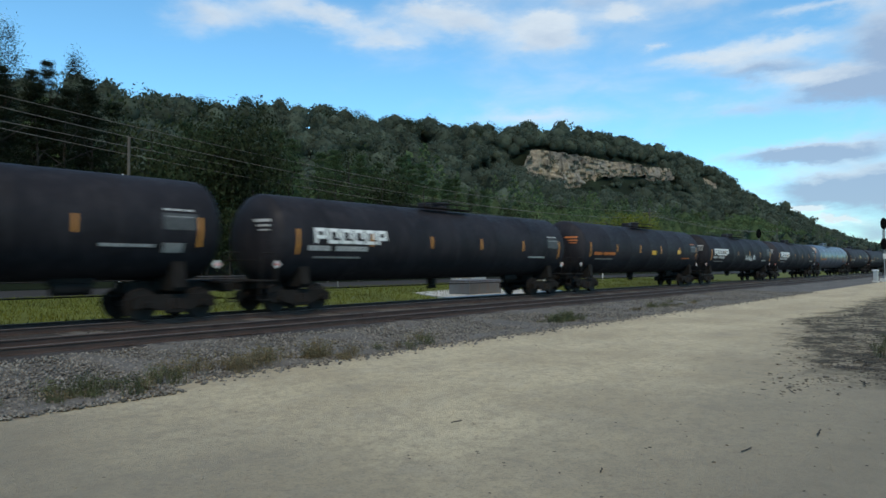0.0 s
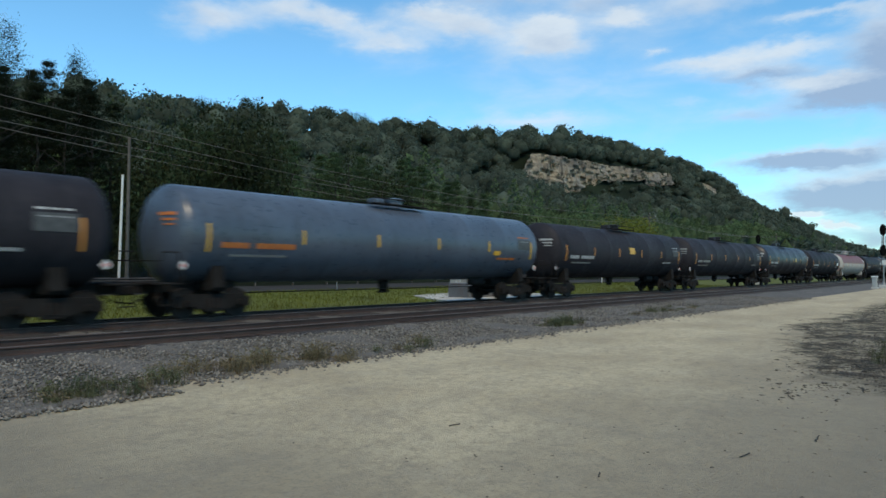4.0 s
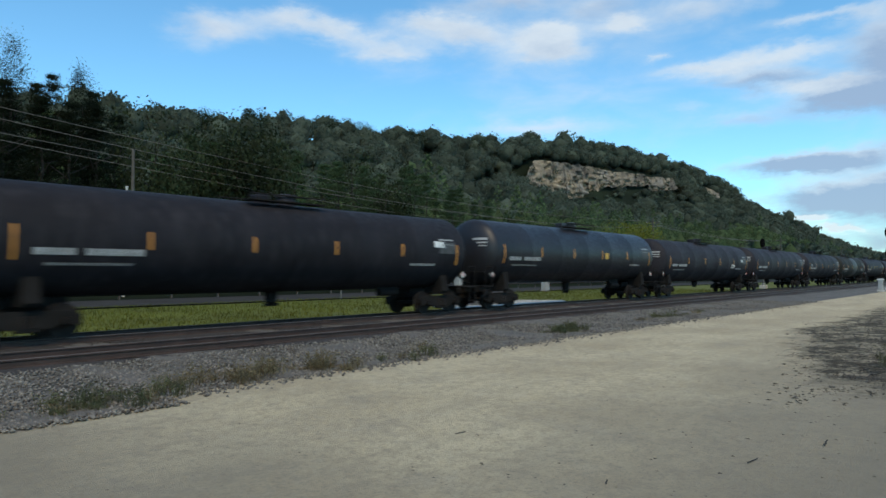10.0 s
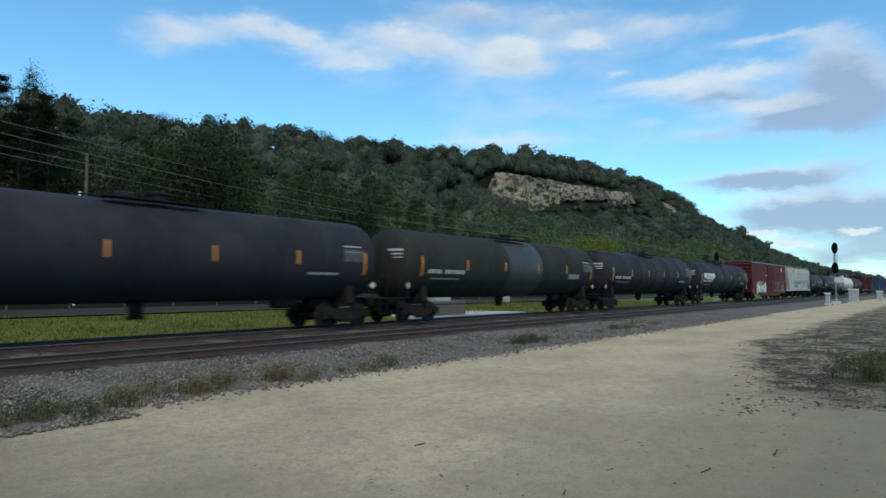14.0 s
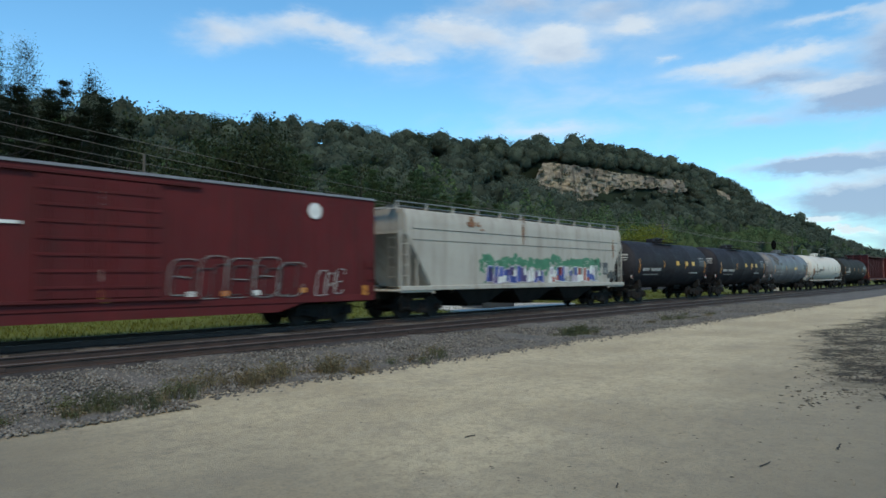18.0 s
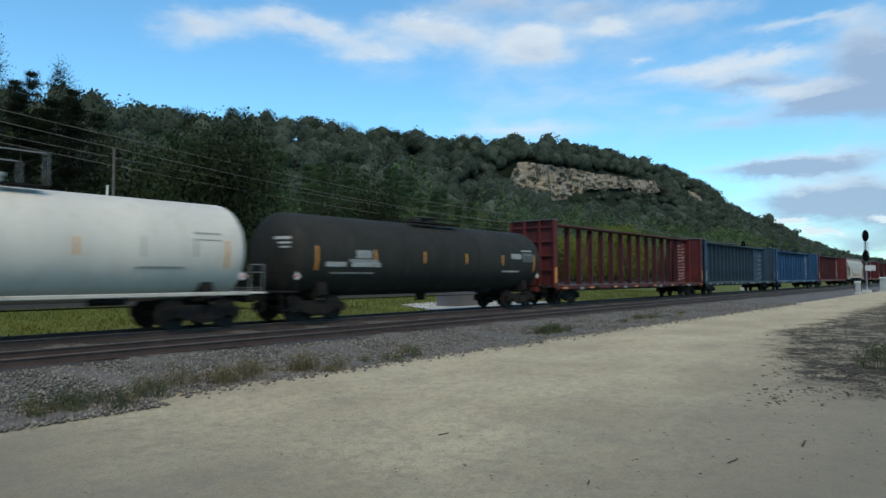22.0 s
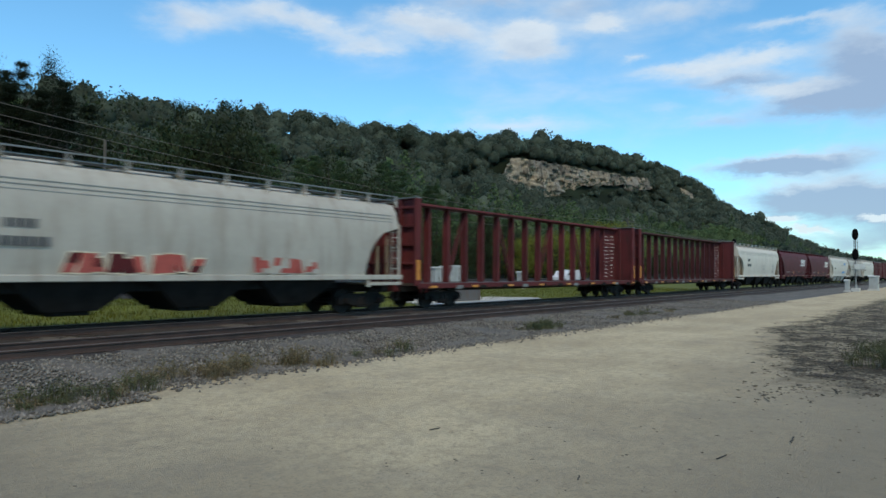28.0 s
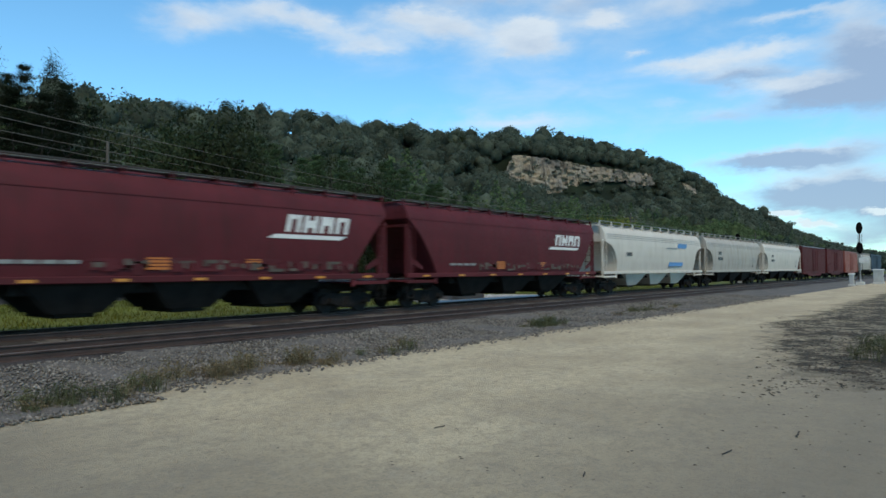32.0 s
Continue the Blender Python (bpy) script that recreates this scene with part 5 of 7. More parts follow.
def build_hopper(c0, c1, mat, label, kind="round", hop_mat=None, end_mat=None, sill_z=1.45, decor=None, roof_mat=None, orange_tabs=False):
    """Covered hopper: bulging or ribbed body, sloped ends on posts, roof with hatches and running boards, three discharge bays."""
    L = c1 - c0
    car = new("covered_hopper")
    half = L / 2 - 0.55
    zs, ze, zt = sill_z, 3.95, 4.42
    hop_mat = hop_mat or mat
    # cross-section of the body
    if kind != "flat":
        sec = [(-1.50, zs), (-1.585, zs + 0.6), (-1.62, zs + 1.2), (-1.60, zs + 1.9), (-1.5, ze), (-1.28, zt - 0.12), (-0.8, zt), (0.8, zt), (1.28, zt - 0.12), (1.5, ze), (1.60, zs + 1.9), (1.62, zs + 1.2), (1.585, zs + 0.6), (1.50, zs)]
    else:
        sec = [(-1.55, zs), (-1.56, zs + 1), (-1.56, zs + 1.9), (-1.55, ze + 0.1), (-1.45, zt - 0.05), (-0.8, zt), (0.8, zt), (1.45, zt - 0.05), (1.55, ze + 0.1), (1.56, zs + 1.9), (1.56, zs + 1), (1.55, zs)]

    # finer steps up the section, so that the ends can curve
    fine = []
    for (ya, za), (yb, zb) in zip(sec, sec[1:]):
        m_ = max(1, int(round(abs(zb - za) / 0.22)))
        fine += [(ya + (yb - ya) * i / m_, za + (zb - za) * i / m_) for i in range(m_)]
    sec = fine + [sec[-1]]
    body = half - (0.12 if kind == "slant" else 0.3)
    notch, zn = {"round": (1.75, 3.35), "slant": (1.9, 3.7), "flat": (1.5, 3.45)}[kind]

    def inset(z):
        """How far the end is drawn in at height z, below the overhanging roof bay."""
        u = min(max((z - zs) / (zn - zs), 0), 1)
        return notch * (math.sqrt(1 - u * u) if kind == "round" else (1 - u) ** 0.8 if kind == "slant" else 1 - u)

    def endring(s):
        return [(s * (body - inset(z)), y, z) for y, z in sec]
    mid = [[(x, y, z) for y, z in sec] for x in np.linspace(-(body - notch), body - notch, 5)]
    bv, bf = loft([endring(-1)] + mid + [endring(1)])
    bf = bf[:-2]
    n_, last = len(sec), 6 * len(sec)
    for i in range(n_ // 2 - 1):
        bf += [(i, n_ - 1 - i, n_ - 2 - i, i + 1), (last + i, last + i + 1, last + n_ - 2 - i, last + n_ - 1 - i)]
    part("body", (bv, bf), mat, car)
    for s in (-1, 1):
        part("side_sill", box(-half, half, s * 1.56 - 0.05, s * 1.56 + 0.05, zs - 0.17, zs + 0.02, 0.02), mat, car)
    if kind == "flat":
        for i in range(2):
            part("side_seam", box(-body + 0.4, body - 0.4, -1.575, -1.56, (3.15, 3.6)[i], (3.17, 3.62)[i]), "greyband", car)
    else:
        # grooves drawn as raised strips; grey on round cars stands for their recess shade
        for z, e in ((3.70, 1.545), (3.83, 1.525), (3.57, 1.56)) if kind == "round" else ((3.72, 1.545),):
            part("side_seam", box(-body + 0.3, body - 0.3, -e - 0.012, -e, z, z + 0.025), "greymark" if kind == "round" else mat, car)
    em = end_mat or mat
    for s in (-1, 1):
        x = s * (half - 0.02)
        # slope sheet between the sides, end posts, ladders, platform
        zz = [zs + (zn - zs) * k / 10 for k in range(11)]
        line = [(s * (body - inset(z)) + s * 0.03, z) for z in zz]
        part("slope_sheet", prism(line + [(a - s * 0.05, z) for a, z in line[::-1]], -1.44, 1.44, "y"), em, car, label="rust-stained end sheet under the overhang" if end_mat else "")
        part("end_frame", merge(*[beam((x - s * 0.06, y, 1.15), (x - s * 0.06, y, 3.5), 0.09, 0.07) for y in (-1.45, 1.45)], beam((x - s * 0.06, -1.45, 3.45), (x - s * 0.06, 1.45, 3.45), 0.06, 0.1)), mat, car)
        part("end_ladder", merge(ladder(x - s * 0.35, -1.52, 1.1, 3.6, 0.36), end_ladder(-1.1, x + s * 0.02, 1.1, 4.2)), mat, car)
        part("end_platform", box(min(x - s * 1.9, x + s * 0.12), max(x - s * 1.9, x + s * 0.12), -1.5, 1.5, 1.10, 1.17, 0.02), em, car)
        part("sill_bracket", merge(box(min(x - s * 1.95, x), max(x - s * 1.95, x), -1.56, -1.48, 1.06, 1.18, 0.01), box(min(x - s * 1.95, x - s * 1.8), max(x - s * 1.95, x - s * 1.8), -1.58, -1.5, 1.0, zs, 0.01)), mat, car)
        part("step", merge(beam((x - s * 0.5, -1.48, 0.45), (x - s * 0.5, -1.48, 1.15), 0.03, 0.05), beam((x - s * 0.1, -1.48, 0.45), (x - s * 0.1, -1.48, 1.15), 0.03, 0.05), beam((x - s * 0.5, -1.48, 0.47), (x - s * 0.1, -1.48, 0.47), 0.08, 0.03)), "steel", car)
        if kind == "slant":
            part("side_gusset", merge(prism([(x - s * 0.25, 1.2), (x - s * 0.45, 1.2), (x - s * 0.3, 3.3), (x - s * 0.2, 3.3)], -1.50, -1.44, "y"), prism([(x - s * 0.3, 2.2), (x - s * 1.1, 1.75), (x - s * 1.1, 1.6), (x - s * 0.3, 1.9)], -1.48, -1.43, "y")), mat, car)
        if kind == "round" and end_mat:
            for e, top in ((0.75, 3.05), (1.3, 2.6)):
                part("end_post", beam((x - s * e, -1.44, 1.15), (x - s * e, -1.44, top), 0.07, 0.06), end_mat, car)
        if kind == "flat":
            for e in (0.45, 1.0):
                part("end_post", beam((x - s * e, -1.46, 1.15), (x - s * e, -1.46, 3.4), 0.07, 0.06), mat, car)
        build_truck(car, s * (half - 1.75))
        part("centre_sill", box(min(s * (half - 3.2), s * (half + 0.2)), max(s * (half - 3.2), s * (half + 0.2)), -0.3, 0.3, 0.78, 1.14, 0.03), "steel", car)
        build_coupler(car, s * (L / 2 - 0.3), s)
    # discharge bays
    span = 2 * (half - 3.3)
    # centre sill widened past its real size, an added dark block behind the bays
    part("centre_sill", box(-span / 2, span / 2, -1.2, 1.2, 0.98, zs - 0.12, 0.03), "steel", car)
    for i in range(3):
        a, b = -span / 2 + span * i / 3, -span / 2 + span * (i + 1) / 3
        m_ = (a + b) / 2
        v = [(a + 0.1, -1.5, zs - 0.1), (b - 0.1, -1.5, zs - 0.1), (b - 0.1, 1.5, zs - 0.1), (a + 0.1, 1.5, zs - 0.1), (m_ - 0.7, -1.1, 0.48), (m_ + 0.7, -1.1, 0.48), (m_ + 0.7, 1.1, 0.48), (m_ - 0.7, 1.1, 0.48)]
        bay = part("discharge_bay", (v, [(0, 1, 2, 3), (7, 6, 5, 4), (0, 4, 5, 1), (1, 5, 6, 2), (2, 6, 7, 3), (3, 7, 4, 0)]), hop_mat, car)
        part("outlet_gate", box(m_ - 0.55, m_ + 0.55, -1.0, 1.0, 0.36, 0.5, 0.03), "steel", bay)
    # roof: hatches, running boards on posts
    rm = roof_mat or mat
    for x in np.linspace(-body + 1.6, body - 1.6, 6):
        part("roof_hatch", lambda: box(-0.9, 0.9, -0.3, 0.3, zt, zt + 0.14, 0.04), rm, car, T((x, 0, 0)), key="hatch%s" % rm)
    for y in (-1.02, 1.02):
        part("running_board", box(-half, half, y - 0.2, y + 0.2, zt + 0.06, zt + 0.1, 0.01), "galv", car)
        part("edge_rail", box(-half, half, y * 1.27 - 0.03, y * 1.27 + 0.03, *((zt + 0.23, zt + 0.27) if kind != "slant" else (zt + 0.1, zt + 0.15))), "galv" if kind != "slant" else "galvdull", car)
    for x in np.linspace(-half + 0.1, half - 0.1, 12):
        part("board_bracket", lambda: merge(beam((0, -1.29, zt - 0.2), (0, -1.29, zt + (0.24 if kind != "slant" else 0.11)), 0.12, 0.03), beam((0, 1.29, zt - 0.2), (0, 1.29, zt + (0.24 if kind != "slant" else 0.11)), 0.12, 0.03), box(-0.04, 0.04, -1.22, 1.22, zt, zt + 0.06)), rm, car, T((x, 0, 0)), key="bracket%s%s" % (kind, rm))
    pl = side_plate(-1.63 if kind == "round" else -1.565)
    if orange_tabs:
        for x in np.linspace(-half + 1.2, half - 1.2, 7):
            part("reflective_tab", box(x - 0.2, x + 0.2, -1.63, -1.612, zs - 0.13, zs - 0.05), "yelloworange", car)
    if decor:
        decor(car, pl, half, body)
    tagged(car, label, "covered hopper", "freight train cars")
    return car


def build_centerbeam(c0, c1, mat, label, braces=True, decor=None, tabs="yelloworange", panel=1.9, post_mat=None, front=False):
    """Centre-beam flat car: deck, end bulkheads, a row of posts with diagonal braces under a top chord."""
    L = c1 - c0
    car = new("centerbeam_flatcar")
    half = L / 2 - 0.6
    zt = 4.70
    part("deck", merge(box(-half, half, -1.45, 1.45, 0.98, 1.1, 0.02), box(-half + 0.1, half - 0.1, -0.35, 0.35, 0.72, 0.98, 0.03)), "deck", car)
    for s in (-1, 1):
        part("side_channel", box(-half, half, s * 1.46 - 0.03, s * 1.46 + 0.03, 0.88, 1.10, 0.015), post_mat or mat, car)
    part("top_chord", box(-half, half, -0.36, 0.36, zt - 0.12, zt, 0.03), post_mat or mat, car)
    for s in (-1, 1):
        x = s * half
        bh = part("bulkhead", merge(box(min(x, x - s * 0.14), max(x, x - s * 0.14), -1.42, 1.42, 1.1, zt + 0.02, 0.02)), mat, car)
        for y in (-1.4, -0.5, 0.5, 1.4):
            part("bulkhead_post", box(min(x + s * 0.16, x - s * 0.2), max(x + s * 0.16, x - s * 0.2), y - 0.07, y + 0.07, 1.0, zt + 0.03, 0.02), mat, bh)
        part("corner_sheeting", box(min(x + s * 0.1, x - s * 0.1), max(x + s * 0.1, x - s * 0.1), -1.485, -1.47, 1.25, 2.1), tabs, bh)
        part("bulkhead_cap", box(min(x + s * 0.18, x - s * 0.22), max(x + s * 0.18, x - s * 0.22), -1.47, 1.47, zt + 0.035, zt + 0.07), "galv", bh)
        for z in (1.9, 2.7, 3.5, 4.3):
            part("bulkhead_rib", box(min(x, x + s * 0.12), max(x, x + s * 0.12), -1.35, 1.35, z, z + 0.1, 0.01), mat, bh)
        if s > 0 or front:
            part("end_panel", box(min(x - s * panel, x - s * 0.15), max(x - s * panel, x - s * 0.15), -0.13, 0.13, 1.1, zt - 0.14, 0.01), mat, car)
            for z in (2.15, 3.25):
                part("panel_seam", box(min(x - s * panel, x - s * 0.2), max(x - s * panel, x - s * 0.2), -0.142, -0.13, z, z + 0.03), "steel", car)
        part("end_ladder", merge(ladder(x + s * 0.02 - s * 0.35, -1.5, 0.7, 2.2, 0.4)), mat, car)
        build_truck(car, s * (half - 2.2))
        build_coupler(car, s * (L / 2 - 0.3), s)
        part("end_sill", box(min(x, x + s * 0.42), max(x, x + s * 0.42), -0.45, 0.45, 0.74, 1.05, 0.03), mat, car)
    n = 15
    xs = np.linspace(-half + (panel if front else 0.9), half - panel, n)
    for i, x in enumerate(xs):
        part("post", lambda: prism([(-0.075, -0.16), (0.075, -0.16), (0.075, -0.13), (0.02, -0.13), (0.02, 0.13), (0.075, 0.13), (0.075, 0.16), (-0.075, 0.16), (-0.075, 0.13), (-0.02, 0.13), (-0.02, -0.13), (-0.075, -0.13)], 1.1, zt - 0.14, "z"), post_mat or mat, car, T((x, 0, 0)), key="cbpost%s" % (post_mat or mat))
    if braces:
        w = xs[1] - xs[0]
        for i in range(n - 1):
            if i % braces != braces - 1:
                continue
            up = (i // braces) % 2 == 0
            a, b = ((xs[i], 1.15), (xs[i + 1], zt - 0.2)) if up else ((xs[i], zt - 0.2), (xs[i + 1], 1.15))
            part("brace", merge(beam((a[0], -0.08, a[1]), (b[0], -0.08, b[1]), 0.04, 0.09), beam((a[0], 0.08, a[1]), (b[0], 0.08, b[1]), 0.04, 0.09)), post_mat or mat, car)
    for i in range(12):
        x = -half + 1.0 + (2 * half - 2) * i / 11
        part("winch", lambda: merge(cyl((-0.18, -1.42, 0.9), (0.18, -1.42, 0.9), 0.07, 8), box(-0.24, 0.24, -1.5, -1.47, 0.84, 1.0)), "galv" if i % 3 == 1 else ("steel"), car, T((x, 0, 0)), key="winch")
    for x in np.linspace(-half + 0.6, half - 0.6, 8):
        part("reflective_tab", lambda: box(-0.24, 0.24, -1.505, -1.488, 0.90, 1.0), tabs, car, T((x + 0.4, 0, 0)), key="cbtab")
    if decor:
        decor(car, half, zt)
    tagged(car, label, "centerbeam flatcar", "freight train cars")
    return car


def build_boxcar(c0, c1, mat, label, zt=4.62, decor=None, roof="galv"):
    """Boxcar: ribbed side sheets, sliding doors, corrugated ends, roof, underframe."""
    L = c1 - c0
    car = new("boxcar")
    half = L / 2 - 0.75
    part("body", prism([(-1.50, 1.0), (-1.50, zt - 0.12), (-1.40, zt - 0.03), (0, zt + 0.08), (1.40, zt - 0.03), (1.50, zt - 0.12), (1.50, 1.0)], -half, half), mat, car)
    part("roof", prism([(-1.54, zt - 0.10), (-1.42, zt), (0, zt + 0.12), (1.42, zt), (1.54, zt - 0.10), (1.42, zt - 0.04), (0, zt + 0.07), (-1.42, zt - 0.04)], -half - 0.03, half + 0.03), mat if roof != "galv" else "galv", car)
    for x in np.arange(-half + 0.6, half, 1.2):
        part("roof_rib", lambda: prism([(-1.46, zt + 0.0), (0, zt + 0.15), (1.46, zt + 0.0), (1.44, zt - 0.03), (0, zt + 0.1), (-1.44, zt - 0.03)], -0.05, 0.05), mat if roof != "galv" else "galv", car, T((x, 0, 0)), key="roofrib")
    for x in np.arange(-half + 0.75, half - 0.5, 0.62):
        if abs(x) > 1.7:
            part("side_rib", lambda: box(-0.03, 0.03, -1.512, -1.49, 1.1, zt - 0.2, 0.012), mat, car, T((x, 0, 0)), key="siderib")
    for d in (-0.78, 0.82):
        door = part("door", box(d - 0.8, d + 0.78, -1.57, -1.52, 1.15, zt - 0.32, 0.015), mat, car)
        for z in np.arange(1.4, zt - 0.5, 0.42):
            part("door_rib", box(d - 0.74, d + 0.72, -1.60, -1.565, z, z + 0.08, 0.01), mat, door)
        for e in (-0.5, 0.45):
            part("lock_rod", cyl((d + e, -1.62, 1.2), (d + e, -1.62, zt - 0.4), 0.022, 6), mat, door)
    for z in (1.04, zt - 0.3):
        part("door_track", box(-2.8, 2.8, -1.6, -1.5, z, z + 0.09, 0.01), mat, car)
    part("side_sill", merge(box(-half, half, -1.51, -1.44, 0.82, 1.06, 0.02), prism([(-half + 3.2, 0.84), (-half + 4.2, 0.55), (half - 4.2, 0.55), (half - 3.2, 0.84)], -1.48, -1.44, "y")), mat, car)
    part("floor_frame", box(-half, half, -0.4, 0.4, 0.72, 1.0, 0.03), "steel", car)
    for s in (-1, 1):
        x = s * half
        for z in np.arange(1.2, zt - 0.3, 0.42):
            part("end_corrugation", lambda: merge(prism([(0, -0.13), (0.09, -0.03), (0.09, 0.03), (0, 0.13)], -1.4, 1.4, "y")), mat, car, Matrix.Translation((x, 0, z + 0.15)) @ Matrix.Rotation(0 if s > 0 else math.pi, 4, "Z"), key="corr")
        part("end_ladder", merge(ladder(x - s * 0.3, -1.55, 0.9, 2.3), end_ladder(-1.15, x + s * 0.12, 0.9, 2.4)), mat, car)
        build_truck(car, s * (half - 2.0))
        build_coupler(car, s * (L / 2 - 0.3), s)
        part("end_sill", box(min(x, x + s * 0.42), max(x, x + s * 0.42), -0.3, 0.3, 0.74, 1.05, 0.03), "steel", car)
    if decor:
        decor(car, half, zt)
    tagged(car, label, "boxcar", "freight train cars")
    return car


def blotch(car, place, x, z, w, h, mat, seed):
    """An uneven stain made of overlapping patches."""
    rng = random.Random(seed)
    sh = []
    for k in range(14):
        a, e = rng.gauss(0, w * 0.3), rng.gauss(0, h * 0.28)
        q = rng.uniform(0.15, 0.4) * w
        sh.append(place(x + a - q / 2, x + a + q / 2, z + e, rng.uniform(0.1, 0.25) * h))
    tagged(part("rust_stain", merge(*sh), mat, car), kind="stuff")


def outline_tag(car, y, x0, x1, z0, z1, n, mat, seed):
    """Outlined letters in one spray colour: a row of loops and hooks drawn in thin strokes."""
    rng = random.Random(seed)
    w = (x1 - x0) / n
    sh = []
    for i in range(n):
        cx, cz = x0 + (i + 0.5) * w, (z0 + z1) / 2 + rng.uniform(-.06, .06)
        rx, rz = w * rng.uniform(0.42, 0.56), (z1 - z0) / 2 * rng.uniform(0.8, 1.0)
        a0, sweep = rng.uniform(-0.6, 0.8), rng.uniform(4.2, 5.8)
        pts = []
        for k in range(13):
            a = a0 + sweep * k / 12
            c, q = math.cos(a), math.sin(a)
            pts.append((cx + rx * math.copysign(abs(c) ** 0.45, c) + 0.12 * q, y, cz + rz * math.copysign(abs(q) ** 0.45, q)))
        sh.append(tube(pts, 0.016, 4))
        if rng.random() < 0.6:
            sh.append(tube([(cx - rx * 0.5, y, cz + rng.uniform(-.1, .1)), (cx + rx * 0.5, y, cz + rng.uniform(-.1, .1))], 0.02, 4))
    tagged(part("graffiti", merge(*sh), mat, car), kind="stuff")


def throw_up(car, y, x0, x1, z0, z1, fills, seed):
    """Fat filled letters: bulging patches of colour with a dark rim."""
    rng = random.Random(seed)
    n = len(fills)
    w = (x1 - x0) / n
    for i, m_ in enumerate(fills):
        for grow, e, mm in ((1.1, 0.003, "darkmark"), (0.92, 0.008, m_)):
            r2 = random.Random(seed + i)
            cx, cz = x0 + (i + 0.5) * w, (z0 + z1) / 2 + r2.uniform(-.08, .08)
            poly = []
            for k in range(16):
                a = -6.283 * k / 16
                rr = grow * (1 + 0.22 * r2.uniform(-1, 1))
                c, q = math.cos(a), math.sin(a)
                poly.append((cx + rr * w * 0.55 * math.copysign(abs(c) ** 0.6, c), cz + rr * (z1 - z0) / 2 * math.copysign(abs(q) ** 0.6, q)))
            tagged(part("graffiti", prism(poly, y - e, y - e + 0.006, "y"), mm, car), kind="stuff")
def mural(car, y, x0, x1, z0, z1, letters, fills, rim, seed, cloud=None):
    """Spray-painted piece: a soft cloud behind slanted angular letters, each with a pale rim and bands of colour."""
    rng = random.Random(seed)
    if cloud:
        sh = []
        for k in range(int((x1 - x0) * 70)):
            cx, q = rng.uniform(x0 - 0.4, x1 + 0.3), rng.uniform(0.03, 0.11)
            top = z1 + 0.30 + 0.30 * noise.noise(Vector((cx * 0.9, seed, 0)))
            cz = max(top - abs(rng.gauss(0, 0.33)) + rng.gauss(0, 0.05), z0 + q)
            e = y - 0.0015 - 0.0002 * (k % 20)
            sh.append(([(cx + q * 1.5 * math.cos(a), e, cz + q * math.sin(a)) for a in np.linspace(0, 6.283, 7)[:-1]], [tuple(range(6))]))
        tagged(part("graffiti", merge(*sh), cloud, car), kind="stuff")
    w = (x1 - x0) / letters
    layers = {}
    for i in range(letters):
        a = x0 + i * w
        for k in range(2):
            # broad leaning strokes that taper, rimmed, in two bands of colour
            lo, hi = z0 + (z1 - z0) * rng.uniform(0, 0.12), z1 - (z1 - z0) * rng.uniform(0, 0.35)
            c0 = a + w * (0.04 + 0.46 * k)
            c1 = c0 + w * rng.uniform(0.34, 0.52)
            lean = rng.uniform(-0.18, 0.3) * w
            mid = lo + (hi - lo) * rng.uniform(0.3, 0.6)
            d = 0.04
            layers.setdefault(rim, []).append(slanted(y - 0.008, c0 - d, c1 + d, lo - d, hi + d, lean))
            layers.setdefault(fills[(i + k) % len(fills)], []).append(slanted(y - 0.012, c0, c1, lo, mid, lean * 0.5))
            layers.setdefault(rng.choice(fills), []).append(slanted(y - 0.014, c0 + lean * 0.5, c1 + lean * 0.5, mid, hi, lean * 0.5))
    for m_, sh in layers.items():
        tagged(part("graffiti", merge(*sh), m_, car), kind="stuff")


# ---- the train, from its head to its tail: coupling places along the track at 16 s ----
C = [-377.2, -356.0, -335.2, -314.6, -293.7, -273.1, -251.7, -231.8, -210.7, -190.9, -170.8, -149.1, -128.6, -108.5, -87.4, -66.2, -45.7, -24.9, -4.4, 16.3, 37.4, 57.4, 72.1, 87.0, 102.5, 119.5, 137.7, 163.2, 187.8, 212.3,
     237.2, 256.0, 280.1, 304.7, 323.6, 341.2, 359.6, 379.7, 399.4, 420.1, 438.6, 456.0, 473.0, 493.0, 513.0]
CARS = []


def couple(car, i):
    CARS.append((car, (C[i] + C[i + 1]) / 2))


def tank(i, **kw):
    car, _ = build_tank(C[i], C[i + 1], **kw)
    couple(car, i)


def put_logo(car, place, half, zc, r):
    big_logo(car, place, half, zc, r)


def put_logo_tag(car, place, half, zc, r):
    big_logo(car, place, half, zc, r)
    scrawl(car, place, 0.6, 3.6, zc - 0.6, zc - 0.05, ["greymark", "mark"], 4)


def put_tag(car, place, half, zc, r):
    scrawl(car, place, half - 5.2, half - 4.3, zc - 0.55, zc - 0.2, ["mark"], 8)
    part("stencil_panel", place(half - 2.6, half - 2.1, zc + 0.15, 0.1), "mark", car)


tank(0, top_z=4.25, label="black tank car with orange stripes and grey data panel", plate=[(8.0, 2.1, 0.6, 0.3, "greymark")])
tank(1, top_z=4.08, label="black tank car with bold white block logo", extras=put_logo)
tank(2, label="black tank car with faded orange lettering and yellow panels", marks="orangemark", plate=[(0.5, 2.4, 0.7, 0.28, "yellow"), (5.0, 2.5, 0.6, 0.3, "yellow")])
tank(3, top_z=4.08, label="black tank car with white block logo and grey graffiti", extras=put_logo_tag)
tank(4, top_z=4.08, label="black tank car with white block logo", extras=put_logo)
tank(5, mat="bluegrey", label="glossy blue-grey tank car with yellow stripes", stripes="yellow", marks="orangemark", plate=[(6.0, 2.3, 0.5, 0.2, "yellow")])
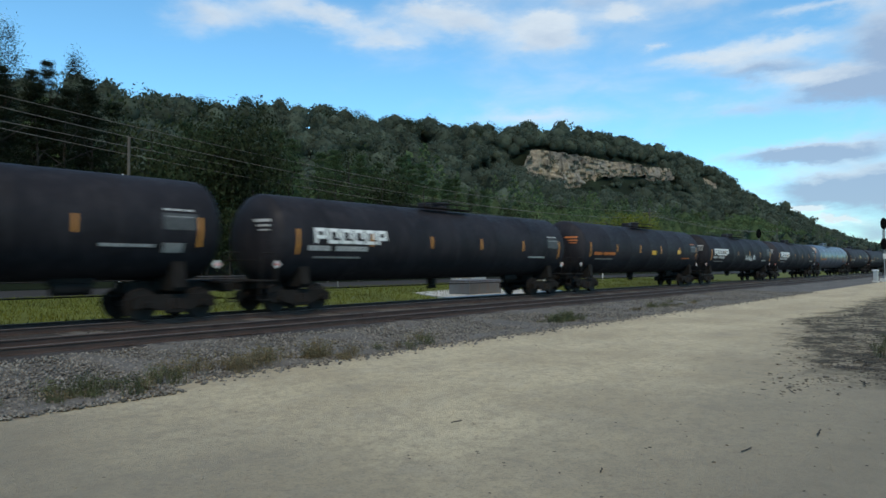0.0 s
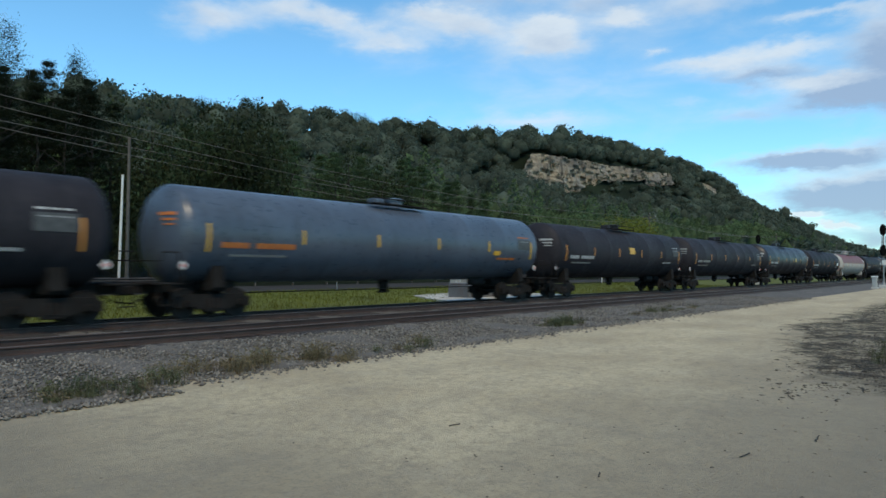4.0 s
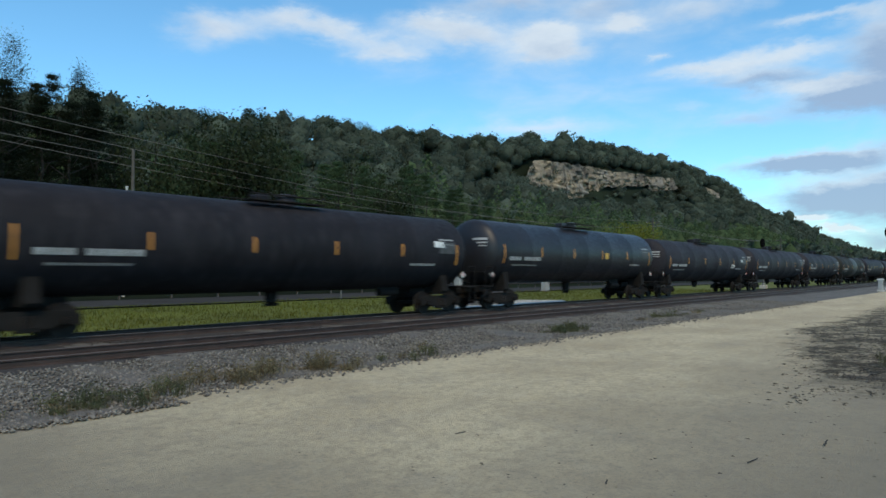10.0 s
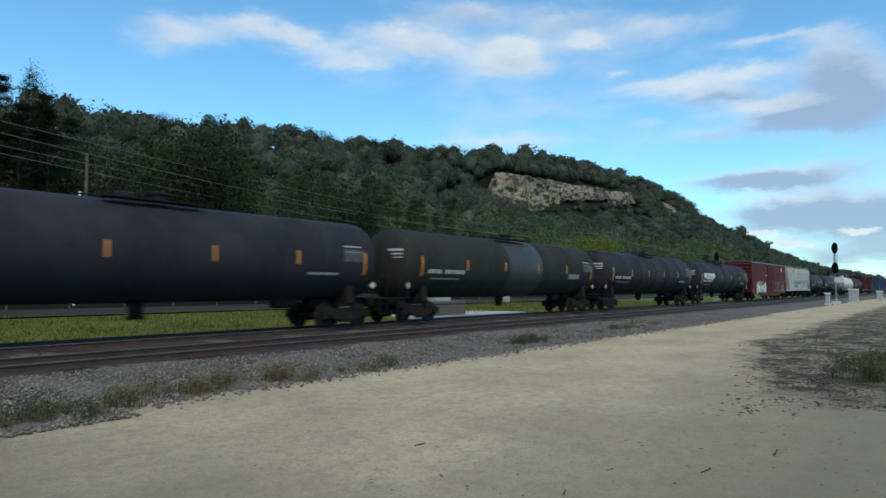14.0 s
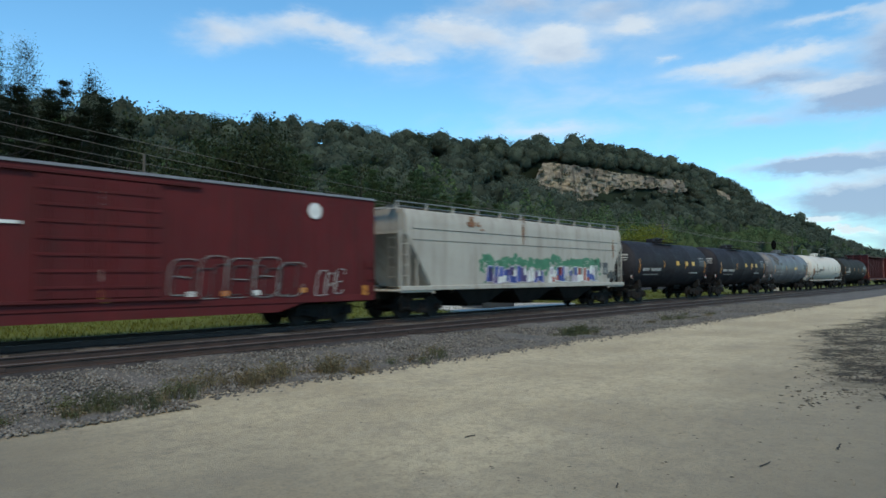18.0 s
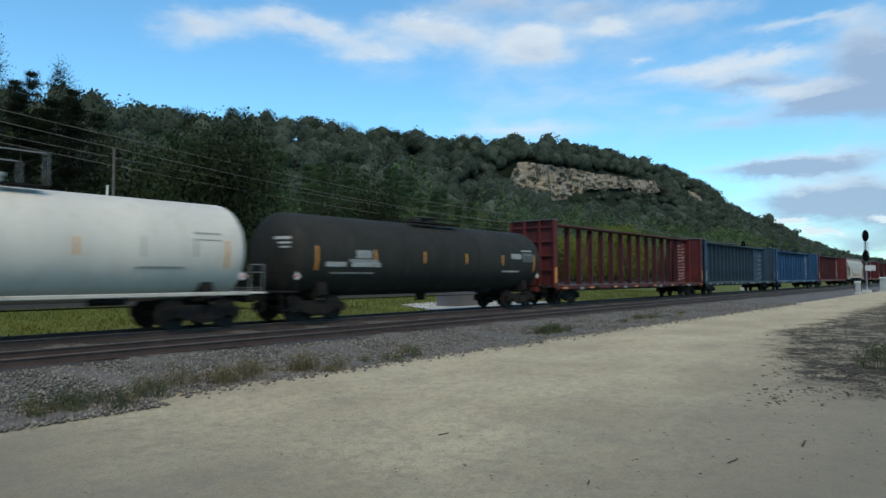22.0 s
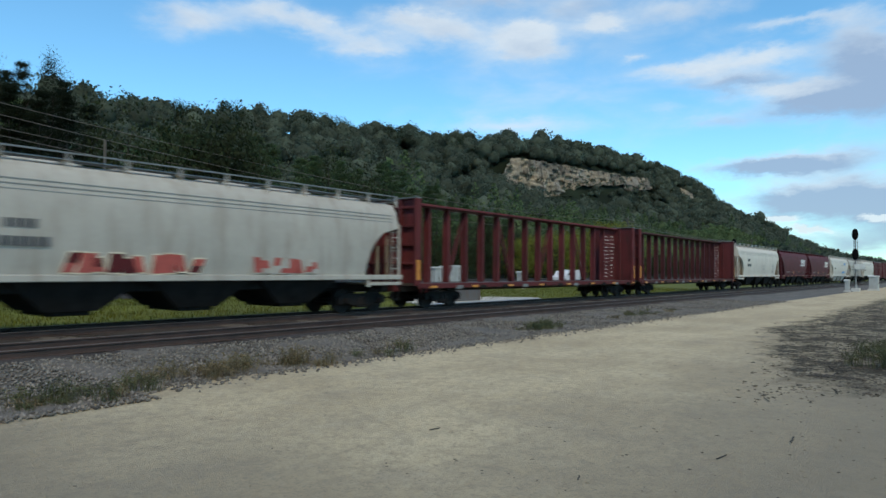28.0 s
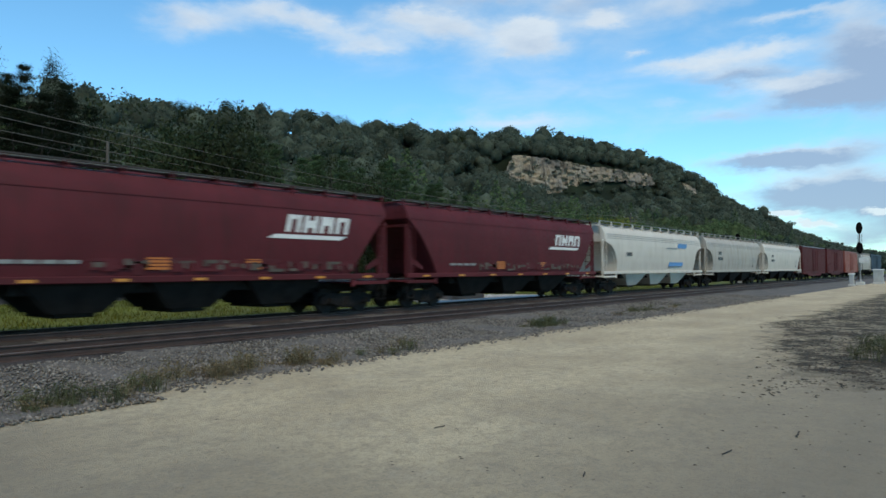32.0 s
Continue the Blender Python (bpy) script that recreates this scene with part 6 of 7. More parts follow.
tank(6, label="black tank car with square yellow panel", plate=[(0.2, 2.75, 0.75, 0.4, "yellow")])
tank(7, label="matt black tank car with small white lettering", stripes="yelloworange", marks="greymark")
tank(8, top_z=4.25, mat="navy", label="dark navy tank car with yellow panel and white number", stripes="yelloworange", plate=[(2.6, 2.7, 0.45, 0.4, "yellow")])
tank(9, label="black tank car with white stencil patches", plate=[(7.0, 2.45, 0.9, 0.35, "mark"), (1.0, 2.2, 0.6, 0.14, "orangemark")])
tank(10, mat="offwhite", label="weathered white pressure tank car with faded red top", lower="redroof", rails=True, dome="pressure", stripes="yelloworange", marks="greymark", top_z=4.08, plate=[(9.0, 3.2, 0.8, 0.45, "mark")])
tank(11, label="black tank car with small white lettering", plate=[(7.3, 2.9, 0.6, 0.25, "mark")])
tank(12, mat="navy", label="dark navy tank car with yellow panel", plate=[(2.2, 2.7, 0.4, 0.36, "yellow")], top_z=4.3)
tank(13, label="black tank car with white graffiti tags", extras=put_tag)
tank(14, label="black tank car with white data lines")
tank(15, label="black tank car with grey data panel", plate=[(-7.5, 2.6, 0.5, 0.3, "greymark")])
tank(16, mat="dullblack", label="black tank car with a grey repainted band", belly=[(-1.3, 2.2, "greyband")], plate=[(6.2, 2.2, 1.4, 0.3, "greymark")])
tank(17, label="black tank car with bright orange stripes", stripes="yellow")
tank(18, top_z=4.08, label="black tank car with white block logo", extras=put_logo)


def box_marks(car, half, zt):
    pl = side_plate(-1.53)
    for z in (1.95, 2.25, 1.6):
        part("lettering", merge(*[pl(-half + 2.9 + 0.28 * k, -half + 3.12 + 0.28 * k, z, 0.09) for k in range(3)] + [pl(-half + 4.2 + 0.2 * k, -half + 4.36 + 0.2 * k, z, 0.09) for k in range(4)]), "greymark", car)
    part("round_emblem", moved(revolve([(-0.012, 0.28), (0.0, 0.28)], "y", 20), half - 2.8, -1.535, 3.95), "mark", car, label="round white emblem")
    throw_up(car, -1.53, -half + 2.2, -half + 7.2, 0.9, 2.2, ["g_cream", "greymark", "tan", "greyband", "g_cream"], 21)
    scrawl(car, side_plate(-1.545), -half + 2.5, -half + 7.0, 1.0, 2.0, ["mark", "tan"], 23)
    outline_tag(car, -1.535, half - 8.0, half - 3.3, 1.0, 2.3, 5, "greymark", 22)
    outline_tag(car, -1.532, half - 7.8, half - 3.6, 1.05, 2.1, 7, "panelgrey", 24)
    outline_tag(car, -1.535, half - 2.7, half - 1.5, 1.05, 1.95, 3, "softmark", 25)
    for x, z, m_ in ((half - 7.4, 1.2, "mark"), (half - 5.2, 1.2, "mark"), (half - 3.4, 1.25, "yelloworange"), (half - 6.3, 1.2, "orangemark")):
        part("stencil_panel", pl(x, x + 0.24, z, 0.08), m_, car)
    part("stencil_panel", pl(-0.1, 0.6, 1.75, 0.16), "mark", car)
    part("stencil_panel", merge(pl(-1.15, -0.85, 1.6, 0.14), pl(-0.7, -0.4, 2.3, 0.1)), "g_cream", car)
    part("stencil_panel", pl(-1.15, -0.85, 1.9, 0.14), "yelloworange", car)
    part("data_line", merge(*[pl(-0.8, 0.1, 3.95 - 0.16 * k, 0.035) for k in range(3)]), "greymark", car)
    part("stencil_panel", pl(-2.6, -1.9, 3.05, 0.04), "mark", car)
    for x in (-half + 0.4, half - 0.5, 0.1):
        part("reflective_tab", pl(x - 0.12, x + 0.12, 1.2, 0.18), "yelloworange", car)


couple(build_boxcar(C[19], C[20], "boxred", "red boxcar with cream graffiti and a pale roof", decor=box_marks), 19)


def grain_decor(car, pl, half, body):
    mural(car, -1.566, -half + 5.4, -half + 10.2, 1.38, 2.2, 8, ["g_blue", "g_purple", "mark", "g_blue"], "g_pink", 31, "g_green")
    mural(car, -1.566, -half + 10.6, half - 3.2, 1.38, 2.25, 8, ["mark", "g_red", "g_blue", "greymark", "g_pink"], "mark", 33, "g_green")
    part("graffiti", merge(pl(half - 2.55, half - 2.0, 2.1, 0.34), pl(half - 2.95, half - 2.75, 2.3, 0.16)), "darkmark", car)
    part("graffiti", merge(pl(half - 2.4, half - 2.15, 2.0, 0.16)), "greymark", car)
    blotch(car, pl, half - 1.6, 1.65, 0.9, 0.5, "panelgrey", 60)
    blotch(car, pl, -half + 4.6, 4.0, 0.9, 0.3, "rustmark", 61)
    blotch(car, pl, -half + 8.4, 3.7, 0.14, 1.1, "rustmark", 62)
    blotch(car, pl, half - 1.3, 3.2, 0.12, 0.9, "rustmark", 63)


couple(build_hopper(C[20], C[21], "offwhite", "weathered grey-white grain hopper with green and blue graffiti", kind="flat", hop_mat="steel", sill_z=1.3, decor=grain_decor), 20)


def yellow_tags(car, place, half, zc, r):
    for x in (0.2, 1.8, 3.0):
        part("stencil_panel", place(x, x + 0.45, zc + 0.1, 0.14), "yellow", car)


def grey_stains(car, place, half, zc, r):
    blotch(car, place, -half + 2.4, zc + 1.0, 1.6, 0.9, "grime", 3)
    blotch(car, place, -half + 1.2, zc + 1.25, 0.9, 0.5, "grime", 4)
    blotch(car, place, 2.6, zc + 1.2, 0.7, 0.5, "grime", 5)


def white_stains(car, place, half, zc, r):
    blotch(car, place, -half + 1.1, zc - 0.75, 0.8, 1.1, "rustmark", 6)
    blotch(car, place, -half + 2.6, zc - 0.2, 0.25, 1.3, "tan", 7)
    part("lettering", merge(*[place(-half + 3.4 + 0.3 * k, -half + 3.6 + 0.3 * k, zc - 0.15, 0.1) for k in range(8)]), "darkmark", car)
    for x in (-2.4, 0.2, 4.0, 5.6):
        part("seam_band", place(x, x + 0.06, zc + 0.05, 0.28), "greymark", car)


tank(21, label="short black tank car with yellow panels", extras=yellow_tags, top_z=3.98)
tank(22, label="short black tank car with yellow panels and graffiti", extras=yellow_tags, top_z=3.98)
tank(23, mat="greytank", label="faded grey tank car with rust blotches", top_z=3.93, extras=grey_stains, marks="greymark", plate=[(1.3, 2.35, 0.6, 0.24, "yellow")])
tank(24, mat="white", label="white tank car with orange stripes and rusty streaks", top_z=3.97, stripes="yelloworange", marks="greymark", side_sill=True, extras=white_stains)
tank(25, mat="dullblack", label="dull black tank car with white stencil bars", top_z=3.95, plate=[(-5.0, 2.2, 1.5, 0.12, "greymark"), (-5.0, 2.45, 0.8, 0.3, "greymark"), (5.6, 2.6, 0.9, 0.26, "greymark")])


def cb_letters(n=12, mats=("mark",), seed=5):
    def fn(car, half, zt):
        pl = side_plate(-0.135)
        rng = random.Random(seed)
        for k in range(n):
            z = 1.35 + 3.0 * k / n
            a = half - 1.75
            part("data_line", pl(a, a + rng.uniform(0.25, 0.7), z, rng.uniform(0.010, 0.024)), mats[k % len(mats)], car)
            part("data_line", pl(a + 0.85, a + 0.85 + rng.uniform(0.35, 0.62), z + rng.uniform(0, 0.1), rng.uniform(0.010, 0.026)), mats[k % len(mats)], car)
    return fn


couple(build_centerbeam(C[26], C[27], "cbred", "empty oxide-red centerbeam flatcar with worn end bulkheads", braces=4, post_mat="redpost", decor=cb_letters(12)), 26)
couple(build_centerbeam(C[27], C[28], "cbblue", "empty faded blue centerbeam flatcar with solid end panels", braces=0, post_mat="bluepost", decor=cb_letters(6), tabs="galv", panel=3.4, front=True), 27)
couple(build_centerbeam(C[28], C[29], "blueclean", "empty blue centerbeam flatcar with diagonal braces", braces=2, decor=cb_letters(9), tabs="galv"), 28)
couple(build_centerbeam(C[29], C[30], "cbred", "empty dark red centerbeam flatcar with white lettering", braces=0, post_mat="redpost", decor=cb_letters(14)), 29)


def red_tags(car, pl, half, body):
    mural(car, -1.60, -half + 4.6, -half + 8.6, 1.5, 2.1, 5, ["g_red", "g_red", "boxred"], "g_cream", 41)
    mural(car, -1.60, half - 7.2, half - 4.4, 1.5, 2.05, 4, ["g_red", "offwhite", "g_red"], "offwhite", 42)
    part("lettering", merge(*[pl(-half + 3.3 + 0.2 * k, -half + 3.45 + 0.2 * k, 2.75, 0.11) for k in range(4)]), "darkmark", car)
    part("car_number", merge(*[pl(-half + 3.2 + 0.2 * k, -half + 3.35 + 0.2 * k, 2.3, 0.12) for k in range(6)]), "darkmark", car)


couple(build_hopper(C[30], C[31], "offwhite", "pale grey covered hopper with red graffiti and rusty brown end", hop_mat="steel", end_mat="tan", decor=red_tags), 30)
couple(build_centerbeam(C[31], C[32], "cbred", "empty dark red centerbeam flatcar with diagonal braces", braces=3, decor=cb_letters(12, seed=8)), 31)
couple(build_centerbeam(C[32], C[33], "cbred", "empty brown-red centerbeam flatcar with worn panels", braces=0, post_mat="redpost", decor=cb_letters(12, seed=9)), 32)


def dark_marks(car, pl, half, body):
    part("lettering", merge(*[pl(-half + 3.4 + 0.24 * k, -half + 3.58 + 0.24 * k, 3.0, 0.13) for k in range(4)]), "darkmark", car)
    part("car_number", merge(*[pl(-half + 3.3 + 0.24 * k, -half + 3.48 + 0.24 * k, 2.5, 0.13) for k in range(6)]), "darkmark", car)
    part("data_line", merge(*[pl(half - 3.9, half - 2.9, 2.65 - 0.11 * k, 0.014) for k in range(5)]), "greymark", car)
    part("data_line", merge(*[pl(0.4, 1.6, 2.5 - 0.14 * k, 0.012) for k in range(4)]), "greymark", car)
    part("stencil_panel", pl(half - 3.9, half - 3.6, 1.85, 0.12), "darkmark", car)


couple(build_hopper(C[33], C[34], "white", "clean white covered hopper with tan end frames", hop_mat="steel", end_mat="tan", decor=dark_marks, orange_tabs=True), 33)


def brown_decor(seed):
    def fn(car, pl, half, body):
        rail_logo(car, half - 5.1, 2.92, k=1.42)
        part("lettering", merge(*[pl(-half + 3.2 + 0.27 * k, -half + 3.40 + 0.27 * k, 2.95, 0.12) for k in range(4)]), "mark", car)
        part("car_number", merge(*[pl(-half + 3.2 + 0.25 * k, -half + 3.38 + 0.25 * k, 2.45, 0.13) for k in range(6)]), "mark", car)
        part("data_line", merge(*[pl(-half + 2.9 + 0.5 * k, -half + 3.3 + 0.5 * k, 1.85, 0.05) for k in range(4)]), "greymark", car)
        scrawl(car, pl, -half + 5.0, half - 1.8, 1.55, 2.0, ["brown", "grime"], seed)
        part("stencil_panel", merge(*[pl(-half + 6.6, -half + 7.3, 1.68 + 0.1 * k, 0.035) for k in range(5)]), "orangemark", car)
        part("stencil_panel", merge(*[pl(half - 6.6, half - 6.0, 1.68 + 0.1 * k, 0.035) for k in range(4)]), "orangemark", car)
        part("stencil_panel", merge(pl(-1.2, -0.95, 2.55, 0.12)), "greymark", car)
    return fn


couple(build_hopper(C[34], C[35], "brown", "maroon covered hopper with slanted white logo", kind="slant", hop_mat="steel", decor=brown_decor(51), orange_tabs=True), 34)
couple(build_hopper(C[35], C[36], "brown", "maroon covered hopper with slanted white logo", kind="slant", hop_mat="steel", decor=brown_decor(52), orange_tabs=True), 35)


def blue_logo(car, pl, half, body):
    part("logo_block", slanted(-1.64, half - 6.0, half - 4.0, 3.2, 3.55, 0.2), "bluemark", car)
    part("logo_block", slanted(-1.64, half - 8.4, half - 6.2, 3.1, 3.2, 0.2), "greymark", car)
    part("logo_block", slanted(-1.64, half - 8.0, half - 5.0, 1.8, 2.1, 0.2), "bluemark", car)
    part("lettering", merge(*[pl(-half + 3.4 + 0.24 * k, -half + 3.58 + 0.24 * k, 2.6, 0.13) for k in range(4)]), "darkmark", car)


couple(build_hopper(C[36], C[37], "white", "white covered hopper with blue logo panel", hop_mat="white", decor=blue_logo), 36)
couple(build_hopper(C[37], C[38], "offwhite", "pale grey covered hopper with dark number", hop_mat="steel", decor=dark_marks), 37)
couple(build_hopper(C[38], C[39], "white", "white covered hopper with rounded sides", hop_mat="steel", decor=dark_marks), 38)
couple(build_boxcar(C[39], C[40], "boxred", "bright red boxcar with ribbed sides and a pale roof", roof="galv"), 39)
couple(build_boxcar(C[40], C[41], "boxred", "red boxcar with ribbed sides", roof="body"), 40)
couple(build_boxcar(C[41], C[42], "orange", "rust-red boxcar with ribbed sides", roof="body"), 41)
couple(build_hopper(C[42], C[43], "offwhite", "pale covered hopper far down the train", hop_mat="steel"), 42)
couple(build_boxcar(C[43], C[44], "cbblue", "blue boxcar far down the train", roof="body"), 43)

for ob in list(scene.objects):
    if ob.name.split(".")[0] in ("lettering", "car_number", "data_line", "graffiti", "stencil_panel", "head_stencil", "plate_mark"):
        tagged(ob, kind="stuff")
# ---- trees at the forest edge ----


def tree_mesh_trunk(h, seed, r=0.16):
    rng = random.Random(seed)
    pts = [(0, 0, -0.3), (rng.uniform(-.1, .1), rng.uniform(-.1, .1), h * 0.35), (rng.uniform(-.25, .25), rng.uniform(-.25, .25), h * 0.7), (rng.uniform(-.3, .3), rng.uniform(-.3, .3), h * 0.95)]
    sh = [cyl(pts[i], pts[i + 1], r * (1 - i * 0.28), 8, r * (1 - (i + 1) * 0.28)) for i in range(3)]
    for k in range(9):
        z = h * rng.uniform(0.3, 0.85)
        a = rng.uniform(0, 6.28)
        ln = h * 0.2 * rng.uniform(0.6, 1.2)
        sh.append(cyl((0, 0, z), (ln * math.cos(a), ln * math.sin(a), z + ln * 0.55), r * 0.3, 5, r * 0.08))
    return merge(*sh)


TREES = {}


def pine_crown(seed, tiers, boughs, tufts, sprays, spread, leaf, low=0.14, taper=0.7, puff=0.06):
    """Boughs in uneven tiers round a tall stem, ten metres high: each bough carries tufts of needles on its outer part."""
    rng = np.random.RandomState(seed)
    c, nrm, way = [], [], []
    for k in range(tiers):
        u = low + (0.99 - low) * ((k + rng.uniform(-0.3, 0.3)) / (tiers - 1))
        for j in range(boughs):
            if rng.rand() < (0.45 if u < 0.35 else 0.12):
                continue
            a = rng.uniform(0, 6.283)
            reach = spread * (max(1 - u, 0) ** taper * rng.uniform(0.55, 1.1) + 0.07) * (0.65 + u if u < 0.35 else 1.0)
            rise = -0.08 + 0.55 * u
            m = tufts * sprays
            w = np.repeat(rng.uniform(0.2, 1.0, tufts), sprays) * reach
            side = np.repeat(rng.normal(0, 0.17, tufts), sprays) * w
            p = np.stack([w * math.cos(a) - side * math.sin(a), w * math.sin(a) + side * math.cos(a), 10 * u + w * rise], 1)
            c.append(p + rng.normal(0, 1, (m, 3)) * (0.16, 0.16, puff))
            way.append(np.tile((math.cos(a), math.sin(a), rise), (m, 1)))
            nrm.append(np.tile((0.3 * math.cos(a), 0.3 * math.sin(a), 0.7), (m, 1)) + rng.normal(0, 0.45, (m, 3)))
    c, nrm = np.concatenate(c), np.concatenate(nrm)
    n = len(c)
    nrm /= np.linalg.norm(nrm, axis=1)[:, None]
    t = np.concatenate(way) + rng.normal(0, 0.5, (n, 3))
    t /= np.linalg.norm(t, axis=1)[:, None]
    b = np.cross(nrm, t)
    s = leaf * rng.uniform(0.6, 1.4, (n, 1))
    q = np.stack([c - t * s * 0.5, c - b * s * 0.16, c + t * s * 0.5, c + b * s * 0.16], 1)
    return q.reshape(-1, 3), np.arange(4 * n).reshape(-1, 4)


def tree_kind(kind, seed):
    """Trunk with limbs and a crown of several thousand leaf clumps, ten metres tall."""
    key = (kind, seed)
    if key not in TREES:
        h = 10.0
        tr = mesh_of("trunk", tree_mesh_trunk(h * 0.9, seed), "bark")
        if kind in ("pine", "spire"):
            v, f = pine_crown(900 + seed, 26, 7, 6, 17 if seed < 3 else 11, 2.4, 0.135 if seed < 3 else 0.165)
        elif kind == "tall":
            v, f = pine_crown(800 + seed, 24, 5, 8, 18, 1.9, 0.105, low=0.18, taper=0.5, puff=0.3)
        else:
            v, f = clumps((8000, 8000, 8000, 4500, 4500, 1500, 1500)[seed], 700 + seed, lobes=18, leaf=0.026 if seed < 5 else 0.05)
            v = v * (8.2, 8.2, 9.6) + (0, 0, 5.4)
        cr = raw_mesh("crown", v, f, {"pine": "needles", "spire": "leafdark", "broad": "leaf", "tall": "leafdark", "yellow": "leafyellow"}[kind])
        TREES[key] = (tr, cr)
    return TREES[key]


def plant(kind, x, y, z, h, seed, label, wide=1.0, variant=None):
    t = new("tree")
    t.matrix_basis = pose(x, y, z, 0, 0, (seed * 67) % 360)
    tr, cr = tree_kind(kind, seed % 5 if variant is None else variant)
    for n, me in (("trunk", tr), ("crown", cr)):
        o = new(n, me)
        o.parent = t
        o.matrix_basis = Matrix.Diagonal((h / 10 * wide, h / 10 * wide, h / 10, 1))
    tagged(t, label, "tree", "forest edge trees")


STAND = [(-30, 17.5), (24, 17.2), (44, 16.8), (60, 15.6), (80, 13.4), (90, 10.2), (104, 7.0), (130, 6.2), (300, 5.0)]


def build_edge():
    rng = random.Random(12)
    n = 0
    x = -16.0
    while x < 250:
        # a stand of tall pines along the road, lower and mixed farther on
        for row in (0, 1) if x < 100 else (0, 1, 2):
            px, py = x + rng.uniform(-1.6, 1.6), 55.5 + row * 5.5 + rng.uniform(-1.3, 1.3) + (2 if x > 100 else 0)
            h = float(np.interp(px * 60 / py, [q[0] for q in STAND], [q[1] for q in STAND])) * py / 60 * rng.uniform(0.86, 1.04)
            kind = "pine" if rng.random() < (0.94 if x < 85 else 0.3 if x < 120 else 0.0) else "broad"
            # pines at the left take the dark needles: lens falloff put into their colour
            if x < 30 and kind == "pine":
                kind = "spire"
            plant(kind, px, py, hill_height(px, py) - 0.2 if py > 58 else 0.3, h, n, "tall green pine in a dense stand beside the road" if kind in ("pine", "spire") else "dark green broadleaf tree at the forest edge", 0.85 if kind == "broad" else 1.0, 5 + n % 2 if kind == "broad" and x > 100 else n % 3 if row == 0 else 3 + n % 2)
            n += 1
        x += 4.4 if x < 100 else 7.5
    # shrubs and young trees under the pines
    for k in range(24):
        plant("broad", -6 + 4.4 * k + rng.uniform(-1.5, 1.5), 53.2 + rng.uniform(-0.5, 0.8), 0.1, rng.uniform(4.0, 6.5), 140 + k, "dark green understorey tree beneath the pines", 1.1, 3 + k % 2)
    # darker ones that stand out against the sky
    for k, (px, py, h, kind, w) in enumerate(((17.0, 57.6, 19.2, "tall", 0.85), (14.6, 58.2, 19.8, "tall", 0.9), (19.6, 56.7, 17.0, "spire", 0.62), (18.4, 56.2, 15.9, "spire", 0.75), (21.5, 56.0, 17.6, "tall", 0.8), (22.6, 56.8, 16.2, "spire", 0.8), (16.0, 55.4, 15.5, "spire", 0.9), (20.3, 54.8, 14.8, "spire", 0.95))):
        plant(kind, px, py, 0.2, h, 40 + k, "tall dark conifer rising above the forest edge", w, k % 3)
    for k, (px, h) in enumerate(((82, 6.6), (87, 7.2), (92, 7.6), (97, 8.2), (103, 8.8), (109, 10.6), (115, 11.2), (122, 10.4), (130, 8.6))):
        plant("yellow", px, 52.0 + (k % 3) * 0.9, 0.0, h, 80 + k, "yellow-green tree at the foot of the bluff", 1.15, 3 + k % 2)
    # single crowns that stand out along the ridge
    for k, (px, h, w) in enumerate(((186, 19, 1.15), (216, 22, 1.15), (163, 15, 0.6), (172, 15, 1.0), (300, 20, 1.2), (347, 18, 1.2), (270, 17, 1.0), (420, 19, 1.2))):
        plant("broad", px, 322, hill_height(px, 322) - 1, h, 90 + k, "dark broadleaf tree standing out on the ridge", w)
    # a tree beside the lot, whose lowest leaves hang into view
    plant("broad", 42, -3.4, GROUND, 8.5, 84, "broadleaf tree standing beside the gravel lot", 0.8)


build_edge()

# ---- roadside and lineside things ----


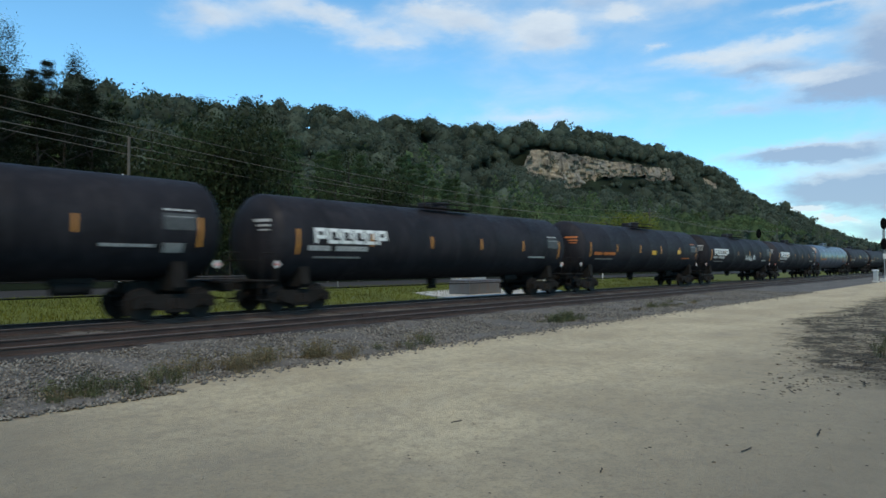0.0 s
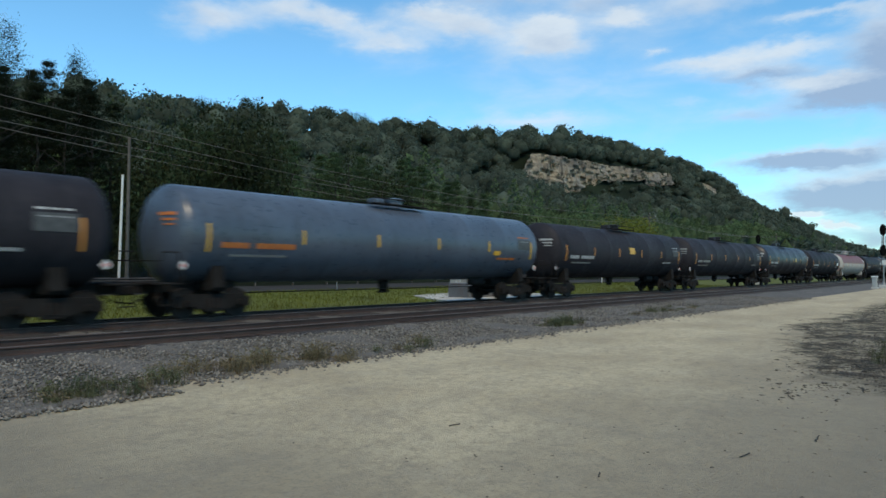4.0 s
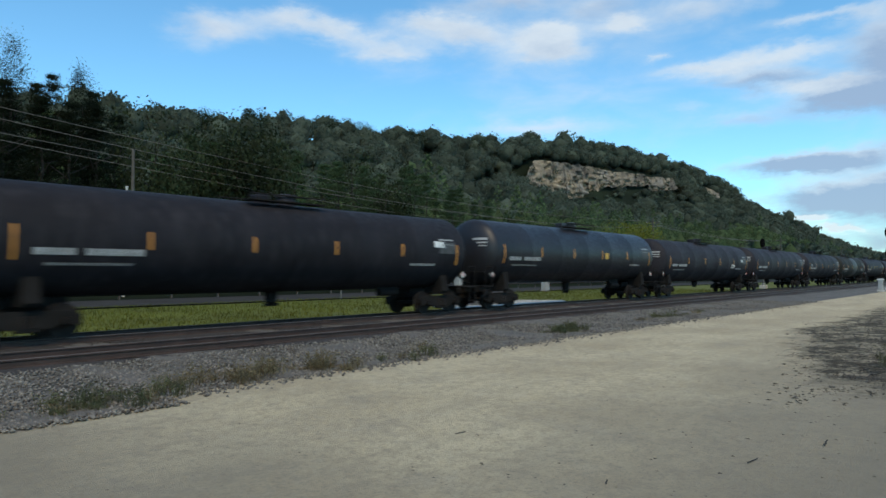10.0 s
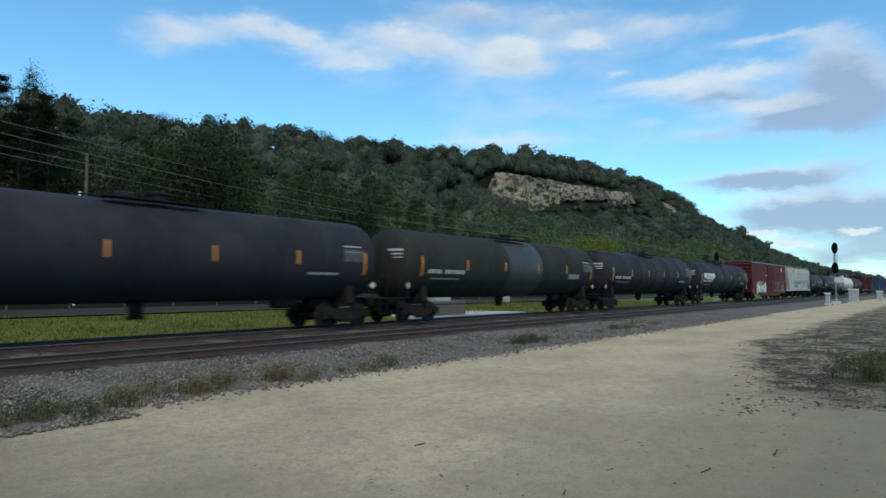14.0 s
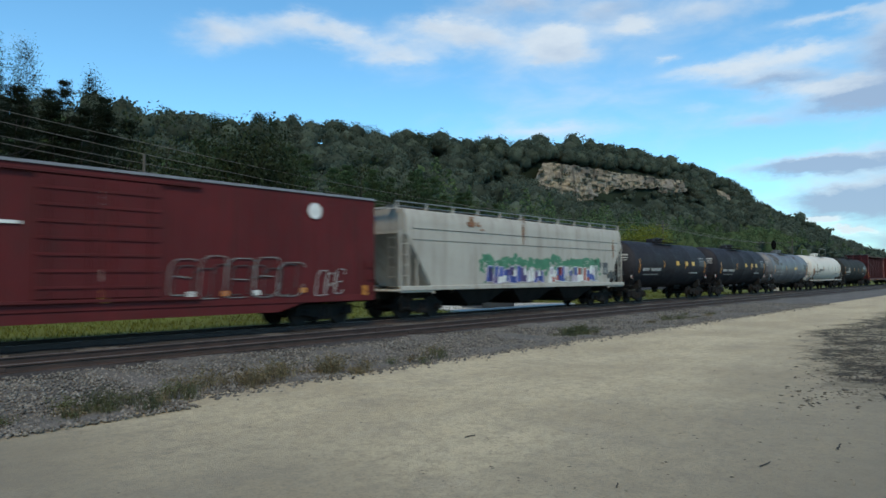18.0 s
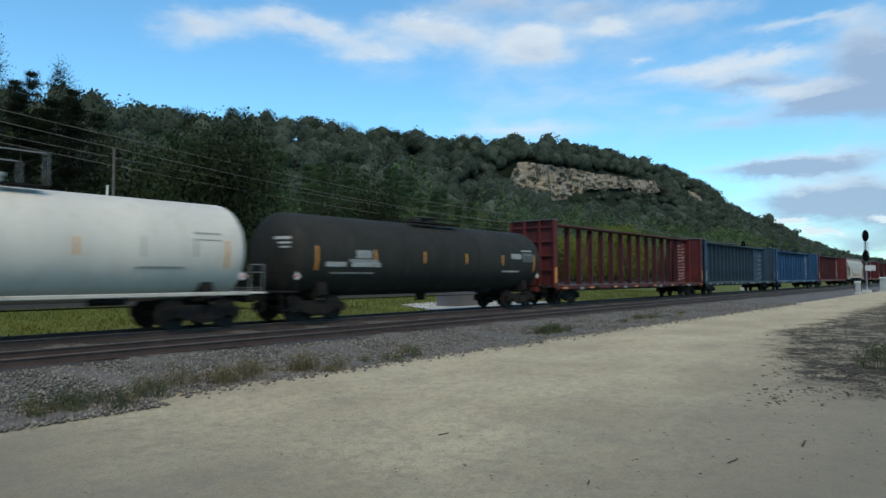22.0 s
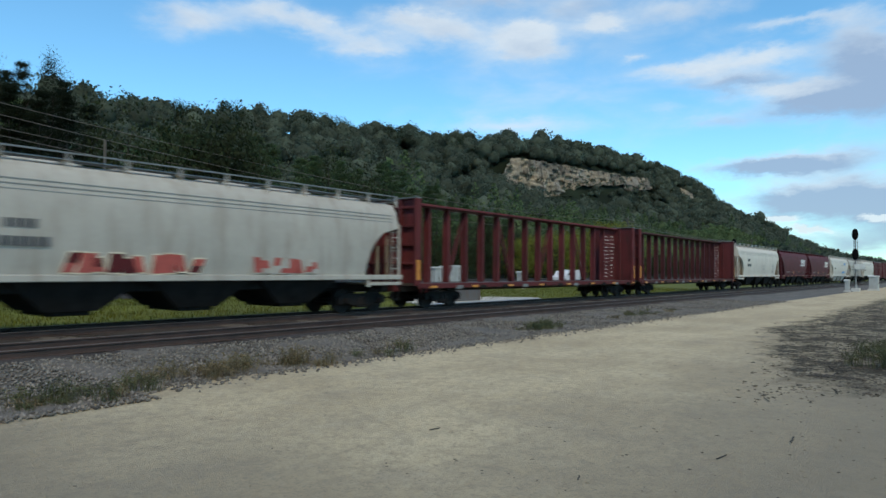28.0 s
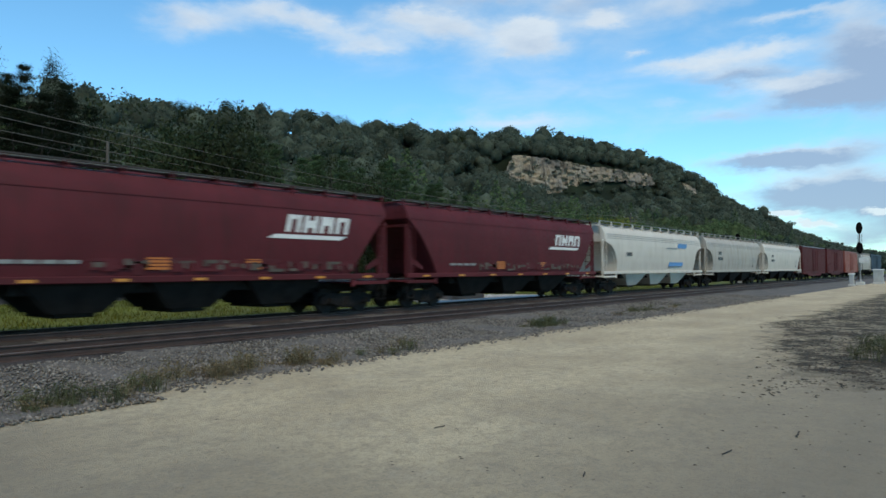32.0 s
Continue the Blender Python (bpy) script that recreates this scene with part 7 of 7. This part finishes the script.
def post_things():
    marker = tagged(new("marker_post"), "slim grey post with white plates and a red top", "marker post")
    marker.matrix_basis = pose(31.6, 36.5, -0.15)
    part("post", cyl((0, 0, -0.3), (0, 0, 3.3), 0.045, 10), "galv", marker)
    part("plate", box(-0.16, 0.16, -0.075, -0.05, 2.65, 3.25, 0.01), "polewhite", marker)
    part("plate", box(-0.2, 0.12, -0.075, -0.05, 1.75, 2.45, 0.01), "polewhite", marker)
    part("plate_mark", merge(box(-0.12, 0.06, -0.08, -0.074, 1.95, 2.05), box(-0.12, 0.06, -0.08, -0.074, 2.15, 2.25)), "darkmark", marker)
    part("red_top", box(-0.15, 0.15, -0.08, 0.05, 3.26, 3.62, 0.02), "redmark", marker)
    sign = tagged(new("sign_post"), "slim white post with a small plate near its top", "sign post")
    sign.matrix_basis = pose(72.3, 36.5, -0.15)
    part("post", cyl((0, 0, -0.3), (0, 0, 5.3), 0.07, 10), "polewhite", sign)
    part("plate", box(-0.1, 0.3, -0.1, -0.07, 3.6, 4.2, 0.01), "polewhite", sign)
    tall = thing("pipe_post", merge(cyl((0, 0, -0.3), (0.15, 0, 8.1), 0.105, 12, 0.09), cyl((0.15, 0, 8.1), (0.15, 0, 8.2), 0.11, 12)), "polewhite", "tall slim white pipe post beside the road", "post", at=pose(22.3, 50.0, 0.1))
    for k, (x, h) in enumerate(((-62.0, 12.8), (23.8, 11.3), (122.5, 11.9), (214.0, 11.9), (305, 11.9))):
        pole = tagged(new("utility_pole"), "weathered wooden utility pole carrying power lines", "utility pole", "power line poles")
        pole.matrix_basis = pose(x, 52, 0.2)
        part("pole", cyl((0, 0, -1), (0, 0, h), 0.16, 12, 0.11), "polewood", pole)
        if x != 23.8:
            part("crossarm", box(-0.06, 0.06, -1.3, 1.3, h - 0.75, h - 0.62, 0.01), "polewood", pole)
            for y in (-1.2, 0, 1.2):
                part("insulator", moved(revolve([(0, 0.03), (0.05, 0.06), (0.12, 0.04), (0.16, 0.05), (0.2, 0.02)], "z", 8), 0, y, h - 0.62 if y else h), "concrete", pole)
    for k, (y, z0, kk) in enumerate(((52, 10.4, 0.00068), (50.8, 9.0, 0.00076), (53.2, 9.3, 0.00058), (52.6, 8.2, 0.0007))):
        pts = [(x, y, z0 + kk * (x - 78) ** 2) for x in np.arange(-2, 123, 6.0)]
        pts = [(-62.0, y, 12.6)] + pts + [(q, y, 11.3 - 1.2 * (1 - ((q - 168) / 46) ** 2)) for q in np.arange(126, 214, 9.0)]
        thing("power_line", tube(pts, 0.022, 5), "wire", "thin grey sagging power line", "wire", "power lines")
    # guard rail behind the road
    gr = tagged(new("guardrail"), "long galvanised steel guardrail along the road", "guardrail", kind="structure")
    part("rail_beam", prism([(47.5, 0.42), (47.42, 0.48), (47.5, 0.56), (47.42, 0.65), (47.5, 0.73), (47.54, 0.73), (47.47, 0.65), (47.54, 0.56), (47.47, 0.48), (47.54, 0.42)], -80, 300), "galvdull", gr)
    me = mesh_of("guard_post", box(-0.06, 0.06, -0.08, 0.08, -0.4, 0.72, 0.01), "polewood")
    for i in range(60):
        p = new("guard_post", me)
        p.parent = gr
        p.matrix_basis = T((-40 + i * 3.81, 47.64, 0))


post_things()


def build_cabinet(x, y, w, d, h, label, rz=0):
    c = tagged(new("equipment_cabinet"), label, "cabinet", "lineside cabinets")
    c.matrix_basis = pose(x, y, -0.15, 0, 0, rz)
    part("plinth", box(-w / 2 - 0.1, w / 2 + 0.1, -d / 2 - 0.1, d / 2 + 0.1, -0.3, 0.12, 0.03), "concrete", c)
    b = part("body", box(-w / 2, w / 2, -d / 2, d / 2, 0.12, h - 0.1, 0.03), "cabinet", c)
    part("roof", prism([(-w / 2 - 0.08, h - 0.12), (w / 2 + 0.08, h - 0.12), (w / 2 + 0.08, h - 0.04), (0, h + 0.03), (-w / 2 - 0.08, h - 0.04)], -d / 2 - 0.08, d / 2 + 0.08, "y"), "polewhite", c)
    for s in (-1, 1):
        dr = part("door", box(min(0.01 * s, s * (w / 2 - 0.04)), max(0.01 * s, s * (w / 2 - 0.04)), -d / 2 - 0.025, -d / 2 - 0.002, 0.2, h - 0.2, 0.01), "cabinet", b)
    part("door_handle", box(0.05, 0.08, -d / 2 - 0.06, -d / 2 - 0.02, h * 0.45, h * 0.6, 0.008), "steel", b)


build_cabinet(48.6, 37.4, 2.3, 1.2, 2.3, "pale grey metal equipment cabinet beside the road")
build_cabinet(45.6, 37.0, 0.8, 0.6, 2.15, "narrow pale grey metal cabinet on a concrete base")
build_cabinet(60.0, 37.2, 0.7, 0.6, 1.8, "small pale grey metal cabinet")
build_cabinet(90.5, 9.0, 1.1, 0.9, 1.6, "light grey relay cabinet beside the signal")
build_cabinet(79.3, 10.2, 0.4, 0.4, 1.2, "small light grey junction cabinet beside the signal")
build_cabinet(112.0, 8.0, 0.8, 0.7, 1.3, "far light grey relay cabinet")

low = tagged(new("concrete_vault"), "low pale grey concrete vault with stepped lids beside the track", "vault")
low.matrix_basis = pose(32.7, 25.0, -0.3, 0, 0, 0)
part("wall", box(-1.62, 1.62, -0.8, 0.8, -0.2, 0.88, 0.04), "greytank", low)
for i in range(3):
    part("lid", box(-1.6 + i * 1.08, -0.56 + i * 1.08, -0.75, 0.75, 0.88, 0.98, 0.03), "greytank", low)
strip_pts = [(27.4, 22.4), (31.0, 22.3), (38.6, 22.2), (41, 24.0), (39.5, 27.5), (36.8, 30.0), (34.4, 29.6), (31.0, 28.6), (28.8, 25.2)]
thing("crossing_apron", prism(strip_pts, -0.42, -0.16, "z"), "concrete", "patch of pale crushed stone beside the track", "gravel patch", kind="structure")


def build_signal(x, y, h, label, sign):
    s = tagged(new("railway_signal"), label, "railway signal", "line signals")
    s.matrix_basis = pose(x, y, GROUND)
    part("foundation", box(-0.4, 0.4, -0.4, 0.4, -0.2, 0.35, 0.04), "concrete", s)
    part("mast", cyl((0, 0, 0.3), (0, 0, h), 0.085, 12, 0.07), "galv", s)
    part("mast_base", moved(revolve([(0.35, 0.22), (0.42, 0.2), (0.7, 0.1)], "z", 14)), "galv", s)
    for k, z in enumerate((h - 0.15, h - 2.3)):
        # oval backboard, lamp unit with hood, facing down the line
        oval = [(0.31 * math.cos(a), z + 0.18 + 0.62 * math.sin(a)) for a in np.linspace(0, 6.283, 24, endpoint=False)]
        hd = part("backboard", prism(oval, -0.1, -0.06), "signalblack", s, label="black oval signal backboard")
        part("lamp_unit", box(-0.06, 0.25, -0.16, 0.16, z - 0.15, z + 0.5, 0.04), "signalblack", hd)
        for e in (0.0, 0.34):
            part("hood", moved(revolve([(-0.34, 0.13), (-0.1, 0.12), (-0.1, 0.09), (-0.3, 0.11)], "x", 12), 0, 0, z + e), "signalblack", hd)
    part("ladder", [(0.28 + p[1], p[0], p[2]) for p in ladder(0, 0, 0.4, h - 0.6, 0.36)[0]] and ([(0.28, p[0], p[2]) for p in ladder(0, 0, 0.4, h - 0.6, 0.36)[0]], ladder(0, 0, 0.4, h - 0.6, 0.36)[1]), "galv", s)
    part("platform", merge(box(0.1, 0.75, -0.4, 0.4, h - 2.75, h - 2.70), box(0.72, 0.75, -0.4, 0.4, h - 1.9, h - 1.86)), "galv", s)
    if sign:
        part("number_board", box(-0.14, -0.1, -0.85, 0.1, 2.4, 2.95, 0.01), "polewhite", s)


build_signal(84.0, 10.0, 6.1, "black-headed railway signal on a grey mast beside the lot", True)
build_signal(92.4, 24.6, 5.75, "black-headed railway signal on a mast beyond the tracks", False)


def build_pickup():
    """White service pickup with a utility body, heading along the road."""
    p = new("pickup_truck")
    side = [(-2.7, 0.45), (-2.72, 0.95), (-2.55, 1.10), (-1.45, 1.18), (-0.75, 1.80), (0.55, 1.86), (0.72, 1.2), (0.72, 0.45)]
    part("cab", prism(side, -0.92, 0.92, "y"), "carwhite", p)
    part("utility_body", box(0.76, 2.75, -1.0, 1.0, 0.62, 1.95, 0.06), "carwhite", p)
    part("chassis", box(-2.5, 2.7, -0.6, 0.6, 0.35, 0.62, 0.03), "steel", p)
    part("windscreen", prism([(-1.38, 1.2), (-0.76, 1.74), (-0.72, 1.70), (-1.3, 1.2)], -0.8, 0.8, "y"), "glass", p)
    for s in (-1, 1):
        part("side_window", prism([(-1.05, 1.24), (-0.62, 1.7), (0.4, 1.72), (0.48, 1.24)], s * 0.915, s * 0.935, "y"), "glass", p)
        for x in (-1.75, 1.75):
            w = part("wheel", moved(revolve([(-0.12, 0.2), (-0.12, 0.36), (-0.09, 0.39), (0.09, 0.39), (0.12, 0.36), (0.12, 0.2)], "y", 20), x, s * 0.82, 0.39), "tyre", p)
            part("rim", moved(revolve([(-0.125, 0.05), (-0.125, 0.2), (0.125, 0.2), (0.125, 0.05)], "y", 16), x, s * 0.82, 0.39), "galv", w)
        part("headlight", box(-2.74, -2.66, s * 0.62 - 0.14, s * 0.62 + 0.14, 0.78, 0.94, 0.02), "galv", p)
        part("toolbox_door", box(0.85, 2.65, s * 1.0 - 0.012, s * 1.0 + 0.012, 0.75, 1.8, 0.01), "carwhite", p)
    part("bumper", box(-2.85, -2.7, -0.9, 0.9, 0.42, 0.62, 0.03), "steel", p)
    part("rear_bumper", box(2.75, 2.9, -0.9, 0.9, 0.45, 0.58, 0.03), "steel", p)
    tagged(p, "white service pickup with a boxy utility body", "pickup truck")
    return p


PICKUP = build_pickup()
# ---- small things on the ground ----


def weed_clump(seed, n, h, mat):
    """A tuft of thin bent stalks with seed heads."""
    rng = np.random.RandomState(seed)
    V, F = [], []
    for i in range(n):
        a, lean = rng.uniform(0, 6.28), rng.uniform(0.05, 0.75)
        hh = h * rng.uniform(0.45, 1.1)
        bx, by = rng.normal(0, 0.13, 2)
        d = np.array([math.cos(a), math.sin(a), 0])
        side = np.array([-math.sin(a), math.cos(a), 0]) * 0.004
        p0 = np.array([bx, by, -0.02])
        p1 = p0 + d * lean * hh * 0.3 + (0, 0, hh * 0.6)
        p2 = p0 + d * lean * hh * 0.9 + (0, 0, hh * (1 - lean * 0.25))
        b = len(V)
        V += [p0 - side, p0 + side, p1 + side, p1 - side, p2 + side * 0.4, p2 - side * 0.4]
        F += [(b, b + 1, b + 2, b + 3), (b + 3, b + 2, b + 4, b + 5)]
        for k in range(3):
            q = p1 + (p2 - p1) * rng.uniform(0, 1.0)
            o = rng.normal(0, 0.025, 3)
            b = len(V)
            V += [q, q + o + (0.008, 0, 0.01), q + o * 1.6, q + o + (-0.008, 0.004, -0.01)]
            F.append((b, b + 1, b + 2, b + 3))
    return V, F


WEEDS = [raw_mesh("weeds", *weed_clump(k, 64, 0.5 if k < 4 else 0.26, ""), "weed" if k in (0, 2, 4) else "weedgreen") for k in range(6)]


def place_weeds():
    rng = random.Random(5)
    spots = []
    for k in range(9):
        spots.append((rng.uniform(3.5, 5.4), 9.6 + rng.gauss(0, 0.15), rng.choice((1, 3, 0, 5, 2)), rng.uniform(0.45, 0.75)))
    for k in range(19):
        spots.append((rng.uniform(5.4, 8.6), 10.35 + rng.gauss(0, 0.25), rng.choice((0, 0, 2, 2, 4, 1)), rng.uniform(0.35, 0.9)))
    for k in range(4):
        spots.append((8.7 + rng.gauss(0, 0.12), 9.75 + rng.gauss(0, 0.12), rng.choice((0, 2, 4)), rng.uniform(0.35, 0.6)))
    for k in range(6):
        spots.append((rng.uniform(9.6, 11.8), 10.25 + rng.gauss(0, 0.25), rng.choice((0, 2, 4, 1)), rng.uniform(0.35, 0.7)))
    for k in range(16):
        spots.append((rng.uniform(17.6, 19.8), 10.9 + rng.gauss(0, 0.25), rng.choice((1, 3, 5)), rng.uniform(0.5, 0.8)))
    for k in range(12):
        spots.append((rng.uniform(24, 34), 11.4 + rng.gauss(0, 0.3), rng.choice((1, 4, 5)), rng.uniform(0.5, 0.8)))
    for k in range(6):
        spots.append((rng.uniform(2.0, 3.6), 9.7 + rng.gauss(0, 0.3), rng.choice((1, 4, 5)), rng.uniform(0.4, 0.7)))
    for k in range(14):
        spots.append((rng.uniform(15.6, 19.5), 1.4 + rng.gauss(0, 0.35), rng.choice((1, 3)), rng.uniform(0.5, 1.0)))
    for x, y, k, s in spots:
        w = new("weed_tuft", WEEDS[k])
        w.matrix_basis = pose(x, y, ground_height(x, min(y, 10.3)) + 0.02, 0, 0, rng.uniform(0, 360)) @ Matrix.Diagonal((s * 1.2, s * 1.2, s, 1))
        tagged(w, "dry brownish weed tuft at the edge of the ballast" if k in (0, 2, 4) else "low green weed tuft among leaf litter" if y < 5 else "low green weed tuft at the edge of the ballast", "weeds", "weed tufts")


place_weeds()


def bed_height(x, y):
    prof = [(9.7, GROUND - 0.09), (10.3, GROUND + 0.03), (11.6, -0.22), (13.2, -0.20), (14.3, -0.19), (17.5, -0.185), (18.5, -0.185), (21.4, -0.19), (22.6, -0.25), (24.2, -0.48)]
    return float(np.interp(y, [p[0] for p in prof], [p[1] for p in prof]))


def scatter(name, n, mat, label, category, place, size, flat=0.7, seed=1):
    """Loose bits too many to count: small uneven stones or chips."""
    rng = np.random.RandomState(seed)
    base = np.array([(1, 0, 0), (-1, 0, 0), (0, 1, 0), (0, -1, 0), (0, 0, 1), (0, 0, -1)], float)
    tri = np.array([(0, 2, 4), (2, 1, 4), (1, 3, 4), (3, 0, 4), (2, 0, 5), (1, 2, 5), (3, 1, 5), (0, 3, 5)])
    V, F = [], []
    for i in range(n):
        x, y, z = place(rng)
        s = size(rng)
        v = base * s * rng.uniform(0.6, 1.2, (6, 1)) + rng.normal(0, 0.18, (6, 3)) * s
        v[:, 2] *= flat
        a = rng.uniform(0, 6.28)
        v = np.stack([v[:, 0] * math.cos(a) - v[:, 1] * math.sin(a), v[:, 0] * math.sin(a) + v[:, 1] * math.cos(a), v[:, 2]], 1)
        V.append(v + (x, y, z + s * flat * 0.3))
        F.append(tri + 6 * i)
    tagged(new(name, raw_mesh(name, np.concatenate(V), np.concatenate(F), mat)), label, category, kind="stuff")


def on_bed(rng):
    x = -1 + 50 * rng.rand() ** 1.9
    y = rng.uniform(10.0, 14.5)
    if x < 5.0 and rng.rand() < 0.35:
        y = rng.uniform(9.0, 10.2)
        return x, y, GROUND + 0.02
    if rng.rand() < 0.10:
        y = 10.1 - abs(rng.normal(0, 0.3))
        return x, y, ground_height(x, y)
    return x, y, bed_height(x, y)


def between_ties(rng):
    x = 0 + 50 * rng.rand() ** 1.5
    y = rng.choice([rng.uniform(14.3, 17.2), rng.uniform(17.2, 18.4), rng.uniform(18.4, 22.0)])
    return x, y, bed_height(x, y)


scatter("ballast_stones", 40000, "stone", "loose grey crushed-stone ballast", "ballast", on_bed, lambda r: r.uniform(0.02, 0.048))
scatter("track_stones", 5000, "fouled", "dark oily ballast between the ties", "ballast", between_ties, lambda r: r.uniform(0.025, 0.045), seed=2)


def on_lot(rng):
    while True:
        x, y = rng.uniform(2.5, 36), rng.uniform(-2, 9.8)
        if rng.rand() < (0.06 if y > 5 else 0.7 * math.exp(-(y - 1.5) ** 2 / 9)):
            return x, y, ground_height(x, y)


scatter("lot_pebbles", 1500, "gravel", "small pale pebbles pressed into the lot", "pebbles", lambda r: (lambda x, y: (x, y, ground_height(x, y)))(r.uniform(2, 25), r.uniform(-2, 10)), lambda r: r.uniform(0.006, 0.016), seed=3)
scatter("leaf_litter", 900, "debris", "dark dry leaves and twigs scattered on the lot", "leaf litter", on_lot, lambda r: r.uniform(0.008, 0.026), flat=0.25, seed=4)


def in_patch(rng):
    if rng.rand() < 0.03:
        x, y = rng.normal(13.8, 0.12), rng.normal(2.0, 0.3)
        return x, y, ground_height(x, y)
    if rng.rand() < 0.008:
        x, y = rng.normal(11.6, 0.6), rng.normal(2.4, 0.45)
        return x, y, ground_height(x, y)
    while True:
        x, y = 12 + 34 * rng.rand() ** 1.5, rng.uniform(-3, 6.2)
        edge = 3.0 + 0.225 * (min(x, 24) - 12) + 1.1 * noise.noise(Vector((x * 0.45, 2, 0)))
        d = edge - y
        if d > 0 and rng.rand() < min(1, 0.12 + d * 0.5) * (0.5 + noise.noise(Vector((x * 0.6, y * 0.9, 4))) + 0.35):
            return x, y, ground_height(x, y)


scatter("mulch", 11000, "debris", "dark patch of leaf litter and mulch on the lot", "leaf litter", in_patch, lambda r: r.uniform(0.012, 0.042) * (1.6 if r.rand() < 0.1 else 1.0), flat=0.3, seed=5)


def build_twigs():
    rng = random.Random(9)
    for k, (x, y, ln) in enumerate(((14.4, 2.0, 0.9), (14.9, 2.2, 0.5), (6.1, 4.95, 0.16), (5.5, 2.8, 0.14), (8.2, 1.6, 0.3), (10.6, 2.4, 0.3), (12.0, 1.7, 0.4), (7.0, 2.0, 0.2))):
        a = rng.uniform(-0.6, 0.6)
        pts = [(ln * (i / 4 - 0.5), 0.04 * ln * rng.uniform(-1, 1), 0.012 + 0.03 * ln * rng.random()) for i in range(5)]
        sh = [tube(pts, 0.005 + 0.006 * ln, 5)]
        if ln > 0.35:
            sh += [tube([pts[2], (pts[2][0] + 0.2 * ln, 0.18 * ln, 0.05)], 0.008, 5), tube([pts[1], (pts[1][0] + 0.2 * ln, -0.15 * ln, 0.04)], 0.007, 5)]
        thing("twig", merge(*sh), "bark", "dry brown twig lying on the lot", "twig", "fallen twigs", at=pose(x, y, ground_height(x, y), 0, 0, math.degrees(a)))


build_twigs()


def grass_blades():
    rng = np.random.RandomState(8)
    n = 30000
    x = 4 + 75 * rng.rand(n) ** 1.2
    y = 23.2 + 15.2 * rng.rand(n)
    z = np.interp(y, [22.3, 24.5, 29, 36.5, 38.6], [-0.37, -0.25, -0.2, -0.13, -0.1])
    a = rng.uniform(0, 6.283, n)
    h = rng.uniform(0.06, 0.2, n)
    w = 0.02
    lean = rng.normal(0, 0.06, (n, 2))
    p = np.stack([np.stack([x - w * np.cos(a), y - w * np.sin(a), z], 1), np.stack([x + w * np.cos(a), y + w * np.sin(a), z], 1), np.stack([x + lean[:, 0], y + lean[:, 1], z + h], 1)], 1)
    tagged(new("verge_grass", raw_mesh("verge_grass", p.reshape(-1, 3), np.arange(3 * n).reshape(-1, 3), "grass")), "short yellow-green grass blades beside the track", "grass", kind="stuff")


grass_blades()


def straight(ob):
    """Even speed from row to row."""
    keys = ob.animation_data
    for curve in keys.action.layers[0].strips[0].channelbag(keys.action_slot).fcurves:
        for k in curve.keyframe_points:
            k.interpolation = "LINEAR"


def motions():
    """The train rolls by at a steady pace; a pickup drives along the road behind it."""
    walk(PICKUP, [(t, pose(24.06 - 24.1 * (t - 30.3), 42.4, 0.0)) for t in (0.0, 10.0, 20.0, 30.0, 32.0)])
    straight(PICKUP)
    for car, mid in CARS:
        x16 = mid + START
        walk(car, [(t, pose(x16 - SPEED * (t - 16.0), TRACK_Y, 0)) for t in (0.0, 8.0, 16.0, 24.0, 32.0)])
        straight(car)


motions()
